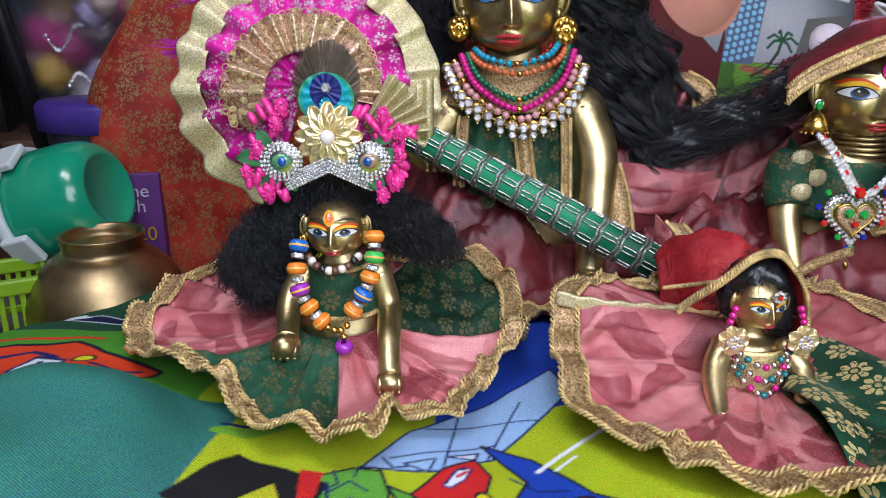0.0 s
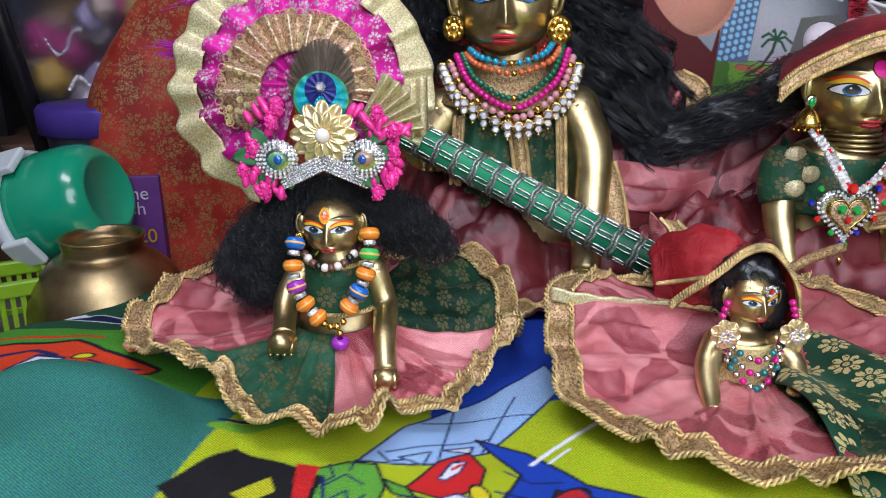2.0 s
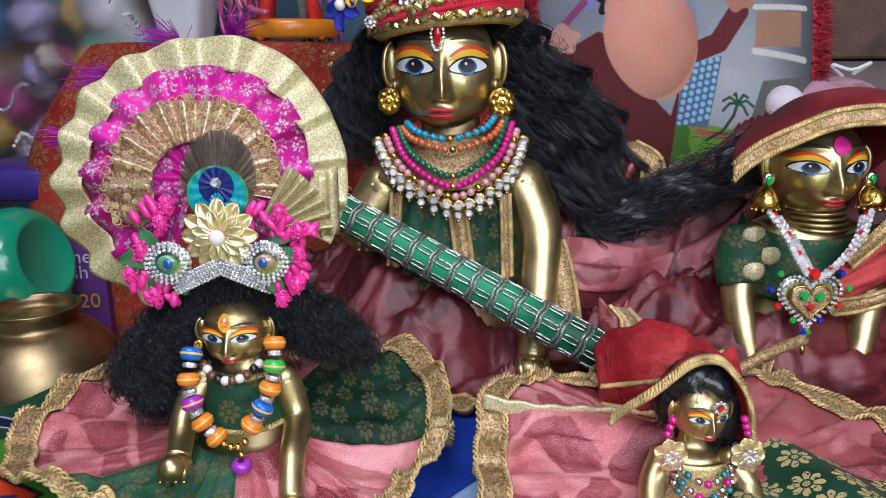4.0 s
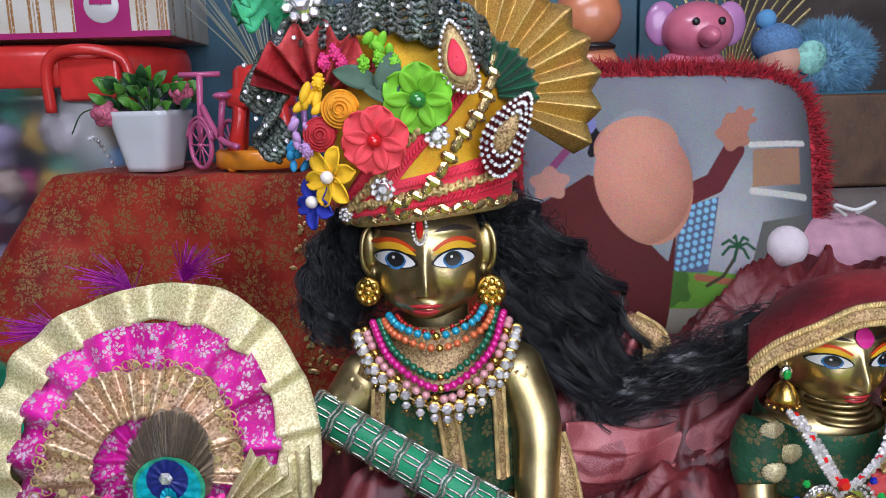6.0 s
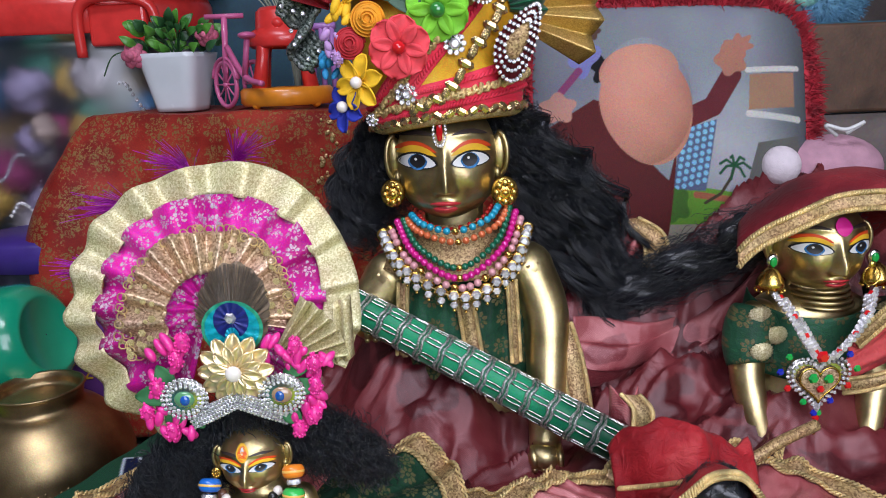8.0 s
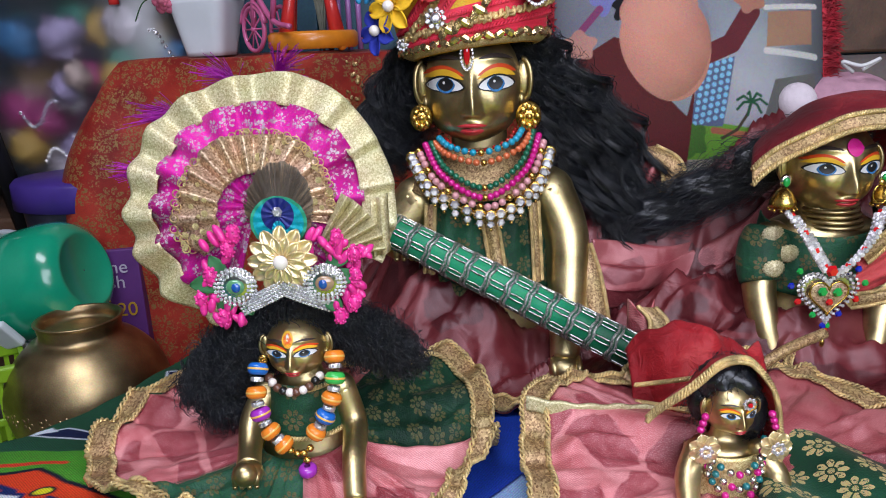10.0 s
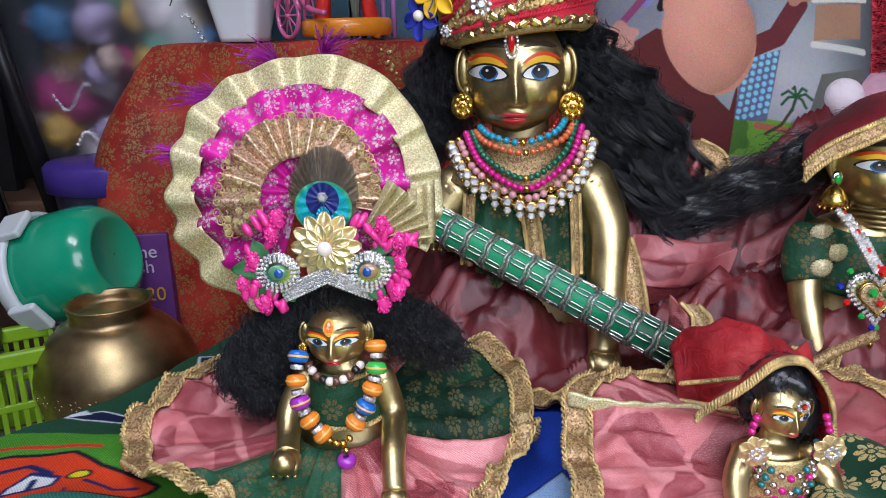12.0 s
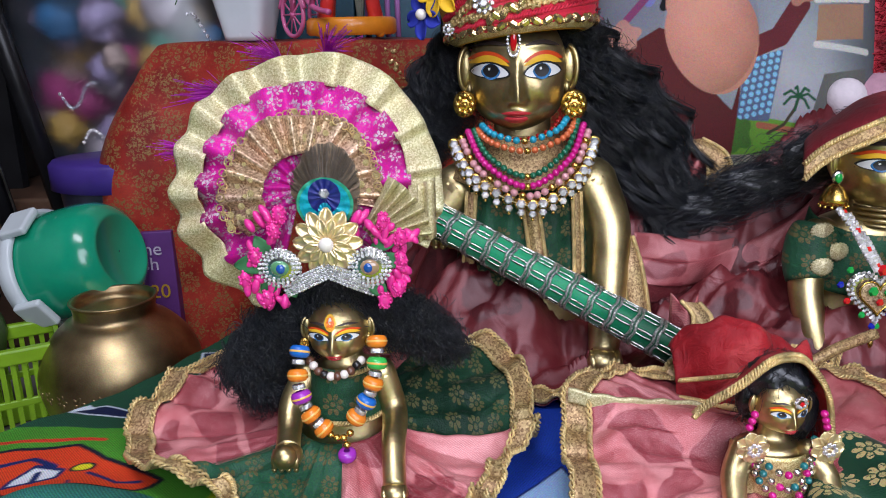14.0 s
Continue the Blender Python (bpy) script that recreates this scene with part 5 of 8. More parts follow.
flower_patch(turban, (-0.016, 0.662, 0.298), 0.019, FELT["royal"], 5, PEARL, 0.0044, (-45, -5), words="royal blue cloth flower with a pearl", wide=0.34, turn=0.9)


def rose(parent, c, r, material, words):
    g = Geo()
    for k in range(5):
        rr, ph = r * (1 - 0.18 * k), k * 1.3
        g.grid(lambda u, v: (c[0] + rr * (0.62 + 0.38 * v) * math.cos(u * 5.6 + ph), c[1] - r * 0.15 * k - 0.35 * r * v, c[2] + rr * (0.62 + 0.38 * v) * math.sin(u * 5.6 + ph)), 24, 5)
    g.ball((c[0], c[1] - 0.2 * r, c[2]), (0.9 * r, 0.5 * r, 0.9 * r), 16, 8)
    part("cloth_rose", g, material, parent, words, solid=r * 0.05)


rose(turban, (0.004, 0.648, 0.360), 0.0125, FELT["amber"], "amber cloth rose")
rose(turban, (-0.010, 0.652, 0.344), 0.0115, FELT["crimson"], "crimson cloth rose")


def buds(parent, c, size, material, count, seed, words, name="bud", r=0.0028):
    rnd = random.Random(seed)
    for i in range(count):
        p = Vector(c) + Vector((rnd.uniform(-1, 1) * size, rnd.uniform(-0.5, 0.3) * size, rnd.uniform(-1, 1) * size))
        tilt = Euler((rnd.uniform(-0.6, 0.6), rnd.uniform(-0.9, 0.9), 0)).to_matrix()
        part(name, Geo().ball(p, (r * 0.75, r * 0.75, r * rnd.uniform(1.1, 1.9)), 10, 8, rot=tilt), material, parent, words)


def pollen(parent, c, size, material, seed, words, r=0.0010, count=34):
    rnd = random.Random(seed)
    g = Geo()
    for i in range(count):
        t, f = rnd.uniform(0, 6.28), math.acos(rnd.uniform(-1, 1))
        g.ball(Vector(c) + Vector((math.cos(t) * math.sin(f), math.sin(t) * math.sin(f), math.cos(f) * 1.5)) * size, r, 6, 5)
    g.ball(c, (size * 0.95, size * 0.95, size * 1.4), 10, 8)
    part("stamen_bud", g, material, parent, words)


buds(turban, (-0.022, 0.655, 0.347), 0.008, FELT["lilac"], 8, 1, "lilac buds", r=0.0038)
pollen(turban, (-0.020, 0.650, 0.334), 0.0040, FELT["lilac"], 1, "lilac beaded bud")
buds(turban, (-0.030, 0.664, 0.330), 0.0075, FELT["azure"], 8, 2, "azure buds", r=0.0035)
buds(turban, (-0.016, 0.652, 0.366), 0.007, FELT["yellow"], 7, 3, "yellow buds", r=0.0042)
pollen(turban, (-0.010, 0.650, 0.378), 0.0038, FELT["yellow"], 4, "yellow beaded bud")
buds(turban, (0.030, 0.650, 0.398), 0.007, FELT["lime"], 6, 5, "lime green buds", r=0.0042)
for k, x in enumerate((0.020, 0.030, 0.040)):
    pollen(turban, (x, 0.645, 0.388 + 0.003 * (k % 2)), 0.0036, FELT["lime"], 6 + k, "pale green beaded bud")
for k, (x, z) in enumerate(((-0.006, 0.390), (0.002, 0.396), (0.006, 0.388))):
    pollen(turban, (x, 0.652, z), 0.0038, FELT["pink"], 16 + k, "pink beaded bud")


def leaf(parent, root, tip, width, material, words="", name="leaf", bow=0.15):
    root, tip = Vector(root), Vector(tip)
    d = tip - root
    s = d.cross(Vector((0, -1, 0.2))).normalized()
    o = s.cross(d).normalized()
    g = Geo().grid(lambda u, v: root + d * u + s * (v - 0.5) * 2 * width * math.sin(math.pi * min(0.985, u * 0.95 + 0.03)) ** 0.8 + o * (bow * d.length * math.sin(math.pi * u) + 0.25 * width * abs(v - 0.5)), 12, 7)
    return part(name, g, material, parent, words, solid=0.0006)


leaf(turban, (0.030, 0.648, 0.374), (0.000, 0.648, 0.384), 0.0075, FELT["sage"], "sage green cloth leaf")
leaf(turban, (0.034, 0.646, 0.362), (0.038, 0.646, 0.395), 0.009, FELT["sage"], "sage green cloth leaf")
leaf(turban, (0.036, 0.644, 0.362), (0.016, 0.646, 0.376), 0.0035, FELT["sage"], "sage green cloth leaf")


def paisley(parent, c, size, turn, mats, words, rings=3):
    """A teardrop patch with a curled tip, its rim set with stones."""
    m = Matrix.Translation(c) @ Matrix.Rotation(radians(turn), 4, "Y") @ Matrix.Scale(size, 4)

    def rim(t, k=1.0):
        x = 0.5 * math.sin(t) * (0.35 + 0.65 * math.sin(t / 2) ** 1.2) * k
        z = -math.cos(t) * 0.95 * k
        return Vector((x + (0.25 * max(0, z) ** 2), 0, -z * 0.9 + 0.0))
    g = Geo()
    for i, k in enumerate((1.0, 0.72, 0.5)):
        g.grid(lambda u, v: m @ (rim(2 * math.pi * u, k * (0.02 + 0.98 * v)) + Vector((0, -0.05 * i - 0.06 * (1 - v), 0))), 40, 5, cu=True, mat=i)
    node = part("paisley_patch", g, list(mats), parent, words, solid=0.0008)
    for j, (k, n) in enumerate(((0.98, 34), (0.76, 26), (0.55, 18))[:rings]):
        for i in range(n):
            q = m @ (rim(2 * math.pi * i / n, k) + Vector((0, -0.08 - 0.03 * j, 0)))
            piece("stone", stone_mesh, node, spot(q, size * 0.052))
    return node


paisley(turban, (0.079, 0.640, 0.390), 0.028, -10, (GOLD_TRIM, GOLD_THREAD, TURBAN_RED), "red paisley patch rimmed with crystals", 1)
paisley(turban, (0.112, 0.650, 0.342), 0.034, 32, (MAROON_NET, MAROON_NET, GOLD_TRIM), "maroon beaded paisley patch with crystals", 3)


def cluster(parent, c, r, words, name="crystal_cluster"):
    node = part(name, Geo().ball(c, (r * 0.8, r * 0.3, r * 0.8), 12, 8), SILVER, parent, words)
    piece("stone", stone_mesh, node, spot(Vector(c) + Vector((0, -r * 0.35, 0)), r * 0.5))
    for i in range(9):
        t = i * 2 * math.pi / 9
        piece("stone", stone_mesh, node, spot(Vector(c) + Vector((math.cos(t) * r * 0.8, -r * 0.2, math.sin(t) * r * 0.8)), r * 0.28))
    return node


cluster(turban, hat(8, 0.40, 0.004), 0.0085, "round crystal cluster")
cluster(turban, hat(-26, 0.27, 0.004), 0.0085, "round crystal cluster")
cluster(turban, hat(-58, 0.18, 0.008), 0.005, "small crystal cluster")
tilak = thing("forehead_jewel", "long red forehead jewel rimmed with white crystals", "jewel", (0.0525, 0.664, 0.268))
part("red_plate", Geo().ball((0.0525, 0.6655, 0.2775), (0.0026, 0.0012, 0.0085), 16, 12), RED_GEM, tilak)
for i in range(22):
    t = 2 * math.pi * i / 22
    piece("stone", stone_mesh, tilak, spot((0.0525 + 0.0048 * math.sin(t), 0.6655, 0.2765 - 0.0112 * math.cos(t)), 0.0015))

# sequinned ruffle, net frill and pleated fan on the turban
BLACK_SEQUIN = sequinned("black_green_sequin_braid", (0.006, 0.018, 0.012), (0.22, 0.24, 0.22), 700.0, 0.45, 0.4)
ruffle_path = [(-0.034, 0.672, 0.334), (-0.052, 0.676, 0.348), (-0.040, 0.672, 0.362), (-0.058, 0.678, 0.380), (-0.042, 0.674, 0.398), (-0.022, 0.668, 0.414), (0.004, 0.664, 0.414), (0.030, 0.660, 0.424), (0.056, 0.658, 0.416), (0.084, 0.660, 0.410), (0.104, 0.668, 0.396)]
rp = curve_points(ruffle_path, 150)
for band in range(7):
    w = (band - 3) * 0.0046
    ruffle = Geo()
    ruffle.tube([p + Vector((w * 0.55 * (1 - i / 150), -0.006 * math.sin(i * 0.33) - 0.0022 * abs(math.sin(i * 0.9)), w * (0.6 + 0.4 * i / 150) + 0.0015 * math.sin(i * 0.8 + band))) for i, p in enumerate(rp)], 0.0026, 6)
    part("sequin_braid", ruffle, BLACK_SEQUIN, turban, "black and green sequinned ruffle")
for i in range(0, 150, 6):
    piece("stone", stone_mesh, turban, spot(rp[i] + Vector((0.004 * math.sin(i), -0.012, 0.006 * math.cos(i * 1.7))), 0.0019))
frill = Geo().grid(lambda u, v: (-0.012 + (0.014 + 0.030 * v) * math.cos(2.9 - 2.5 * u), 0.664 - 0.010 * v + 0.006 * math.sin(u * 34), 0.366 + (0.012 + (0.034 + 0.006 * math.sin(u * 34)) * v) * math.sin(2.9 - 2.5 * u)), 70, 10)
part("net_frill", frill, RED_NET, turban, "red net frill", solid=0.0005)


def pleated(parent, name, c, r0, r1, a0, a1, pleats, depth, material, words, tilt=0.0, nu=160):
    m = Matrix.Translation(c) @ Matrix.Rotation(radians(tilt), 4, "X")
    def fn(u, v):
        t = radians(a0 + (a1 - a0) * u)
        w = abs(((u * pleats) % 1.0) - 0.5) * 2
        r = (r0 + (r1 - r0) * v) * (1 - 0.05 * w * v)
        return m @ Vector((r * math.cos(t), depth * (w - 0.5) * (0.3 + 0.7 * v), r * math.sin(t)))
    return part(name, Geo().grid(fn, nu, 10), material, parent, words, solid=0.0006)


pleated(turban, "gold_fan", (0.098, 0.690, 0.366), 0.028, 0.086, -32, 100, 8, 0.018, BRONZE_RIBBON, "pleated gold fan")
pleated(turban, "green_fan", (0.098, 0.676, 0.366), 0.012, 0.040, -10, 110, 9, 0.012, BATON_GREEN, "pleated green satin fan")
net = Geo().grid(lambda u, v: (-0.046 + 0.034 * (u - 0.5) + 0.004 * math.sin(20 * v), 0.668 - 0.012 * math.sin(6 * u), 0.415 + 0.035 * v + 0.006 * math.sin(15 * u)), 30, 16)
part("net_tuft", net, woven("green_net", (0.02, 0.30, 0.12), (0.015, 0.2, 0.08), (0.06, 0.42, 0.2), rough=0.7), turban, "green net tuft", solid=0.0004)
cluster(turban, (-0.018, 0.655, 0.428), 0.013, "round crystal brooch")


# ---- fan crown of the small statue ----
CX, CY, CZ = -0.0865, 0.491, 0.1955


def lean_back(z):
    """The fan leans back towards its top."""
    return 0.56 * max(0.0, z - 0.190)


crown = thing("fan_crown", "round pleated fan crown in gold and magenta with a peacock feather", "crown", (CX, CY, CZ - 0.08))


def pleat_ring(r0, r1, pleats, depth, front, a0, a1, wob=0.0, nu=260, seed=0.0):
    def fn(u, v):
        t = radians(a0 + (a1 - a0) * u)
        ph = u * pleats + 0.25 * math.sin(u * 9 + seed)
        k = (ph + 0.2 * math.sin(3 * u + seed)) % 1.0
        w = smoothstep(0, 1, k / 0.68 if k < 0.68 else (1 - k) / 0.32)
        r = r0 + (r1 - r0) * v
        r *= 1 + wob * math.sin(u * 23 + seed) * v - 0.02 * w * v
        z = CZ + 0.94 * r * math.sin(t)
        return (CX + r * math.cos(t), CY - front + depth * (w - 0.5) * r / 0.083 + 0.006 * math.sin(t * 2 + 1) * v + lean_back(z), z)
    return Geo().grid(fn, nu, 10)


part("gold_band", pleat_ring(0.064, 0.0850, 13, 0.0095, 0.0, -28, 250, 0.016), GOLD_TISSUE, crown, "pale gold tissue band", solid=0.0006)
part("magenta_band", pleat_ring(0.002, 0.067, 13, 0.0145, 0.0026, -60, 255, 0.010), MAGENTA_BROCADE, crown, "magenta paisley brocade band", solid=0.0006)
part("lace_ruffle", pleat_ring(0.022, 0.0480, 13, 0.015, 0.012, -14, 222, 0.035, seed=1.0), GOLD_LACE, crown, "gold sequinned lace ruffle", solid=0.0006)
edge = Geo()
for i in range(60):
    t = radians(-3 + 215 * i / 59)
    z = CZ + 0.94 * 0.047 * math.sin(t)
    c = Vector((CX + 0.047 * math.cos(t), CY - 0.011 + 0.0055 * math.sin(i * 2.7) + lean_back(z), z))
    edge.tube([c + Vector((math.cos(s) * 0.0024, -0.0005 * math.sin(2 * s), math.sin(s) * 0.0024)) for s in [k * 0.7 for k in range(9)]], 0.00045, 4, closed=True)
part("lace_edge", edge, GOLD_THREAD, crown, "gold thread loops")
rnd = random.Random(5)
sequin = shared(FACET, "sequin", GOLD_RIBBON, False)
for i in range(46):
    t, r = radians(rnd.uniform(0, 210)), rnd.uniform(0.028, 0.048)
    piece("sequin", sequin, crown, spot((CX + r * math.cos(t), CY - 0.0145 + lean_back(CZ + 0.94 * r * math.sin(t)), CZ + 0.94 * r * math.sin(t)), rnd.uniform(0.0012, 0.0024), FACING, 0.3))

# peacock feather: barbs, then the eye
F = Vector((-0.0702, 0.475, 0.1955))
FS = 1.2
feather = part("peacock_feather", Geo().grid(lambda u, v: F + Vector((0.0165 * FS * v * math.cos(2 * math.pi * u) * (1 + 0.03 * math.sin(90 * u)), 0.001 * math.sin(70 * u) * v + 0.003 * v * v + 0.010 * v * max(0.0, math.sin(2 * math.pi * u)), 0.0215 * FS * v * math.sin(2 * math.pi * u) * (1 + 0.03 * math.sin(90 * u)) + 0.002)), 160, 6, cu=True),
               stuff("brown_barbs", (0.20, 0.14, 0.085), 0.5, 0.1, 0.5, 300.0, 1800.0, 0.5), crown, "brown and blue peacock feather")
rnd = random.Random(3)
barbs = Geo()
for i in range(190):
    t = rnd.uniform(-0.3, math.pi + 0.3)
    q0, q1 = F + Vector((0.006 * math.cos(t), -0.001, -0.006 + 0.006 * math.sin(t))), F + Vector((0.0172 * FS * math.cos(t + rnd.gauss(0, 0.05)), 0.001 + 0.008 * max(0.0, math.sin(t)), 0.0225 * FS * math.sin(t + rnd.gauss(0, 0.05)) + 0.001))
    barbs.tube([q0, (q0 + q1) * 0.5 + Vector((0, -0.0012, 0)), q1], 0.00018, 3, caps=False)
part("feather_fringe", barbs, stuff("dark_barbs", (0.07, 0.05, 0.03), 0.4, 0.2, 0.4, 500.0, bump=0), feather)
for k, (rx, rz, dz, colour) in enumerate(((0.0140, 0.0132, -0.005, (0.03, 0.34, 0.20)), (0.0124, 0.0116, -0.005, (0.0, 0.36, 0.45)), (0.0080, 0.0086, -0.001, (0.012, 0.02, 0.17)), (0.0034, 0.0052, -0.0092, (0.0, 0.33, 0.46)))):
    part("feather_eye", Geo().grid(lambda u, v: F + Vector((FS * rx * v * math.cos(2 * math.pi * u), -0.0016 - 0.0006 * k + 0.0003 * math.sin(80 * u), FS * (rz * v * math.sin(2 * math.pi * u) + dz))), 48, 4, cu=True), stuff("feather_tone", colour, 0.3, 0.3, 0.3, 400.0, 1500.0, 0.3), feather)
piece("stone", stone_mesh, crown, spot(F + Vector((0.0005, -0.006, 0.001)), 0.0034))

PALE_GOLD = stuff("pale_gold_metal", (0.86, 0.70, 0.40), 0.3, 0.75, 0.25, 150.0, 900.0, 0.1)
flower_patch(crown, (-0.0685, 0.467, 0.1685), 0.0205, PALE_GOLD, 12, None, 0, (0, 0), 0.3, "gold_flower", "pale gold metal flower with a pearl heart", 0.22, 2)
part("flower_heart", Geo().ball((-0.0685, 0.459, 0.1685), (0.0045, 0.003, 0.0045), 16, 10), PEARL, crown, "cream pearl")

EYE_GREEN, EYE_TAN, EYE_BLUE = stuff("green_enamel_drop", (0.10, 0.30, 0.14), 0.12, bump=0, coat=1.0), stuff("tan_enamel_drop", (0.40, 0.26, 0.15), 0.12, bump=0, coat=1.0), stuff("blue_enamel_drop", (0.01, 0.09, 0.4), 0.1, bump=0, coat=1.0)
for gx, drop, s in ((-0.0975, EYE_GREEN, -1), (-0.0445, EYE_TAN, 1)):
    c = Vector((gx, 0.466, 0.1535))
    medal = part("gem_medallion", Geo().ball(c, (0.0128, 0.003, 0.0118), 24, 8), SILVER, crown, "crystal medallion with a blue eye-shaped stone")
    part("drop_stone", Geo().ball(c + Vector((0, -0.0022, 0)), (0.0058, 0.0028, 0.0048), 18, 10), drop, medal)
    part("blue_stone", Geo().ball(c + Vector((-0.0008 * s, -0.0042, 0)), (0.0028, 0.0016, 0.0030), 12, 8), EYE_BLUE, medal)
    for rr, n in ((0.0078, 18), (0.0100, 22), (0.0122, 26)):
        for i in range(n):
            t = 2 * math.pi * i / n
            piece("stone", stone_mesh, medal, spot(c + Vector((math.cos(t) * rr, -0.0022, math.sin(t) * rr * 0.93)), 0.00125))
band = part("crystal_band", Geo().grid(lambda u, v: (-0.096 + 0.054 * u, 0.4685 - 0.004 * math.sin(math.pi * u), 0.134 + 0.013 * (1 - abs(u - 0.5) * 2) + 0.010 * v), 30, 4), stuff("lilac_grey_backing", (0.36, 0.31, 0.36), 0.5, bump=0), crown, "crystal-studded chevron band", solid=0.001)
for i in range(30):
    for j in range(5):
        u = (i + 0.5 * (j % 2)) / 30
        piece("stone", stone_mesh, band, spot((-0.096 + 0.054 * u, 0.4668 - 0.004 * math.sin(math.pi * u), 0.1345 + 0.013 * (1 - abs(u - 0.5) * 2) + 0.0022 * j), 0.00115))
HOT_PINK = stuff("hot_pink_buds", (0.75, 0.03, 0.28), 0.35, 0.0, 0.25, 250.0, 900.0, 0.15, coat=0.3)
for k, (x, z, s) in enumerate(((-0.108, 0.172, 0.0075), (-0.104, 0.180, 0.007), (-0.116, 0.152, 0.006), (-0.111, 0.138, 0.0075), (-0.101, 0.134, 0.006), (-0.046, 0.177, 0.0075), (-0.038, 0.172, 0.006), (-0.022, 0.164, 0.007), (-0.022, 0.152, 0.0065), (-0.034, 0.139, 0.008), (-0.030, 0.146, 0.005))):
    buds(crown, (x, 0.469, z), s, HOT_PINK, 5, 20 + k, "hot pink glossy buds", r=0.0034)
for k, (x, z) in enumerate(((-0.096, 0.185), (-0.100, 0.176), (-0.119, 0.146), (-0.112, 0.160), (-0.107, 0.134), (-0.036, 0.180), (-0.026, 0.157), (-0.026, 0.170), (-0.037, 0.132), (-0.028, 0.140))):
    pollen(crown, (x, 0.466, z), 0.0038, HOT_PINK, 40 + k, "pink beaded bud", 0.0009, 40)
for p, q, w in (((-0.100, 0.470, 0.156), (-0.126, 0.470, 0.154), 0.006), ((-0.104, 0.470, 0.158), (-0.112, 0.469, 0.172), 0.005), ((-0.100, 0.470, 0.148), (-0.110, 0.469, 0.136), 0.005), ((-0.094, 0.470, 0.144), (-0.090, 0.468, 0.134), 0.004),
                ((-0.042, 0.470, 0.156), (-0.024, 0.468, 0.156), 0.005), ((-0.044, 0.470, 0.164), (-0.028, 0.468, 0.168), 0.004), ((-0.046, 0.470, 0.146), (-0.036, 0.468, 0.134), 0.005)):
    leaf(crown, p, q, w, FELT["leafy"], "dark green cloth leaf")
pleated(crown, "gold_frill", (-0.054, 0.478, 0.164), 0.010, 0.047, 4, 62, 6, 0.011, GOLD_TISSUE, "pleated pale gold frill")
part("gold_tab", Geo().grid(lambda u, v: (-0.016 + 0.010 * u, 0.484 + 0.004 * math.sin(7 * u), 0.162 + 0.036 * v + 0.004 * u), 8, 8), GOLD_TISSUE, crown, "folded gold tissue end", solid=0.0008)
TINSEL = stuff("magenta_tinsel", (0.42, 0.01, 0.36), 0.3, 0.4, 0.3, bump=0)
for k, (x, z, dx, dz) in enumerate(((-0.150, 0.256, -0.022, 0.006), (-0.116, 0.276, -0.016, 0.012), (-0.090, 0.281, 0.008, 0.014), (-0.166, 0.222, -0.018, 0.006))):
    g = Geo()
    rnd = random.Random(60 + k)
    for i in range(90):
        p = Vector((x + 0.012, 0.500 + lean_back(z), z - 0.010))
        q = p + Vector((dx * rnd.uniform(0.5, 1.5) + rnd.gauss(0, 0.006), rnd.gauss(0, 0.004), dz * rnd.uniform(0.2, 1.4) + rnd.gauss(0, 0.004)))
        g.tube([p, (p + q) / 2 + Vector((0, 0, 0.002)), q], 0.00022, 3, caps=False)
    part("tinsel_tuft", g, TINSEL, crown, "magenta tinsel tuft")

# ---- bodice and bead garland of the small statue ----
gar = thing("bodice", "small green brocade bodice with gold edging", "clothing", (-0.068, 0.49, 0.05))
part("bodice_cloth", Geo().grid(lambda u, v: (-0.068 + (0.0225 + 0.004 * v) * math.sin((u - 0.5) * 3.4), 0.496 - (0.0205 + 0.005 * v) * math.cos((u - 0.5) * 3.4), 0.083 - 0.034 * v), 40, 14), GREEN_UPRIGHT, gar, solid=0.0008)
part("gold_neckline", twist([(-0.068 + 0.0215 * math.sin(t), 0.496 - 0.0215 * math.cos(t), 0.083 - 0.003 * math.cos(t)) for t in np.linspace(-1.6, 1.6, 160)], 0.0012, 18), GOLD_THREAD, gar)
part("gold_waistline", twist([(-0.068 + 0.027 * math.sin(t), 0.496 - 0.027 * math.cos(t), 0.050 - 0.001 * math.cos(t)) for t in np.linspace(-1.6, 1.6, 160)], 0.0012, 20), GOLD_THREAD, gar)
DISC = {k: shared(Geo().lathe([(0.35, -0.62), (0.8, -0.55), (1.0, -0.28), (1.02, 0), (1.0, 0.28), (0.8, 0.55), (0.35, 0.62)], n=18), "disc_bead", plastic(k + "_disc_bead", v, 0.25)) for k, v in {"orange": (0.78, 0.22, 0.02), "blue": (0.01, 0.13, 0.5), "purple": (0.33, 0.03, 0.42), "green": (0.04, 0.45, 0.08)}.items()}
WHITE_LINE = shared(Geo().lathe([(1.0, -0.12), (1.05, -0.06), (1.05, 0.06), (1.0, 0.12)], n=18), "bead_stripe", plastic("yellow_stripe", (0.8, 0.45, 0.1)))
RONDEL = shared(Geo().lathe([(0.4, -0.3), (0.85, -0.25), (0.9, 0.0), (0.85, 0.25), (0.4, 0.3)], n=12), "rondelle", CRYSTAL, False)
garland = thing("garland", "garland of orange, blue, purple and green disc beads with crystal rings", "garland", (-0.066, 0.46, 0.05))
sidel = [(-0.0905, 0.468, 0.099), (-0.0915, 0.462, 0.086), (-0.0895, 0.459, 0.073), (-0.084, 0.457, 0.062), (-0.0765, 0.456, 0.053)]
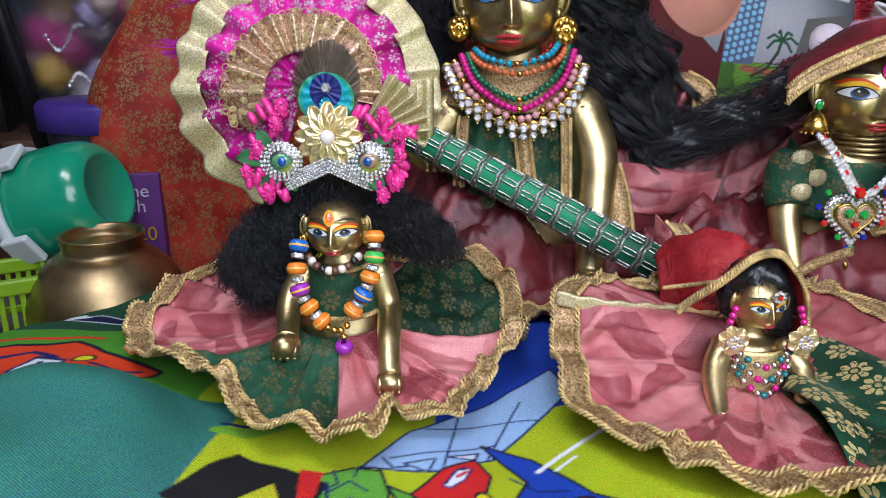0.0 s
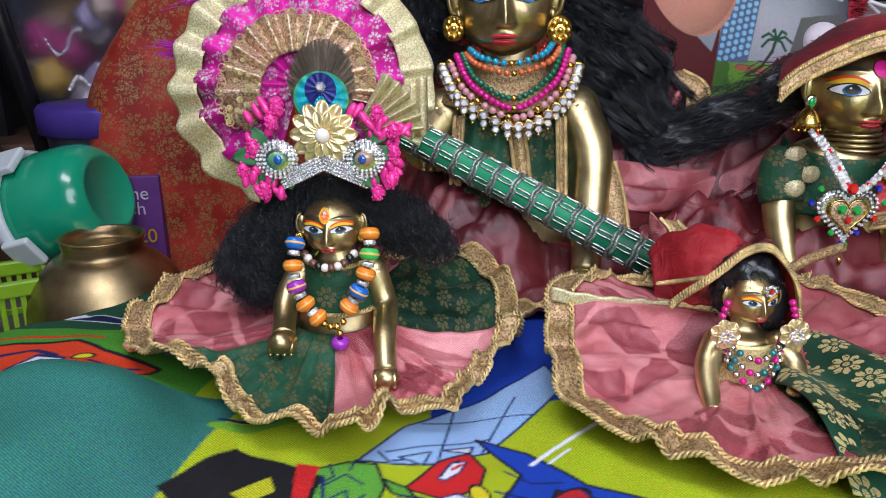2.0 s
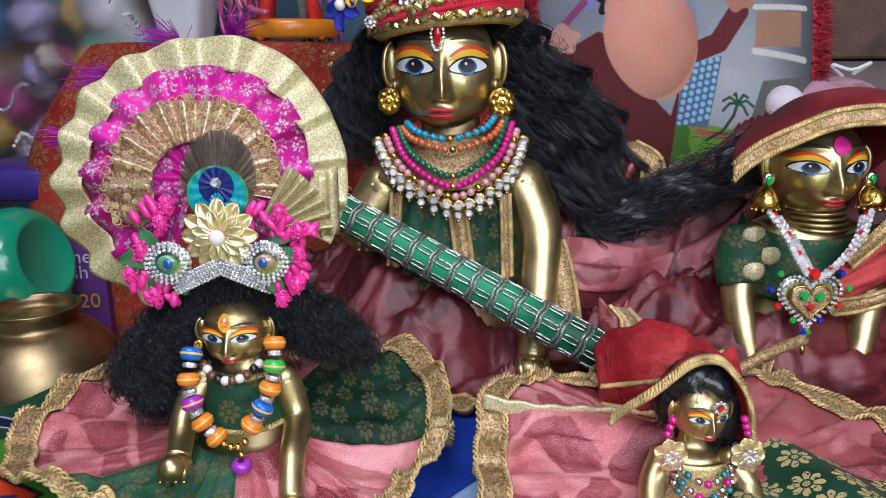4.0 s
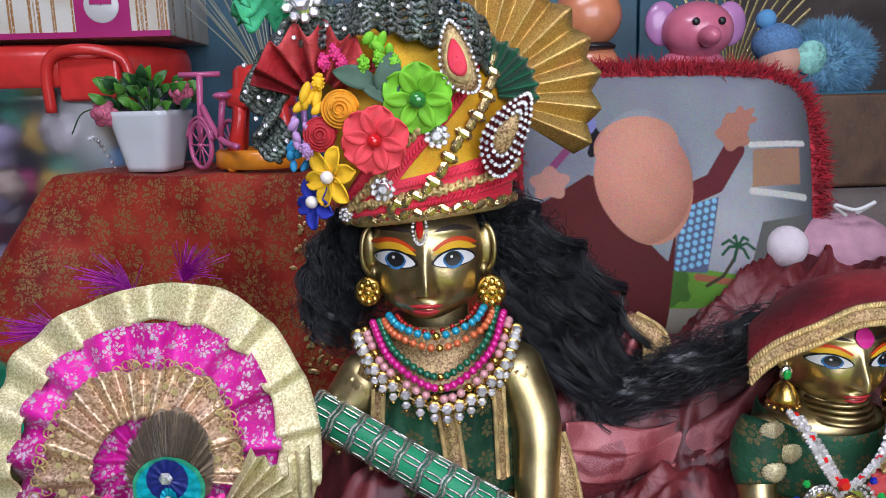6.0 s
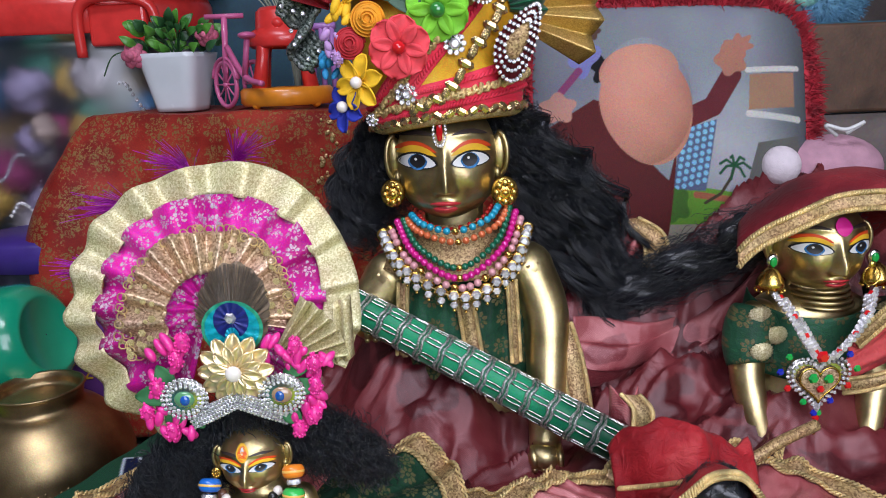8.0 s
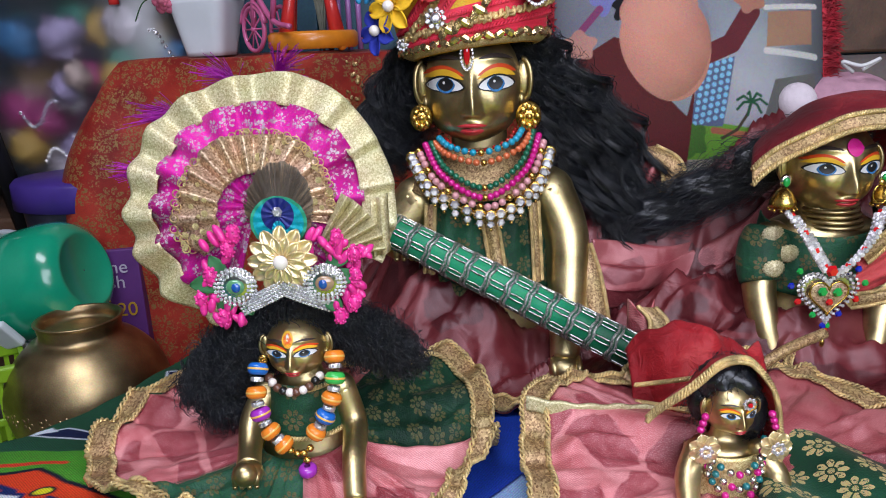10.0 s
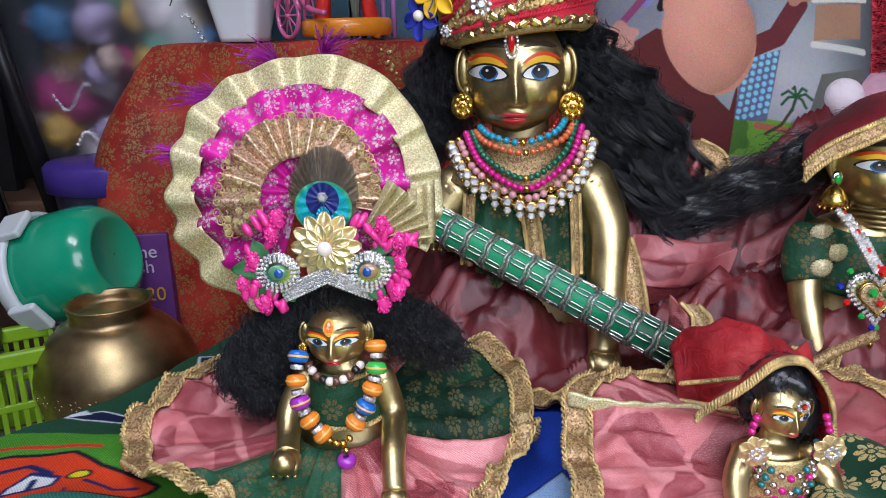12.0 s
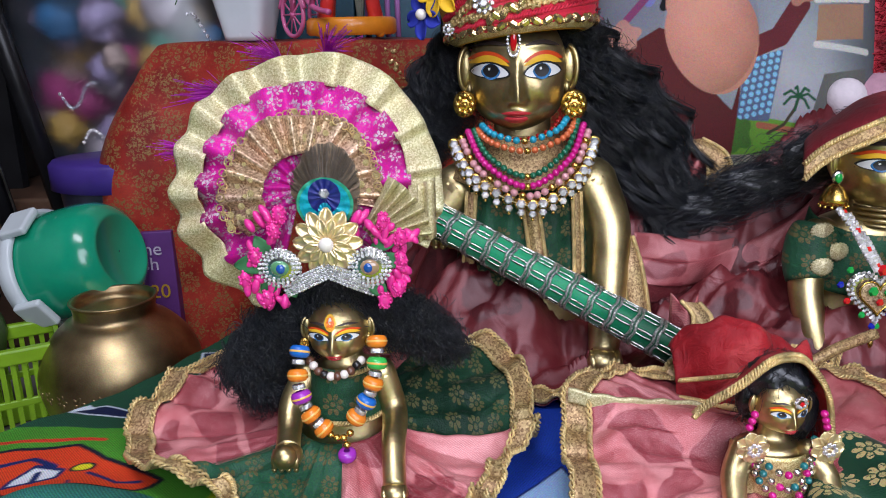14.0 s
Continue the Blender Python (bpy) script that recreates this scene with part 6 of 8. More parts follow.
sider = [(-0.0430, 0.468, 0.105), (-0.0430, 0.463, 0.093), (-0.0455, 0.460, 0.081), (-0.0500, 0.458, 0.070), (-0.0565, 0.457, 0.060)]
for way_pts, tones in ((sidel, ("blue", "orange", "purple", "orange", "orange")), (sider, ("orange", "green", "orange", "blue", "orange"))):
    pts = curve_points(way_pts, 9)
    for i, p in enumerate(pts):
        d = (pts[min(8, i + 1)] - pts[max(0, i - 1)]).to_track_quat("Z", "Y").to_matrix().to_4x4()
        if i % 2 == 0:
            m = Matrix.Translation(p) @ d @ Matrix.Diagonal((0.0062, 0.0062, 0.0062, 1))
            bead = piece("disc_bead", DISC[tones[i // 2]], garland, m)
            piece("bead_stripe", WHITE_LINE, garland, m)
        else:
            piece("rondelle", RONDEL, garland, Matrix.Translation(p) @ d @ Matrix.Diagonal((0.0046, 0.0046, 0.0055, 1)))
for p in ((-0.0725, 0.455, 0.0495), (-0.0685, 0.4545, 0.0475), (-0.0645, 0.4545, 0.0475), (-0.0605, 0.455, 0.0505), (-0.0625, 0.453, 0.0435)):
    piece("bead", gold_bead, garland, spot(p, 0.0024))
piece("disc_bead", DISC["purple"], garland, spot((-0.0625, 0.4515, 0.0375), 0.0056, Matrix.Rotation(radians(12), 4, "X")))
BROWN_BEAD, BLACK_BEAD = shared(BEAD, "bead", plastic("brown_bead", (0.12, 0.05, 0.03))), shared(BEAD, "bead", plastic("black_bead", (0.01, 0.01, 0.01)))
strand("choker of black, white and brown beads", [(-0.086, 0.474, 0.090), (-0.079, 0.468, 0.085), (-0.070, 0.466, 0.083), (-0.061, 0.468, 0.085), (-0.054, 0.474, 0.090)], [BROWN_BEAD, pearl_bead, BROWN_BEAD, BLACK_BEAD, pearl_bead], 10, 0.0029)
tagged(part("brass_ball", Geo().ball((-0.098, 0.440, 0.043), 0.0075, 20, 14), BRASS), "small round brass ball held by the small statue", "ball")
for s in (-1, 1):
    earring((-0.070 + s * 0.0205, 0.482, 0.099), 0.0030, "tiny round gold ear stud")


# ---- veil and jewels of the goddess statue ----
veil = thing("veil", "dark maroon crepe veil with a wide gold trim", "veil", (0.36, 0.69, 0.13))
def veil_at(u, v):
    x = 0.272 + 0.198 * u
    z = 0.176 + 0.047 * math.sin(math.pi * min(1.0, 0.96 * u + 0.01)) ** 0.75
    x += (0.376 - x) * (0.55 * v) * (1 - 0.4 * u)
    y = 0.616 + 0.022 * abs(u - 0.52) + 0.125 * v + 0.0025 * math.sin(22 * u + 4 * v)
    return (x, y, z + 0.019 * math.sin(math.pi * min(1.0, v * 1.05)) ** 0.7 - 0.04 * v * v)
part("veil_cloth", Geo().grid(veil_at, 80, 30), MAROON_NET, veil, solid=0.0008)
part("veil_trim", Geo().grid(lambda u, v: Vector(veil_at(u, 0.0)) + Vector((0, -0.002 - 0.002 * v, 0.002 - 0.012 * v)), 80, 5), GOLD_TRIM, veil, "tan and gold woven trim", solid=0.001)
for k in (0.0, 1.0):
    part("braid", twist([Vector(veil_at(i / 400, 0.0)) + Vector((0, -0.003 - 0.002 * k, 0.002 - 0.012 * k)) for i in range(401)], 0.0015, 55), GOLD_THREAD, veil, "twisted gold braid")
blouse = thing("blouse", "dark green blouse with gold leaf dots", "clothing", (0.358, 0.66, 0.1))
part("blouse_cloth", Geo().grid(lambda u, v: (0.356 + (0.050 + 0.010 * v) * math.sin((u - 0.5) * 3.5), 0.680 - (0.036 + 0.006 * v) * math.cos((u - 0.5) * 3.5), 0.132 - 0.052 * v - 0.014 * math.cos((u - 0.5) * 3.5)), 60, 18), GREEN_UPRIGHT, blouse, solid=0.001)
for s in (-1, 1):
    part("sleeve", Geo().tube(curve_points([(0.356 + s * 0.046, 0.672, 0.118), (0.356 + s * 0.056, 0.664, 0.095), (0.356 + s * 0.057, 0.656, 0.078)], 12), [0.019, 0.021, 0.0215, 0.022, 0.0215, 0.021, 0.0205, 0.02, 0.0195, 0.019, 0.0185, 0.018], 18), GREEN_UPRIGHT, blouse, "green brocade sleeve")
    for dx, dz, y in ((0.052, 0.121, 0.6505), (0.040, 0.105, 0.6465), (0.054, 0.094, 0.6400)):
        patch = Geo().grid(lambda u, v: (0.356 + s * dx + 0.0092 * v * math.cos(2 * math.pi * u) * (1 + 0.06 * math.sin(36 * math.pi * u)), y - 0.0022 * (1 - v * v) + 0.25 * abs(0.0092 * v * math.cos(2 * math.pi * u)), dz + 0.0076 * v * math.sin(2 * math.pi * u) * (1 + 0.06 * math.sin(36 * math.pi * u))), 54, 5, cu=True)
        part("gold_dot", patch, GOLD_TISSUE, blouse, "gold leaf-shaped patch", solid=0.0008)
sari = thing("sash", "red sash with a gold trim across the goddess statue", "sash", (0.40, 0.64, 0.08))
part("sash_cloth", Geo().grid(lambda u, v: (0.362 + 0.08 * u, 0.624 - 0.008 * math.sin(2.2 * u) + 0.02 * u + 0.003 * math.sin(16 * v + 3 * u), 0.072 + 0.03 * u + v * (0.034 + 0.05 * u)), 30, 20), RED_NET, sari, solid=0.0008)
ribbon(sari, [(0.360, 0.622, 0.070), (0.38, 0.613, 0.077), (0.402, 0.614, 0.086), (0.440, 0.630, 0.102)], 0.012, (0.2, 0, 1))
ribbon(sari, [(0.364, 0.620, 0.106), (0.386, 0.615, 0.132), (0.412, 0.620, 0.160), (0.43, 0.63, 0.18)], 0.010, (0.7, 0, -0.7))
for s in (-1, 1):
    for k in range(3):
        off = (k - 1) * 0.0048
        wide = 1.0 if s < 0 else 0.78
        path = [(0.350 + s * wide * (0.040 + off * 0.9), 0.632, 0.141 + off * 0.5), (0.347 + s * wide * (0.030 + off * 0.9), 0.618, 0.127 + off * 0.5), (0.342 + s * wide * (0.018 + off * 0.9), 0.611, 0.112 + off * 0.5), (0.336 + s * (0.005 + off * 0.7), 0.608, 0.100 + off * 0.3)]
        strand("crystal and red stone necklace strand", path, stone_mesh, 15, 0.0030, "stone", every=(4, gem_mesh[0]) if k == 1 else None, wire=True)
    e = thing("earring", "gold jhumka earring with a green stone", "earring", (0.350 + s * 0.040, 0.650, 0.155), group="jhumka earrings")
    c = Vector((0.350 + s * 0.0405, 0.648, 0.166))
    part("hook", Geo().ball(c, (0.0050, 0.002, 0.0062), 16, 10), SILVER, e)
    part("green_stone", Geo().ball(c + Vector((0, -0.002, 0)), (0.0030, 0.0014, 0.0040), 12, 8), GREEN_GEM, e)
    part("bell", Geo().lathe([(0.002, 0.009), (0.006, 0.006), (0.0105, -0.002), (0.0112, -0.007), (0.009, -0.008)], c + Vector((s * 0.002, -0.002, -0.013)), 20), GOLD, e)
    for i in range(12):
        t = i * math.pi / 6
        piece("bead", gold_bead, e, spot(c + Vector((s * 0.002 + 0.0105 * math.cos(t), -0.002 + 0.0105 * math.sin(t), -0.022)), 0.0015))
pend = thing("pendant", "heart-shaped gold pendant with red, blue and green stones", "pendant", (0.333, 0.616, 0.055))
PC = Vector((0.333, 0.613, 0.078))
def heart(t, k):
    x, z = 16 * math.sin(t) ** 3, 13 * math.cos(t) - 5 * math.cos(2 * t) - 2 * math.cos(3 * t) - math.cos(4 * t)
    return PC + Vector((x * k / 17, 0, z * k / 17 + 0.1 * k))
part("plate", Geo().grid(lambda u, v: heart(2 * math.pi * u, 0.0255 * (0.02 + 0.98 * v)) + Vector((0, -0.002 * (1 - v), 0)), 60, 6, cu=True), SILVER, pend, "crystal-set silver plate", solid=0.0014)
part("heart_plate", Geo().grid(lambda u, v: heart(2 * math.pi * u, 0.0165 * (0.02 + 0.98 * v)) + Vector((0, -0.0036 - 0.001 * (1 - v), 0)), 60, 6, cu=True), GOLD_LACE, pend, "gold filigree heart", solid=0.001)
for k, n in ((0.0255, 46), (0.0215, 40)):
    for i in range(n):
        piece("stone", stone_mesh, pend, spot(heart(2 * math.pi * i / n, k) + Vector((0, -0.0026, 0)), 0.0016))
part("heart_rim", Geo().tube([heart(2 * math.pi * i / 60, 0.0165) + Vector((0, -0.0042, 0)) for i in range(60)], 0.0009, 5, closed=True), GOLD, pend)
for i in range(11):
    t = math.pi * (1.0 + (i - 5) * 0.125)
    piece("gem", gem_mesh[(i + 1) % 3], pend, spot(heart(t, 0.0315) + Vector((0, -0.002, 0)), 0.0031))
for (dx, dz, m, r) in ((0, 0.023, 0, 0.0052), (-0.006, 0.006, 2, 0.0042), (0.006, 0.005, 2, 0.0042), (0, -0.003, 0, 0.0032)):
    piece("gem", gem_mesh[m], pend, spot(PC + Vector((dx, -0.0065, dz)), r))
part("tassel", Geo().ball(PC + Vector((0, 0, -0.040)), (0.0022, 0.0022, 0.004), 10, 8), GOLD, pend)
nose = thing("nose_ring", "gold nose ring with a small flower", "nose ring", (0.372, 0.624, 0.160))
part("hoop", Geo().tube([(0.375 + 0.0065 * math.cos(t), 0.6235, 0.158 + 0.0075 * math.sin(t)) for t in [i * 2 * math.pi / 24 for i in range(24)]], 0.0006, 5, closed=True), GOLD, nose)
part("nose_flower", Geo().ball((0.374, 0.622, 0.167), (0.003, 0.0015, 0.003), 10, 8), GOLD, nose)
choker = Geo()
for i in range(5):
    choker.tube([(0.362 + (0.021 + 0.0012 * i) * math.sin(t), 0.676 - (0.021 + 0.002 * i) * math.cos(t), 0.141 - 0.0042 * i) for t in np.linspace(-1.6, 1.6, 30)], 0.0018, 6)
tagged(part("brass_choker", choker, BRASS), "ringed brass choker cast round the neck", "choker")

# ---- veil, net wrap and jewels of the small goddess ----
gv = thing("veil", "red net veil with a gold edge on the small goddess", "veil", (0.21, 0.48, 0.03))
HOOD = [(0.146, 0.0600), (0.160, 0.0720), (0.176, 0.0860), (0.190, 0.0965), (0.1995, 0.1000), (0.2095, 0.0940), (0.220, 0.0800), (0.2265, 0.0620), (0.2290, 0.0420), (0.2270, 0.0300)]
HOODK = [(i, *p) for i, p in enumerate(HOOD)]
def hood(u, v):
    x, z = spline(HOODK, u * 9)
    x += (0.202 - x) * 0.25 * v
    return (x, 0.446 + 0.032 * v + 0.35 * abs(x - 0.2) * 0.3 + 0.0015 * math.sin(25 * u), z - 0.010 * v * v + 0.001 * math.sin(40 * u + 4 * v) * v)
part("veil_cloth", Geo().grid(hood, 60, 14), RED_NET, gv, solid=0.0006)
part("braid", twist([hood(i / 300, 0) for i in range(301)], 0.0011, 50), GOLD_THREAD, gv, "twisted gold braid")
part("braid", twist([Vector(hood(i / 300, 0.06)) + Vector((0, 0, 0.002)) for i in range(301)], 0.0013, 40), GOLD_THREAD, gv, "twisted gold braid")
wrap = Geo().grid(lambda u, v: (0.156 + 0.098 * u, 0.522 + 0.030 * v - 0.012 * math.sin(math.pi * u) + 0.003 * math.sin(20 * u), 0.036 + (0.030 + 0.024 * math.sin(math.pi * min(1, u * 1.15) ** 0.8)) * math.sin(1.9 * v) + 0.0012 * math.sin(28 * u + 6 * v) + 0.003 * noise.noise(Vector((u * 5, v * 9, 0.4)))), 60, 26)
part("net_wrap", wrap, RED_NET, gv, "puffed red net wrap", solid=0.0006)
part("braid", twist([(0.156 + 0.075 * i / 200, 0.520 - 0.012 * math.sin(math.pi * i / 200), 0.052 + 0.010 * math.sin(math.pi * i / 260)) for i in range(201)], 0.0012, 26), GOLD_THREAD, gv, "twisted gold braid")
part("braid", twist([(0.156 + 0.05 * i / 200, 0.518 - 0.010 * i / 200, 0.040 - 0.006 * i / 200) for i in range(201)], 0.0016, 18), GOLD_THREAD, gv, "twisted gold braid")
fold_band = thing("gold_band", "folded pale gold tissue waistband of the pink dress", "waistband", (0.12, 0.5, 0.03))
part("band_cloth", Geo().grid(lambda u, v: (0.078 + 0.092 * u, 0.500 - 0.004 * math.sin(5 * u), 0.047 + 0.010 * v - 0.014 * u + 0.0006 * math.sin(30 * u)), 50, 6), GOLD_TISSUE, fold_band, solid=0.0025)
bl = thing("blouse", "gold tissue blouse of the small goddess", "clothing", (0.207, 0.46, 0.02))
part("blouse_cloth", Geo().grid(lambda u, v: (0.199 + (0.0235 + 0.004 * v) * math.sin((u - 0.5) * 3.6), 0.466 - (0.0205 + 0.004 * v) * math.cos((u - 0.5) * 3.6), 0.036 - 0.034 * v), 36, 14), GOLD_RIBBON, bl, solid=0.0008)
for row, (z0, zm, n) in enumerate(((0.045, 0.030, 13), (0.042, 0.021, 15), (0.038, 0.012, 17))):
    strand("necklace of magenta, teal and silver beads", arc(0.179, z0, 0.199, zm, 0.219, z0, 0.452, 0.437 - 0.001 * row), [bead_mesh["teal"], silver_bead, bead_mesh["magenta"], silver_bead], n, 0.0024)
for s in (-1, 1):
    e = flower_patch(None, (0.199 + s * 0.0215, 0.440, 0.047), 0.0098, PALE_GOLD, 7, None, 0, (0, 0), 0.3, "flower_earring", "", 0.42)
    tagged(e, "pale gold flower earring with crystals", "earring", group="flower earrings")
    for i in range(7):
        t = i * math.pi * 2 / 7
        piece("stone", stone_mesh, e, spot((0.199 + s * 0.0215 + 0.0032 * math.cos(t), 0.4355, 0.047 + 0.0032 * math.sin(t)), 0.0017))
    for k in range(3):
        piece("bead", bead_mesh["magenta"], e, spot((0.199 + s * (0.0225 - 0.0012 * k), 0.444, 0.0575 + 0.0042 * k), 0.0024))
dot = thing("forehead_jewel", "small crystal flower jewel with a red stone", "jewel", (0.2025, 0.440, 0.072))
piece("gem", gem_mesh[0], dot, spot((0.2035, 0.4390, 0.0745), 0.0016))
for i in range(8):
    t = i * math.pi / 4
    piece("stone", stone_mesh, dot, spot((0.2035 + 0.0029 * math.cos(t), 0.4405, 0.0745 + 0.0029 * math.sin(t)), 0.0014))
over = thing("overskirt", "green brocade overskirt with gold flowers and a gold hem", "overskirt", (0.25, 0.42, 0))
part("overskirt_cloth", Geo().grid(lambda u, v: (0.200 + (0.010 + 0.06 * u) + 0.12 * u * (v + 0.1), 0.434 - 0.10 * v + 0.08 * u * (1 - v) + 0.03 * u, 0.008 + 0.018 * math.sin(math.pi * (0.15 + 0.75 * v)) * (1 - 0.3 * u) + 0.006 * math.sin(11 * u + 3 * v) - 0.010 * v), 60, 50),
     woven("green_gold_brocade", (0.010, 0.055, 0.028), (0.005, 0.03, 0.015), (0.02, 0.09, 0.05), motif=(0.46, 0.37, 0.16), motif_scale=42.0, motif_share=0.06, rough=0.45), over, solid=0.001)
ribbon(over, [(0.250, 0.376, 0.030), (0.256, 0.352, 0.034), (0.272, 0.344, 0.040), (0.288, 0.354, 0.044)], 0.013, (0.6, 0.3, 0.6))


# ---- shelf draped in red brocade ----
SA, SB = Vector((-0.425, 1.205, 0)), Vector((0.16, 1.02, 0))
SD = (SB - SA).normalized()
SN = Vector((SD.y, -SD.x, 0))
shelf = thing("covered_shelf", "low shelf draped in red and gold brocade", "shelf", (-0.13, 1.15, FLOOR_Z))
part("shelf_box", Geo().box((SA + SB) / 2 - SN * 0.13 + Vector((0, 0, 0.02)), ((SB - SA).length - 0.04, 0.24, 0.48), Matrix.Rotation(math.atan2(SD.y, SD.x), 3, "Z")), DARK_WOOD, shelf, smooth=False)


def brocade(u, v):
    """The cover: v runs from the back of the top over the front edge to the floor; u along the shelf, turning the left corner."""
    length = (SB - SA).length
    s = -0.22 + (length + 0.22) * u
    if s < 0:
        ang = smoothstep(0, -0.03, s) * math.pi / 2
        p = SA - SN * max(0.0, -s - 0.015) + SD * (0.012 * math.sin(8 * s) - 0.006)
        out = -SD * math.sin(ang) + SN * math.cos(ang)
    else:
        p, out = SA + SD * s, SN
    if v < 0.3:
        return p - out * 0.2 * (1 - v / 0.3) + Vector((0, 0, 0.277 + 0.002 * math.sin(30 * s)))
    w = (v - 0.3) / 0.7
    flare = 0.05 * math.sin(math.pi * min(1, w * 1.35)) * math.exp(-((s + 0.03) / 0.07) ** 2) + 0.012 * math.sin(26 * s + 0.5) * w + 0.005 * math.sin(61 * s) * w
    corner = (-SD + SN).normalized() * 0.06 * math.sin(math.pi * min(1, w * 0.9)) * math.exp(-((s + 0.01) / 0.05) ** 2)
    return p + out * (0.010 * math.sin(min(1, w * 12) * 1.57) + flare) + corner + Vector((0, 0, 0.277 - 0.010 * (1 - math.cos(min(1, w * 12) * 1.57)) - 0.47 * w))


part("brocade_cover", Geo().grid(brocade, 200, 90), RED_BROCADE, shelf, "red brocade cover with gold motifs", solid=0.0015)
rnd = random.Random(11)
FOIL = sequinned("gold_foil_print", (0.42, 0.24, 0.08), (0.95, 0.72, 0.36), 500.0, 0.35, 0.6)
for k in range(90):
    u, v = 0.70 + rnd.gauss(0, 0.012) + (0.02 if k % 3 == 0 else 0.0), rnd.uniform(0.31, 0.66)
    q = Vector(brocade(u, v)) + SN * 0.0022
    r = rnd.uniform(0.0014, 0.0040)
    part("gold_fleck", Geo().ball(q, (r, 0.0008, r * rnd.uniform(0.7, 1.6)), 7, 5, rot=Matrix.Rotation(rnd.uniform(0, 3), 3, "Y")), FOIL, shelf)


def at_shelf(px, depth):
    """A place on the shelf's top: metres along its front, metres back."""
    return SA + SD * px - SN * depth + Vector((0, 0, 0.2795))


# ---- potted plant ----
WHITE_POT = stuff("white_glazed_pot", (0.72, 0.76, 0.80), 0.25, 0.0, 0.06, 20.0, 300.0, 0.03, coat=0.3)
pc = at_shelf(0.115, 0.05)
plant = thing("potted_plant", "white square pot with leafy green plant and pink rose", "plant", pc)


def square(t, r, k):
    c, s = math.cos(t), math.sin(t)
    return r / (abs(c) ** k + abs(s) ** k) ** (1 / k)


pot = Geo().grid(lambda u, v: pc + Matrix.Rotation(0.55, 3, "Z") @ Vector((square(2 * math.pi * u, 0.028 + 0.016 * v, 6) * math.cos(2 * math.pi * u + math.pi / 4), square(2 * math.pi * u, 0.028 + 0.016 * v, 6) * math.sin(2 * math.pi * u + math.pi / 4), 0.08 * v)), 48, 12, cu=True)
part("pot", pot, WHITE_POT, plant, solid=0.003)
part("soil", Geo().ball(pc + Vector((0, 0, 0.07)), (0.036, 0.036, 0.006), 16, 6), SOIL, plant)
LEAVES = [stuff("plant_leaf", (0.05, 0.20, 0.03), 0.4, 0.0, 0.4, 90.0, 800.0, 0.2), stuff("young_plant_leaf", (0.10, 0.32, 0.04), 0.4, 0.0, 0.35, 90.0, 800.0, 0.2), stuff("dark_plant_leaf", (0.025, 0.10, 0.03), 0.4, 0.0, 0.4, 90.0, 800.0, 0.2)]
rnd = random.Random(21)
for i in range(64):
    t, r = rnd.uniform(0, 6.28), rnd.uniform(0.004, 0.052)
    root = pc + Vector((r * 1.2 * math.cos(t), r * math.sin(t) - 0.008, 0.080 + rnd.uniform(0, 0.045) * (1 - 0.3 * r / 0.05)))
    tip = root + Vector((math.cos(t) * 0.02, math.sin(t) * 0.014 - 0.006, rnd.uniform(0.004, 0.022)))
    leaf(plant, root, tip, rnd.uniform(0.0055, 0.0085), LEAVES[i % 3], bow=0.2)
for i in range(9):
    t = rnd.uniform(0, 6.28)
    part("stem", Geo().tube([pc + Vector((0, 0, 0.07)), pc + Vector((0.02 * math.cos(t), 0.015 * math.sin(t), 0.10)), pc + Vector((0.05 * math.cos(t), 0.03 * math.sin(t), 0.12))], 0.0012, 5), LEAVES[2], plant)
PINK_PETAL = stuff("pink_rose_petal", (0.68, 0.16, 0.26), 0.6, 0.0, 0.35, 120.0, 900.0, 0.2)


def rosebloom(parent, c, r):
    for k in range(3):
        for i in range(6):
            t = i * math.pi / 3 + k * 0.5
            rr = r * (1 - 0.27 * k)
            part("rose_petal", Geo().ball(Vector(c) + Vector((rr * 0.62 * math.cos(t), -r * 0.28 * k, rr * 0.62 * math.sin(t))), (rr * 0.5, rr * 0.22, rr * 0.42), 9, 7, rot=Matrix.Rotation(-t, 3, "Y") @ Matrix.Rotation(0.5, 3, "Z")), PINK_PETAL, parent)
    part("rose_heart", Geo().ball(Vector(c) + Vector((0, -r * 0.7, 0)), r * 0.3, 8, 6), PINK_PETAL, parent)


rosebloom(plant, pc + Vector((-0.052, -0.030, 0.078)), 0.018)
part("twig", Geo().tube(curve_points([pc + Vector((-0.06, -0.02, 0.086)), pc + Vector((-0.085, -0.02, 0.078)), pc + Vector((-0.10, -0.02, 0.052))], 14), 0.001, 5), LEAVES[2], plant)

# ---- pink toy bicycle and red stool ----
PINK_PLASTIC, RED_PLASTIC, ORANGE_PLASTIC = plastic("pink_plastic", (0.62, 0.13, 0.30)), plastic("red_plastic", (0.72, 0.04, 0.035)), plastic("orange_plastic", (0.85, 0.28, 0.02))
LILAC_PLASTIC = plastic("lilac_plastic", (0.42, 0.20, 0.52))
bc = at_shelf(0.198, 0.035)
bike = thing("toy_bicycle", "pink plastic toy bicycle with a flower basket", "toy", bc)


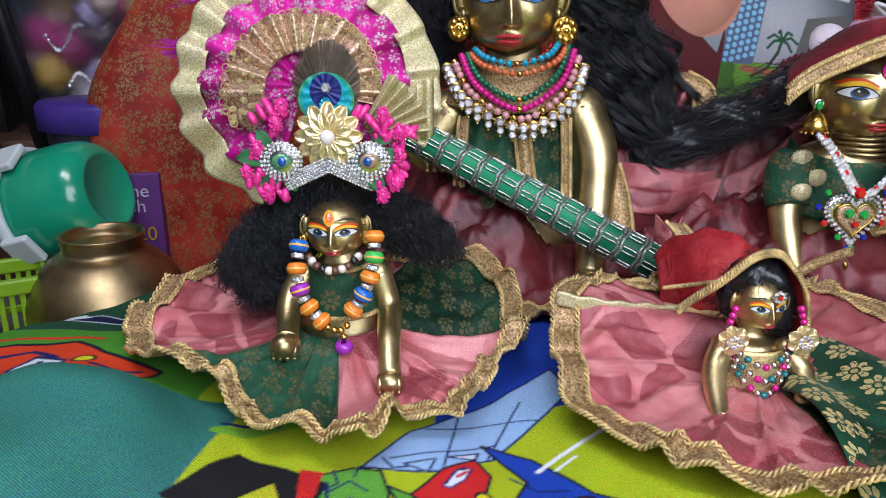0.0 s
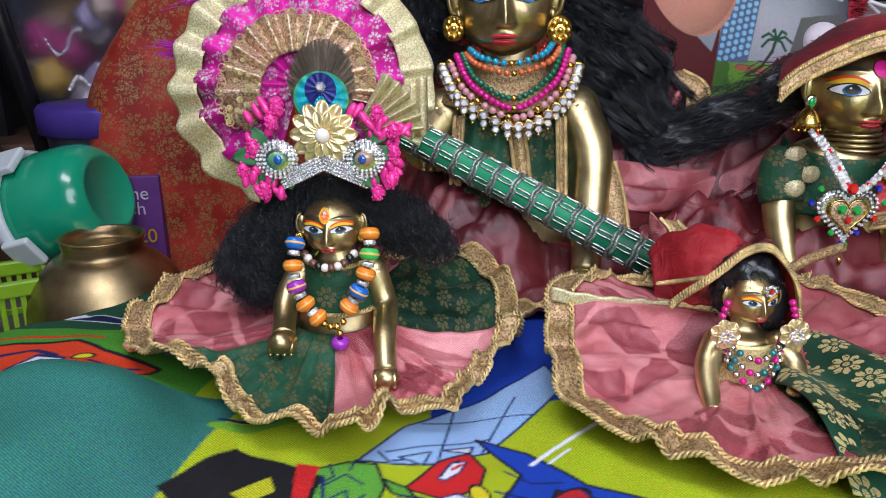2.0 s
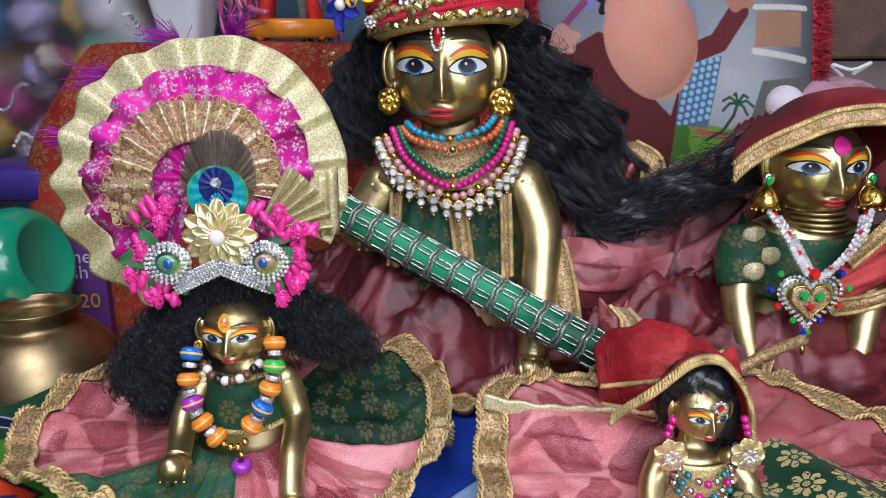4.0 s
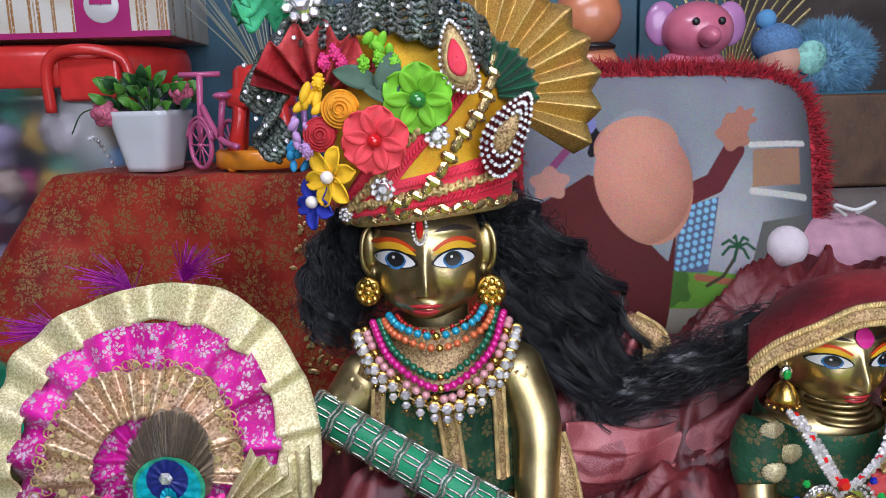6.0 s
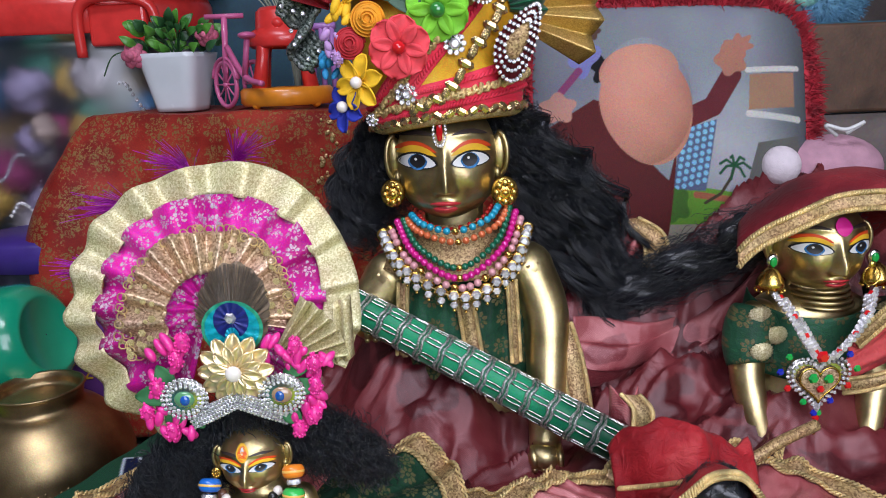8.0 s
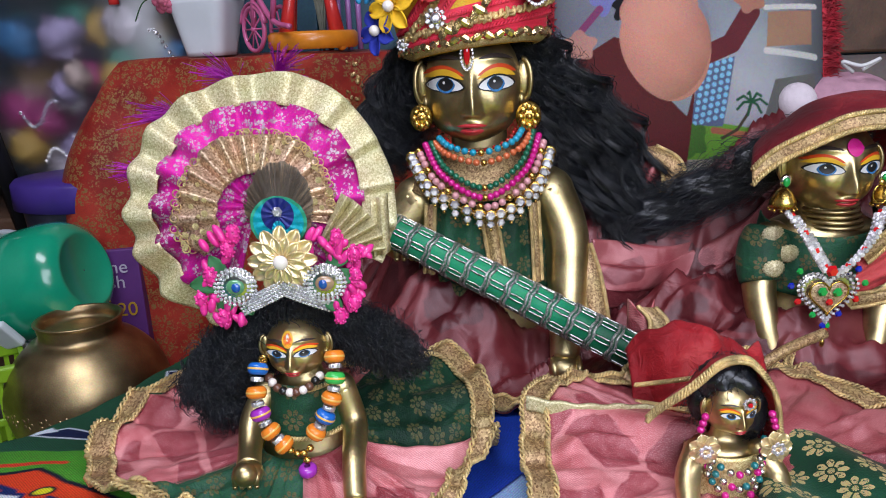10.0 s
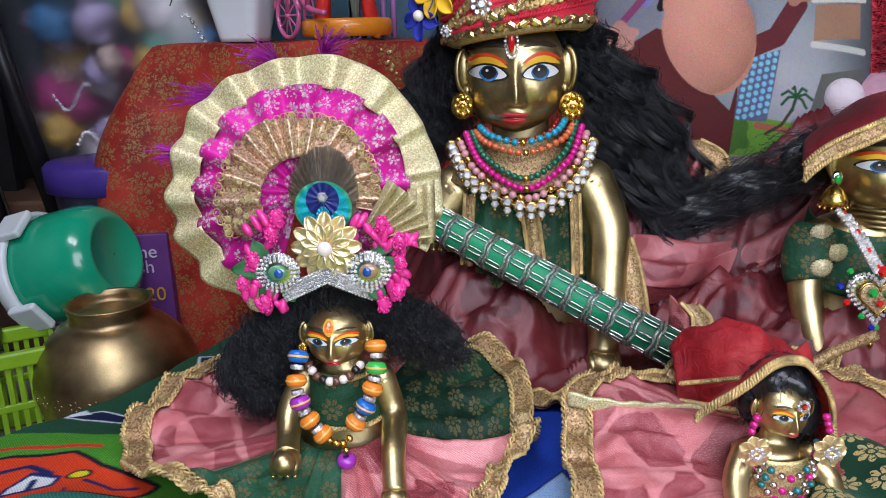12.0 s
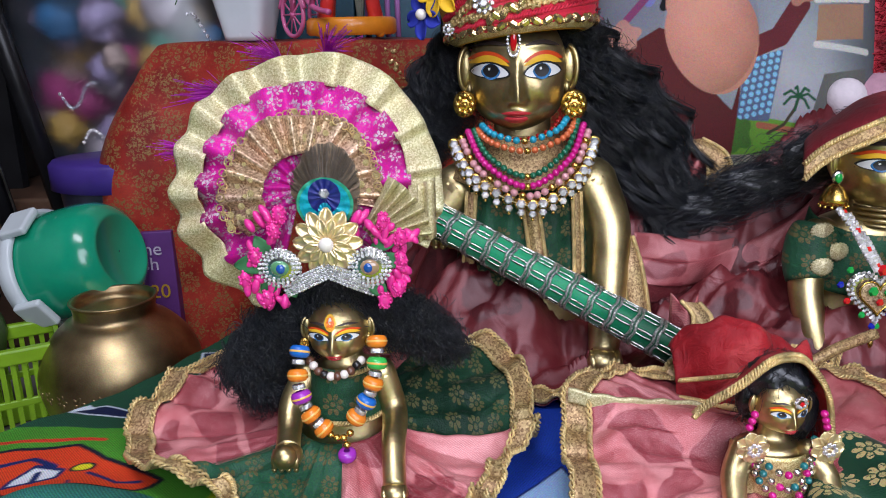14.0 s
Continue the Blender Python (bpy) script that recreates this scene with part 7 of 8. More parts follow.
def wheel(c, r, face):
    node = part("wheel", Geo().tube([Vector(c) + face @ Vector((r * math.cos(t), 0, r * math.sin(t))) for t in [i * 2 * math.pi / 32 for i in range(32)]], 0.0032, 8, closed=True), PINK_PLASTIC, bike)
    for i in range(5):
        t = i * math.pi / 5
        d = face @ Vector((r * math.cos(t), 0, r * math.sin(t)))
        part("spoke", Geo().tube([Vector(c) - d, Vector(c) + d], 0.0013, 5), PINK_PLASTIC, node)
    part("hub", Geo().ball(c, 0.005, 10, 8), PINK_PLASTIC, node)


turned = Matrix.Rotation(radians(-50), 3, "Z")
w0 = bc + Vector((0, -0.005, 0.034))
fwd = turned @ Vector((-1, 0, 0))
wheel(w0, 0.030, turned)
wheel(w0 - fwd * 0.055 + Vector((0, 0.06, 0)), 0.030, turned)
part("mudguard", Geo().tube([w0 + turned @ Vector((0.036 * math.cos(t), 0, 0.036 * math.sin(t))) for t in np.linspace(0.2, 2.9, 16)], 0.004, 8, flat=0.5), PINK_PLASTIC, bike)
for pts, r in (([w0, w0 - fwd * 0.012 + Vector((0, 0, 0.09))], 0.0042), ([w0 - fwd * 0.012 + Vector((0, 0, 0.05)), w0 - fwd * 0.055 + Vector((0, 0, 0.01)), w0 - fwd * 0.10], 0.004), ([w0 - fwd * 0.055 + Vector((0, 0, 0.01)), w0 - fwd * 0.07 + Vector((0, 0, 0.06))], 0.004)):
    part("bike_frame", Geo().tube(curve_points(pts, 12) if len(pts) > 2 else pts, r, 8), PINK_PLASTIC, bike)
part("handlebar", Geo().tube([w0 - fwd * 0.012 + Vector((-0.026, 0, 0.09)), w0 - fwd * 0.012 + Vector((0.026, 0, 0.09))], 0.0035, 8), PINK_PLASTIC, bike)
part("saddle", Geo().ball(w0 - fwd * 0.07 + Vector((0, 0, 0.062)), (0.012, 0.016, 0.005), 12, 8), PINK_PLASTIC, bike)
rosebloom(bike, w0 + fwd * 0.015 + Vector((-0.014, 0, 0.068)), 0.016)
sc = at_shelf(0.276, 0.060)
stool = thing("toy_stool", "red and orange plastic toy stand", "toy", sc)
part("seat", Geo().lathe([(0.001, 0.134), (0.028, 0.134), (0.034, 0.128), (0.036, 0.106), (0.044, 0.102), (0.046, 0.084), (0.042, 0.080), (0.034, 0.086), (0.03, 0.116), (0.001, 0.118)], sc, 36), RED_PLASTIC, stool)
part("base_ring", Geo().lathe([(0.060, 0.004), (0.064, 0.008), (0.064, 0.024), (0.060, 0.028), (0.040, 0.028), (0.038, 0.022), (0.040, 0.004)], sc, 40), ORANGE_PLASTIC, stool, "orange base ring")
for i in range(4):
    t = i * math.pi / 2 + 0.9
    d = Vector((math.cos(t), math.sin(t), 0))
    part("leg", Geo().tube([sc + d * 0.05 + Vector((0, 0, 0.02)), sc + d * 0.04 + Vector((0, 0, 0.065)), sc + d * 0.033 + Vector((0, 0, 0.104))], [0.011, 0.0085, 0.0095], 12), RED_PLASTIC, stool)
    part("foot", Geo().ball(sc + d * 0.056 + Vector((0, 0, 0.006)), (0.007, 0.007, 0.006), 10, 6), ORANGE_PLASTIC, stool)
part("seat_knob", Geo().ball(sc + Vector((0, -0.02, 0.112)), (0.012, 0.02, 0.010), 14, 10), RED_PLASTIC, stool)
lil = thing("toy_chair", "lilac plastic toy chair back", "toy", at_shelf(0.275, 0.13))
lc = at_shelf(0.275, 0.12)
for i in range(4):
    part("slat", Geo().tube([lc + SD * (i * 0.016) + Vector((0, 0, 0.0)), lc + SD * (i * 0.016) + Vector((0, 0, 0.11))], 0.0042, 8), LILAC_PLASTIC, lil)
part("top_rail", Geo().tube([lc - SD * 0.006 + Vector((0, 0, 0.11)), lc + SD * 0.054 + Vector((0, 0, 0.11))], 0.005, 8), LILAC_PLASTIC, lil)
GRASS = stuff("dried_grass", (0.34, 0.36, 0.28), 0.6, 0.0, 0.3)
gc = at_shelf(0.24, 0.17)
grass = thing("grass_spray", "spray of pale dried grass blades", "plant", gc)
rnd = random.Random(8)
for i in range(26):
    a2 = rnd.uniform(-0.9, 0.9)
    tip = gc + Vector((math.sin(a2) * 0.15, rnd.uniform(-0.04, 0.04), 0.12 + math.cos(a2) * 0.16))
    part("blade", Geo().tube(curve_points([gc, gc + Vector((math.sin(a2) * 0.03, 0, 0.12)), tip], 12), [0.0024 * (1 - i2 / 13) + 0.0003 for i2 in range(12)], 4, flat=0.3), GRASS, grass)
part("bundle_tie", Geo().tube([gc + Vector((0.03 * math.cos(t), -0.015 + 0.012 * math.sin(t), 0.125 + 0.004 * math.sin(3 * t))) for t in [k * 0.3 for k in range(44)]], 0.0022, 5), stuff("white_cord", (0.65, 0.68, 0.72), 0.7), grass)

# ---- clear jar with a red lid, full of ornaments, and the printed box on it ----
jc = Vector((-0.53, 1.40, FLOOR_Z + 0.28))
stand = tagged(part("storage_crate", Geo().box((-0.55, 1.40, FLOOR_Z + 0.13), (0.50, 0.30, 0.26)), DARK_WOOD, smooth=False, bevel=0.006), "dark crate under the clear jar", "crate")
jar = thing("storage_jar", "large clear plastic jar with red lid, full of ornaments", "jar", jc)
JAR = glass("clear_plastic", (0.60, 0.62, 0.67), 0.3)
wall_p = [(0.01, -0.02), (0.16, -0.02), (0.20, 0.0), (0.215, 0.08), (0.225, 0.20), (0.225, 0.31), (0.21, 0.345)]
body = part("jar_wall", Geo().lathe(wall_p, jc, 56, squeeze=0.55), JAR, jar, solid=0.002)
body.visible_shadow = False
lid = part("lid", Geo().lathe([(0.001, 0.395), (0.20, 0.395), (0.232, 0.39), (0.238, 0.375), (0.238, 0.34), (0.23, 0.335)], jc, 64, squeeze=0.57), RED_PLASTIC, jar, "red plastic lid")
clasp = part("clasp", Geo().box(jc + Vector((0.13, -0.118, 0.345)), (0.085, 0.02, 0.06)), RED_PLASTIC, jar, "red hinged clasp", smooth=False, bevel=0.006)
part("clasp_bar", Geo().tube(curve_points([jc + Vector((0.075, -0.13, 0.30)), jc + Vector((0.08, -0.135, 0.37)), jc + Vector((0.13, -0.14, 0.385)), jc + Vector((0.18, -0.125, 0.37)), jc + Vector((0.185, -0.12, 0.31))], 24), 0.008, 8), RED_PLASTIC, clasp)
rnd = random.Random(31)
tones = [(0.30, 0.02, 0.12), (0.02, 0.22, 0.14), (0.42, 0.36, 0.36), (0.40, 0.05, 0.10), (0.25, 0.2, 0.3), (0.5, 0.3, 0.05), (0.03, 0.15, 0.3), (0.35, 0.25, 0.2)]
CLOTHS = [stuff("ornament_cloth", c, 0.6, 0.0, 0.5, 40.0, 500.0, 0.4) for c in tones]
for i in range(70):
    t, r, h = rnd.uniform(0, 6.28), rnd.uniform(0.2, 0.92) ** 0.5, rnd.uniform(0.0, 0.30)
    q = jc + Vector((math.cos(t) * r * 0.185, math.sin(t) * r * 0.095, h))
    k = rnd.uniform(0.018, 0.038)
    seed = rnd.uniform(0, 50)
    def crumple(u, v):
        a3, f = 2 * math.pi * u, math.pi * (v - 0.5) * 0.99
        d = Vector((math.cos(a3) * math.cos(f), math.sin(a3) * math.cos(f), math.sin(f)))
        return q + d * k * (1 + 0.45 * noise.noise(d * 2.2 + Vector((seed, 0, 0))))
    part("ornament", Geo().grid(crumple, 16, 12, cu=True), CLOTHS[i % 8], jar)
for row in range(5):
    c = jc + Vector((rnd.uniform(-0.13, 0.17), -0.106, rnd.uniform(0.04, 0.28)))
    for i in range(16):
        piece("stone", stone_mesh if row % 2 else pearl_bead, jar, spot(c + Vector((0.004 * i, 0.002 * math.sin(i), 0.02 * math.sin(i * 0.35 + row) - 0.0015 * i * (row % 3))), 0.0034))
box_top = thing("printed_box", "white floral cardboard box with a magenta stripe", "box", jc + Vector((0, 0, 0.4)))
BOX_WHITE = woven("floral_card", (0.62, 0.58, 0.50), (0.55, 0.50, 0.42), (0.70, 0.68, 0.62), motif=(0.35, 0.17, 0.05), motif_scale=34.0, motif_share=-0.06, rough=0.45)
MAGENTA_CARD = stuff("magenta_card", (0.42, 0.015, 0.16), 0.45, 0.0, 0.1, bump=0.05)
part("carton", Geo().box(jc + Vector((0.0, 0.0, 0.462)), (0.50, 0.26, 0.12)), BOX_WHITE, box_top, smooth=False, bevel=0.002)
part("stripe", Geo().box(jc + Vector((0.16, -0.1312, 0.462)), (0.075, 0.002, 0.118)), MAGENTA_CARD, box_top, "magenta stripe", smooth=False)
part("lower_edge", Geo().box(jc + Vector((0.0, -0.1314, 0.405)), (0.502, 0.0024, 0.008)), MAGENTA_CARD, box_top, "magenta edge", smooth=False)
part("badge", Geo().lathe([(0.001, 0.0015), (0.022, 0.0015), (0.024, 0.0)], jc + Vector((0.16, -0.1325, 0.444)), 28, rot=Matrix.Rotation(math.pi / 2, 3, "X")), WHITE, box_top, "white badge")
part("badge_bar", Geo().box(jc + Vector((0.16, -0.1350, 0.450)), (0.030, 0.001, 0.010)), MAGENTA_CARD, box_top, smooth=False)

# ---- purple packets and tub between jar and bowl ----
PURPLE = stuff("purple_plastic", (0.06, 0.03, 0.24), 0.4, 0.0, 0.15, 30.0, 400.0, 0.04)
PURPLE_CARD = stuff("purple_card", (0.11, 0.03, 0.17), 0.45, 0.0, 0.15, 30.0, 400.0, 0.05)
tubc = Vector((-0.515, 1.22, -0.015))
ptub = thing("purple_tub", "smoky clear tub with purple lid", "tub", tubc)
part("tub_body", Geo().lathe([(0.01, -0.17), (0.085, -0.17), (0.098, 0.06), (0.1, 0.08)], tubc, 40, squeeze=0.8), stuff("smoky_plastic", (0.05, 0.05, 0.08), 0.3, 0.0, 0.5, 40.0), ptub)
part("lid", Geo().lathe([(0.001, 0.125), (0.105, 0.125), (0.112, 0.118), (0.112, 0.082), (0.104, 0.08)], tubc, 44, squeeze=0.8), PURPLE, ptub, "purple plastic lid")
packet = thing("detergent_box", "purple cardboard packet with white lettering", "packet", (-0.49, 1.14, FLOOR_Z))
part("carton", Geo().box((-0.478, 1.155, -0.105), (0.105, 0.05, 0.23), Matrix.Rotation(radians(8), 3, "Z")), PURPLE_CARD, packet, smooth=False, bevel=0.002)


def lettering(text, place, size, material, parent, turn=0.0):
    cu = bpy.data.curves.new("lettering", "FONT")
    cu.body, cu.size, cu.extrude, cu.align_x = text, size, 0.0004, "RIGHT"
    tmp = bpy.data.objects.new("lettering", cu)
    me = bpy.data.meshes.new_from_object(tmp)
    bpy.data.objects.remove(tmp)
    me.materials.clear()
    me.materials.append(material)
    ob = part("lettering", me, None, parent)
    ob.matrix_basis = Matrix.Translation(place) @ Matrix.Rotation(radians(turn), 4, "Z") @ Matrix.Rotation(math.pi / 2, 4, "X")


PALE_INK, YELLOW_INK = stuff("pale_ink", (0.55, 0.5, 0.62), 0.5, bump=0), stuff("yellow_ink", (0.5, 0.3, 0.02), 0.5, bump=0)
lettering("hine", (-0.438, 1.1335, -0.025), 0.028, PALE_INK, packet, 8)
lettering("sh", (-0.444, 1.1325, -0.048), 0.028, PALE_INK, packet, 8)
lettering("20", (-0.432, 1.1345, -0.092), 0.030, YELLOW_INK, packet, 8)

# ---- brass bowl turned upside down, green food tub, lime basket ----
bc0 = Vector((-0.440, 0.965, -0.186))
bowl = thing("brass_bowl", "aged brass bowl turned upside down", "bowl", bc0)
bp = [(0.072, -0.034), (0.082, 0.0), (0.090, 0.004), (0.098, 0.03), (0.101, 0.055), (0.098, 0.075), (0.086, 0.10), (0.066, 0.122), (0.053, 0.130), (0.050, 0.136), (0.0515, 0.147), (0.054, 0.152), (0.0505, 0.153), (0.047, 0.147), (0.044, 0.137), (0.022, 0.134), (0.001, 0.133)]
bk = [(i, *p) for i, p in enumerate(bp)]
part("bowl_body", Geo().lathe([tuple(spline(bk, i * 16 / 60)) for i in range(61)], bc0, 64), BRASS_OLD, bowl)
for k in range(26):
    t = 2 * math.pi * k / 26
    for j in range(5):
        s = 2 * math.pi * j / 5
        tilt = Matrix.Rotation(t + math.pi / 2, 3, "Z")
        part("engraved_petal", Geo().ball(bc0 + Vector((0.1005 * math.cos(t), 0.1005 * math.sin(t), 0.052)) + tilt @ Vector((0.006 * math.cos(s), 0, 0.006 * math.sin(s))), (0.0038, 0.0012, 0.0026), 8, 5, rot=tilt @ Matrix.Rotation(-s, 3, "Y")), BRASS_OLD, bowl)
GREEN_PLASTIC = stuff("green_translucent_plastic", (0.008, 0.33, 0.18), 0.22, 0.0, 0.1, 20.0, 300.0, 0.02, coat=0.4)
PALE_PLASTIC = stuff("pale_grey_plastic", (0.62, 0.68, 0.70), 0.3, 0.0, 0.06)
tc = Vector((-0.572, 1.075, -0.026))
aim = Vector((0.165, -0.030, 0.045)).to_track_quat("Z", "Y").to_matrix()
ftub = thing("food_tub", "green plastic tub on its side with pale clip lid", "tub", tc)
part("tub_body", Geo().lathe([(0.076, 0.0), (0.078, 0.018), (0.0772, 0.070), (0.074, 0.092), (0.066, 0.108), (0.054, 0.116), (0.050, 0.117), (0.047, 0.113), (0.001, 0.112)], tc, 56, rot=aim), GREEN_PLASTIC, ftub)
part("lid", Geo().lathe([(0.001, -0.020), (0.078, -0.020), (0.085, -0.015), (0.086, 0.004), (0.080, 0.008), (0.077, 0.004)], tc, 56, rot=aim), PALE_PLASTIC, ftub, "pale grey clip lid")
for s in (0.4, 2.1, 3.7, 5.4):
    q = tc + aim @ Vector((0.087 * math.cos(s), 0.087 * math.sin(s), 0.012))
    part("clip", Geo().box(q, (0.012, 0.046, 0.042), aim @ Matrix.Rotation(s, 3, "Z")), PALE_PLASTIC, ftub, smooth=False, bevel=0.004)
LIME = stuff("lime_plastic", (0.22, 0.42, 0.015), 0.35, 0.0, 0.12, 40.0, 400.0, 0.03)
basket = thing("lime_basket", "lime green slatted plastic basket", "basket", (-0.62, 0.86, FLOOR_Z))
k0, k1 = Vector((-0.72, 0.80, 0)), Vector((-0.50, 0.93, 0))
kd = (k1 - k0).normalized()
kn = Vector((kd.y, -kd.x, 0))
turn = Matrix.Rotation(math.atan2(kd.y, kd.x), 3, "Z")
L = (k1 - k0).length
for face, off in ((0, 0.0), (1, 0.10)):
    mid = (k0 + k1) / 2 - kn * off
    part("rim", Geo().box(mid + Vector((0, 0, -0.088)), (L, 0.012, 0.020), turn), LIME, basket, smooth=False, bevel=0.003)
    part("bottom_rail", Geo().box(mid + Vector((0, 0, -0.205)), (L, 0.008, 0.028), turn), LIME, basket, smooth=False, bevel=0.002)
    part("middle_rail", Geo().box(mid + Vector((0, 0, -0.150)), (L, 0.006, 0.010), turn), LIME, basket, smooth=False, bevel=0.002)
    for i in range(21):
        part("slat", Geo().box(k0 + kd * (L * (i + 0.5) / 21) - kn * off + Vector((0, 0, -0.145)), (0.0060, 0.005, 0.105), turn), LIME, basket, smooth=False)
for e in (k0, k1):
    part("end_panel", Geo().box(e - kn * 0.05 + Vector((0, 0, -0.15)), (0.006, 0.10, 0.13), turn), LIME, basket, smooth=False)
bag = Geo()
def bagf(u, v):
    a3, f = 2 * math.pi * u, math.pi * (v - 0.5) * 0.99
    d = Vector((math.cos(a3) * math.cos(f), math.sin(a3) * math.cos(f), math.sin(f)))
    return Vector((-0.66, 0.95, -0.10)) + Vector((d.x * 0.07, d.y * 0.06, d.z * 0.10)) * (1 + 0.2 * noise.noise(d * 2))
tagged(part("green_bag", bag.grid(bagf, 32, 24, cu=True), stuff("olive_plastic", (0.04, 0.07, 0.02), 0.4, 0.0, 0.5, 20.0, 300.0, 0.3)), "dark olive plastic bag in the basket", "bag")
# black metal rack at the edge
rack = thing("metal_rack", "black metal rack with slanting bars", "rack", (-0.78, 1.2, FLOOR_Z))
BLACK_METAL = stuff("black_metal", (0.012, 0.012, 0.014), 0.35, 0.3, 0.3)
for p, q, r in (((-0.80, 1.20, 0.62), (-0.665, 1.16, -0.05), 0.012), ((-0.86, 1.22, 0.5), (-0.72, 1.16, -0.1), 0.010), ((-0.78, 1.26, 0.7), (-0.62, 1.26, -0.1), 0.016)):
    part("bar", Geo().tube([p, q], r, 10), BLACK_METAL, rack)
part("wire", Geo().tube([(-0.775, 1.17, 0.62), (-0.640, 1.14, -0.02)], 0.0022, 6), SILVER, rack)
part("dark_panel", Geo().box((-0.95, 1.35, 0.3), (0.40, 0.02, 1.0)), BLACK_METAL, rack, smooth=False)

# ---- cushion with a fur rim and a printed scene ----
CM = Matrix.Translation((0.318, 0.945, 0.245)) @ Matrix.Rotation(radians(-14), 4, "X") @ Matrix.Rotation(radians(1.5), 4, "Y")
CW, CH = 0.158, 0.142


def cushion_front(x, z):
    e = max(0.0, 1 - (abs(x) / CW) ** 3.2) * max(0.0, 1 - (abs(z) / CH) ** 3.2)
    return -0.036 * e ** 0.45 + 0.0012 * math.sin(40 * x) * math.sin(33 * z)


def cushion_print(X, Z):
    """Plain colour shapes: a hazy sky, a tower, a palm and large rounded forms."""
    p = Print(X, Z, (0.20, 0.215, 0.245))
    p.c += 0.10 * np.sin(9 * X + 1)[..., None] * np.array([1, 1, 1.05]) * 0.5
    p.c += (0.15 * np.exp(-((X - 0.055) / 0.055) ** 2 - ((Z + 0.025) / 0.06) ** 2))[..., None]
    # the print's colours darken towards its right edge
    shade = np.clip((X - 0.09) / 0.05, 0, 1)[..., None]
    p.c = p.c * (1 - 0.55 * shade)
    p.lay(Z < -0.072 - 0.16 * (X - 0.05), (0.13, 0.30, 0.04))
    p.lay(Z < -0.108, (0.30, 0.28, 0.22))
    p.stroke([(0.02, -0.076), (0.15, -0.096)], 0.007, (0.36, 0.12, 0.07))
    # brick and roof at the right
    p.poly([(0.082, 0.055), (0.135, 0.058), (0.135, 0.02), (0.08, 0.016)], (0.36, 0.20, 0.13))
    p.stroke([(0.08, 0.06), (0.14, 0.063)], 0.006, (0.62, 0.6, 0.56))
    p.stroke([(0.08, 0.012), (0.14, 0.006)], 0.007, (0.6, 0.58, 0.55))
    p.poly([(0.09, -0.02), (0.14, -0.012), (0.14, -0.07), (0.075, -0.07)], (0.12, 0.12, 0.11))
    # tower with its windows
    p.poly([(0.004, -0.005), (0.044, 0.006), (0.030, -0.072), (-0.006, -0.070)], (0.10, 0.13, 0.22))
    for i in range(5):
        for j in range(9):
            u, v = 0.004 + 0.0075 * i, 0.0 - 0.0078 * j
            p.blob(u + 0.0045 - 0.0013 * j + 0.0006, v - 0.006 + 0.002 * i, 0.0026, 0.0028, colour=(0.22, 0.50, 0.72))
    # palm
    p.stroke([(0.030, -0.085), (0.047, -0.075), (0.058, -0.058), (0.062, -0.045)], 0.0035, (0.06, 0.05, 0.03))
    for t in range(7):
        a3 = t * 0.9
        p.stroke([(0.062, -0.045), (0.062 + 0.010 * math.cos(a3), -0.042 + 0.008 * math.sin(a3)), (0.062 + 0.018 * math.cos(a3), -0.048 + 0.012 * math.sin(a3))], 0.003, (0.02, 0.09, 0.04))
    p.blob(-0.004, -0.085, 0.016, 0.020, 20, 5, 0.15, (0.06, 0.16, 0.03))
    # dark red lower form with a slanting band, and a large pale round form above it
    p.poly([(-0.14, 0.0), (-0.09, 0.03), (-0.06, 0.02), (-0.05, -0.02), (-0.01, -0.06), (0.0, -0.02), (-0.01, -0.13), (-0.10, -0.13), (-0.13, -0.08)], (0.10, 0.02, 0.02))
    p.stroke([(0.012, 0.008), (0.040, 0.020), (0.062, 0.055)], 0.022, (0.13, 0.025, 0.03))
    p.blob(0.062, 0.072, 0.017, 0.017, 20, 5, 0.14, (0.42, 0.18, 0.13))
    p.blob(0.070, 0.086, 0.018, 0.012, 30, 7, 0.2, (0.42, 0.18, 0.13))
    p.blob(-0.078, 0.062, 0.013, 0.018, 30, 6, 0.25, (0.012, 0.012, 0.014))
    p.blob(-0.032, 0.020, 0.050, 0.062, 14, 3, 0.03, (0.50, 0.225, 0.16))
    p.blob(-0.040, 0.060, 0.044, 0.030, 10, 0, 0, (0.50, 0.235, 0.17))
    # soft blotches at the left
    p.blob(-0.098, 0.078, 0.014, 0.022, -20, 4, 0.2, (0.20, 0.22, 0.46))
    p.blob(-0.092, 0.105, 0.012, 0.008, 0, 4, 0.2, (0.10, 0.05, 0.04))
    p.stroke([(-0.105, 0.062), (-0.124, 0.040)], 0.008, (0.24, 0.06, 0.14))
    p.blob(-0.128, 0.022, 0.018, 0.016, 0, 5, 0.15, (0.50, 0.26, 0.20))
    mottle_shading = 1 + 0.05 * np.sin(31 * X + 5 * np.sin(19 * Z)) * np.sin(27 * Z + 4 * np.sin(23 * X))
    # the round form's shading is in the print: darker away from its upper left
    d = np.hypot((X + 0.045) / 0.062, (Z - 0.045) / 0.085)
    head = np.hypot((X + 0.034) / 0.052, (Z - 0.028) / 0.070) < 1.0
    mottle_shading = np.where(head, mottle_shading * (1.12 - 0.45 * np.clip(d, 0, 1.3) ** 2), mottle_shading * 0.82)
    return np.clip(p.c * mottle_shading[..., None], 0, 1)


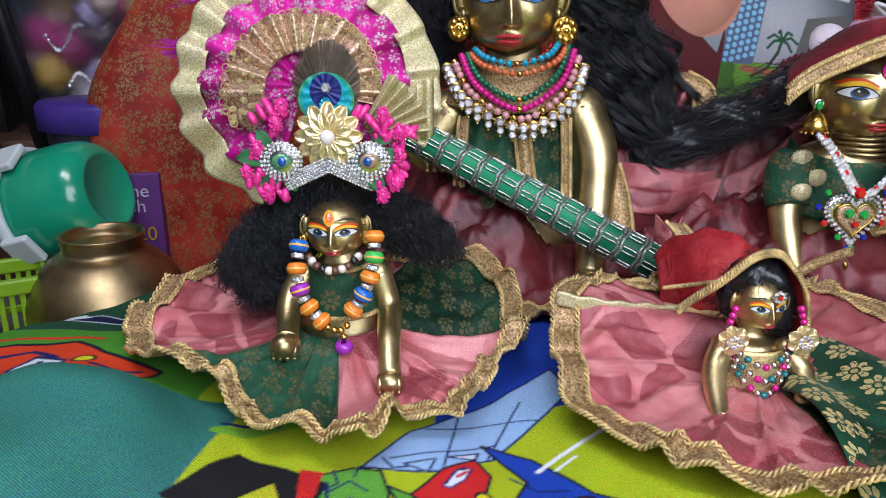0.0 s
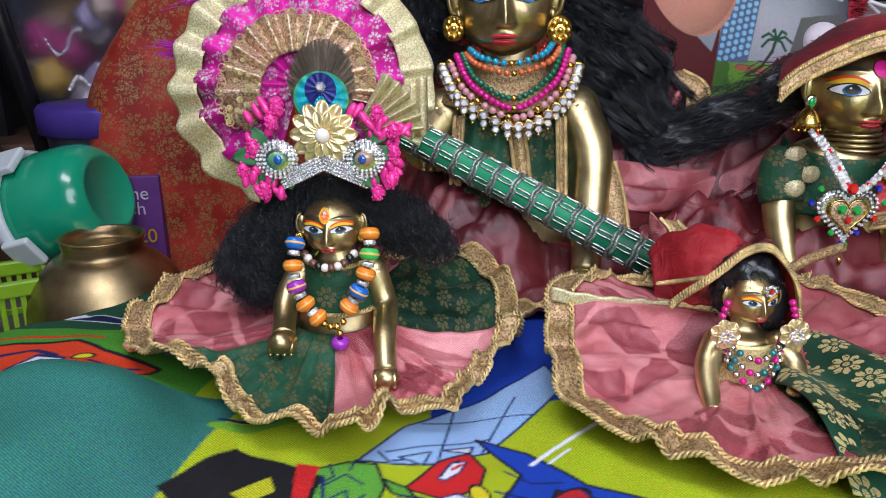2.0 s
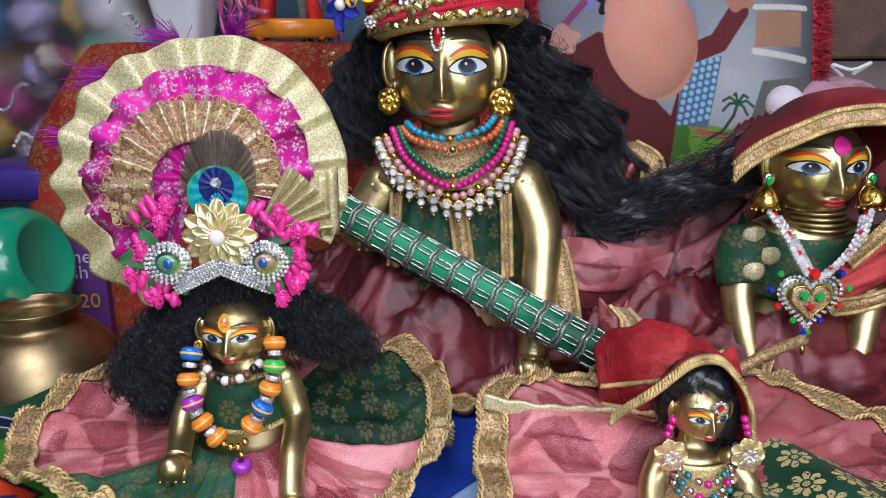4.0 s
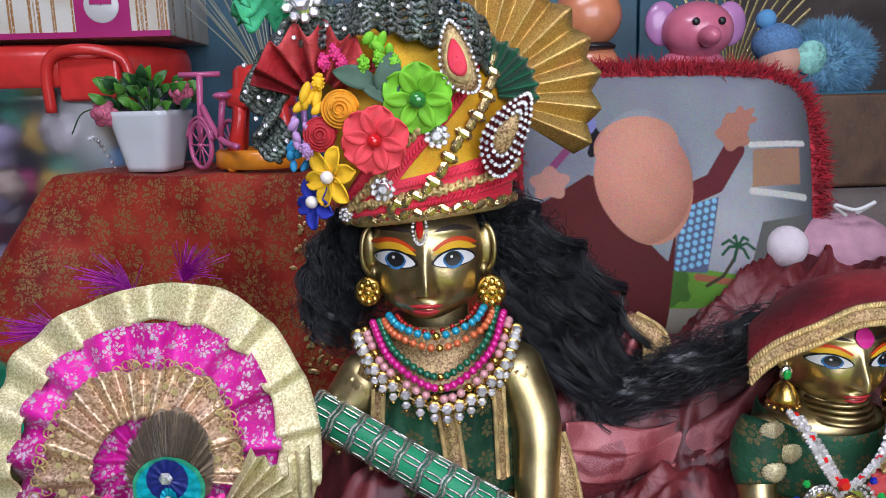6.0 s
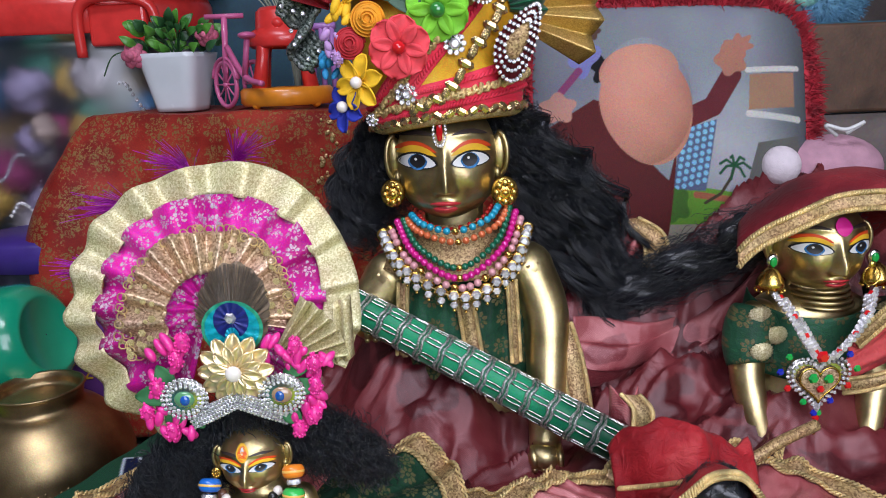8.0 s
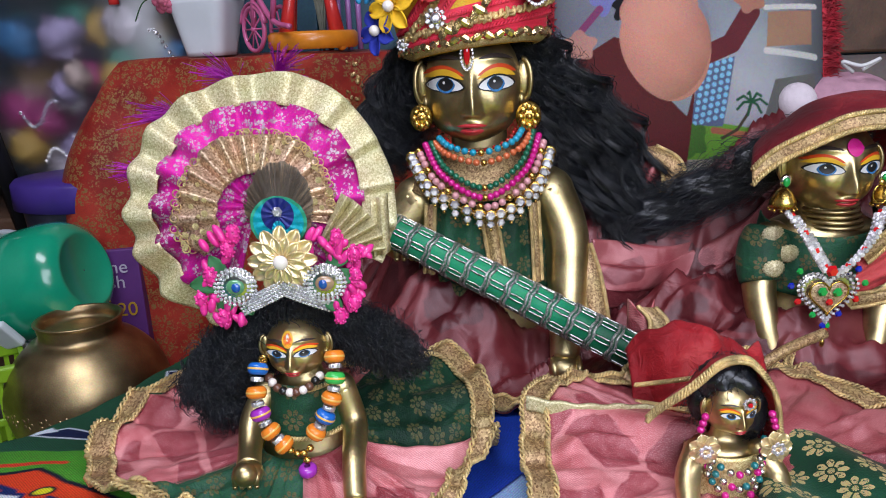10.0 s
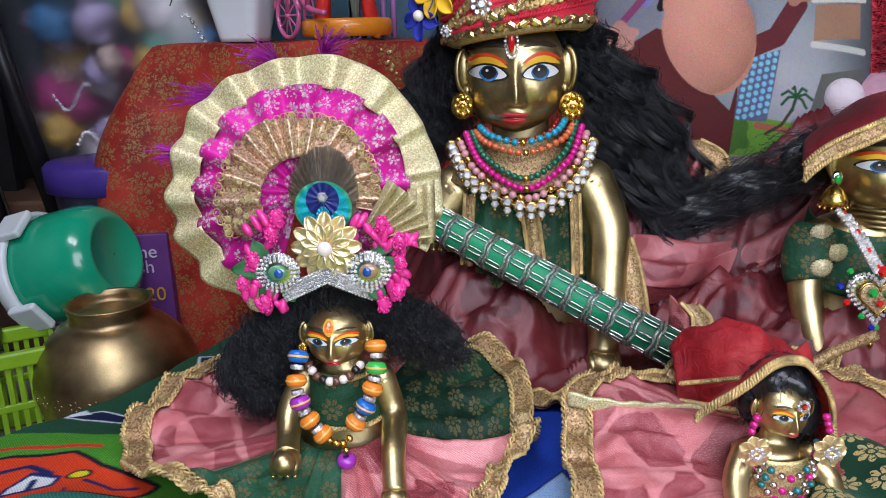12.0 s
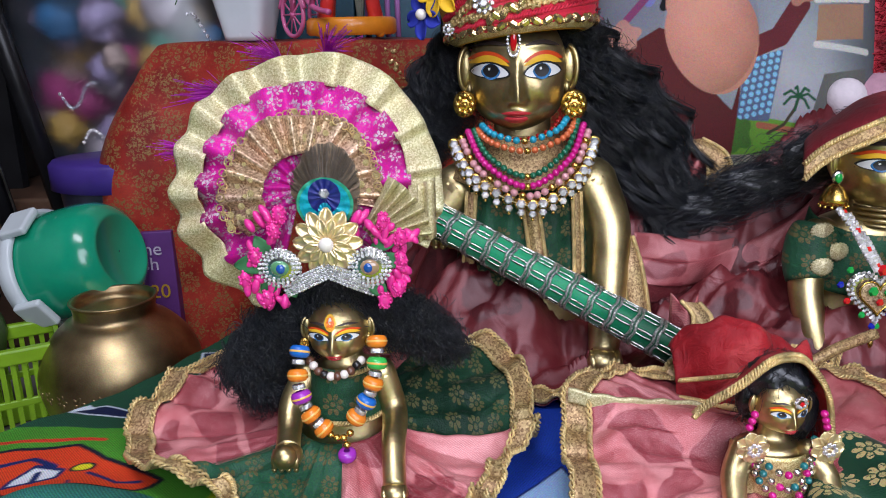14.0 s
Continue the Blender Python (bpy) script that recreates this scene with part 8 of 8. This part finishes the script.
cushion = thing("cushion", "printed cushion with red fur rim, leaning upright", "cushion", (0.318, 0.96, 0.1))
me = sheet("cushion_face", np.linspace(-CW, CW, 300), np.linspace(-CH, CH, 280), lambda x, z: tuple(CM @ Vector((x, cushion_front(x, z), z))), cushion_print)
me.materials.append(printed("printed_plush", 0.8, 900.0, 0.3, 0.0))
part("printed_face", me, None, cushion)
part("cushion_back", Geo().grid(lambda u, v: CM @ Vector(((2 * u - 1) * CW, -cushion_front((2 * u - 1) * CW, (2 * v - 1) * CH) + 0.003, (2 * v - 1) * CH)), 40, 40), stuff("red_plush", (0.32, 0.012, 0.025), 0.9, 0.0, 0.4, 60.0, 900.0, 0.6), cushion, "red plush back")
FUR = stuff("red_fur", (0.42, 0.014, 0.03), 0.75, 0.0, 0.5, 80.0, bump=0)
rnd = random.Random(17)
fur = Geo()


def rim_at(t):
    c, s = math.cos(t), math.sin(t)
    k = (abs(c) ** 5 + abs(s) ** 5) ** (-1 / 5)
    return Vector((CW * c * k, 0, CH * s * k)), Vector((c, 0, s))


for i in range(13000):
    t = rnd.uniform(0, 2 * math.pi)
    p, out = rim_at(t)
    p = p + Vector((rnd.gauss(0, 0.003), rnd.uniform(-0.016, 0.010), rnd.gauss(0, 0.003)))
    d = (out + Vector((rnd.gauss(0, 0.5), rnd.gauss(-0.3, 0.5), rnd.gauss(0, 0.5)))).normalized() * rnd.uniform(0.009, 0.020)
    fur.tube([CM @ p, CM @ (p + d * 0.6 + Vector((0, -0.002, 0))), CM @ (p + d + Vector((0, 0, -0.002)))], [0.0007, 0.0005, 0.0002], 3, caps=False)
tagged(part("fur_rim", fur, FUR, cushion, "red fur rim"), kind="stuff")
part("rim_roll", Geo().tube([CM @ (rim_at(2 * math.pi * i / 120)[0]) for i in range(120)], 0.0135, 8, closed=True), FUR, cushion, "red fur rim")

# ---- ledge behind the cushion with soft toys ----
ledge = tagged(part("back_ledge", Geo().box((0.62, 1.18, 0.07), (1.0, 0.30, 0.58)), WALL_TEAL, smooth=False, bevel=0.005), "teal painted ledge behind the cushion", "ledge", kind="structure")
LZ = 0.36


def doll(name, label, balls, mats):
    g = Geo()
    for c, r, m in balls:
        g.ball(c, r, 28, 20, mat=m)
    return tagged(part(name, g, mats), label, "doll")


SKIN = plastic("orange_vinyl", (0.62, 0.22, 0.11))
doll("vinyl_doll", "plain orange vinyl doll on the ledge", [((0.268, 1.08, LZ + 0.03), (0.035, 0.03, 0.04), 0), ((0.262, 1.075, LZ + 0.095), (0.040, 0.036, 0.038), 0), ((0.266, 1.075, LZ + 0.060), (0.030, 0.027, 0.007), 1)], [SKIN, BLACK])
doll("toy_elephant", "pink vinyl toy elephant on the ledge", [((0.390, 1.08, LZ + 0.025), (0.045, 0.03, 0.035), 0), ((0.392, 1.07, LZ + 0.075), (0.042, 0.036, 0.034), 0), ((0.352, 1.08, LZ + 0.085), (0.020, 0.008, 0.026), 1), ((0.434, 1.08, LZ + 0.083), (0.020, 0.008, 0.026), 1),
     ((0.392, 1.032, LZ + 0.066), (0.012, 0.020, 0.012), 0), ((0.378, 1.036, LZ + 0.083), (0.0045, 0.003, 0.0045), 2), ((0.408, 1.036, LZ + 0.083), (0.0045, 0.003, 0.0045), 2)], [plastic("pink_vinyl", (0.62, 0.16, 0.25)), plastic("mauve_vinyl", (0.45, 0.2, 0.42)), BLACK])
fluffy = thing("plush_toy", "pale blue fluffy plush toy with a knitted cap", "toy", (0.54, 1.08, LZ))
BLUE_FUR = stuff("blue_fur", (0.16, 0.36, 0.52), 0.85, 0.0, 0.3, 60.0, bump=0)
g = Geo()
for i in range(5000):
    d = Vector((rnd.gauss(0, 1), rnd.gauss(0, 1), rnd.gauss(0, 1))).normalized()
    p = Vector((0.555, 1.08, LZ + 0.035)) + Vector((d.x * 0.050, d.y * 0.035, d.z * 0.044))
    q = p + d * rnd.uniform(0.005, 0.012) + Vector((rnd.gauss(0, 0.003), 0, rnd.gauss(0, 0.003)))
    g.tube([p, q], [0.0005, 0.00015], 3, caps=False)
tagged(part("fur", g, BLUE_FUR, fluffy), kind="stuff")
part("body", Geo().ball((0.555, 1.08, LZ + 0.035), (0.050, 0.035, 0.044), 24, 16), BLUE_FUR, fluffy)
part("face_pad", Geo().ball((0.492, 1.065, LZ + 0.038), (0.026, 0.022, 0.022), 20, 14), stuff("peach_cloth", (0.55, 0.30, 0.22), 0.7), fluffy)
part("knitted_cap", Geo().ball((0.488, 1.07, LZ + 0.058), (0.029, 0.025, 0.024), 24, 16), stuff("blue_knit", (0.10, 0.22, 0.42), 0.8, 0.0, 0.4, 300.0, 700.0, 1.0), fluffy, "blue knitted cap")
part("pompom", Geo().ball((0.474, 1.07, LZ + 0.086), 0.012, 14, 10), stuff("blue_knit_pompom", (0.10, 0.30, 0.55), 0.9, bump=0.8), fluffy)
part("scarf", Geo().ball((0.522, 1.052, LZ + 0.040), (0.020, 0.008, 0.020), 16, 10), stuff("mint_cloth", (0.25, 0.55, 0.48), 0.7, 0.0, 0.4, 150.0), fluffy)
spray = thing("gold_spray", "gold tinsel spray behind the toys", "decoration", (0.47, 1.16, LZ))
for i in range(16):
    t = 0.5 + 2.2 * i / 15
    part("gold_blade", Geo().tube(curve_points([(0.47, 1.16, LZ), (0.47 + 0.05 * math.cos(t), 1.15, LZ + 0.07 * math.sin(t) + 0.02), (0.47 + 0.10 * math.cos(t), 1.13, LZ + 0.06 + 0.09 * math.sin(t))], 8), 0.0035, 5, flat=0.2), GOLD_RIBBON, spray)
pink = thing("plush_toy", "white and pink plush toy with a cord bow", "toy", (0.50, 0.93, 0.1))
part("white_puff", Geo().ball((0.432, 0.905, 0.205), (0.022, 0.02, 0.022), 20, 14), stuff("white_plush", (0.7, 0.62, 0.66), 0.9, 0.0, 0.1, 80.0, 900.0, 0.8), pink)
part("pink_body", Geo().ball((0.50, 0.93, 0.195), (0.060, 0.04, 0.040), 24, 16), stuff("pink_plush", (0.48, 0.26, 0.33), 0.9, 0.0, 0.15, 80.0, 900.0, 0.8), pink)
part("bow", Geo().tube(curve_points([(0.49, 0.90, 0.236), (0.475, 0.895, 0.248), (0.495, 0.892, 0.243), (0.515, 0.893, 0.250), (0.50, 0.90, 0.238)], 30), 0.0022, 6), WHITE, pink, "white cord bow")
part("lower_body", Geo().ball((0.50, 0.94, 0.12), (0.055, 0.04, 0.06), 20, 14), bpy.data.materials["pink_plush"], pink)
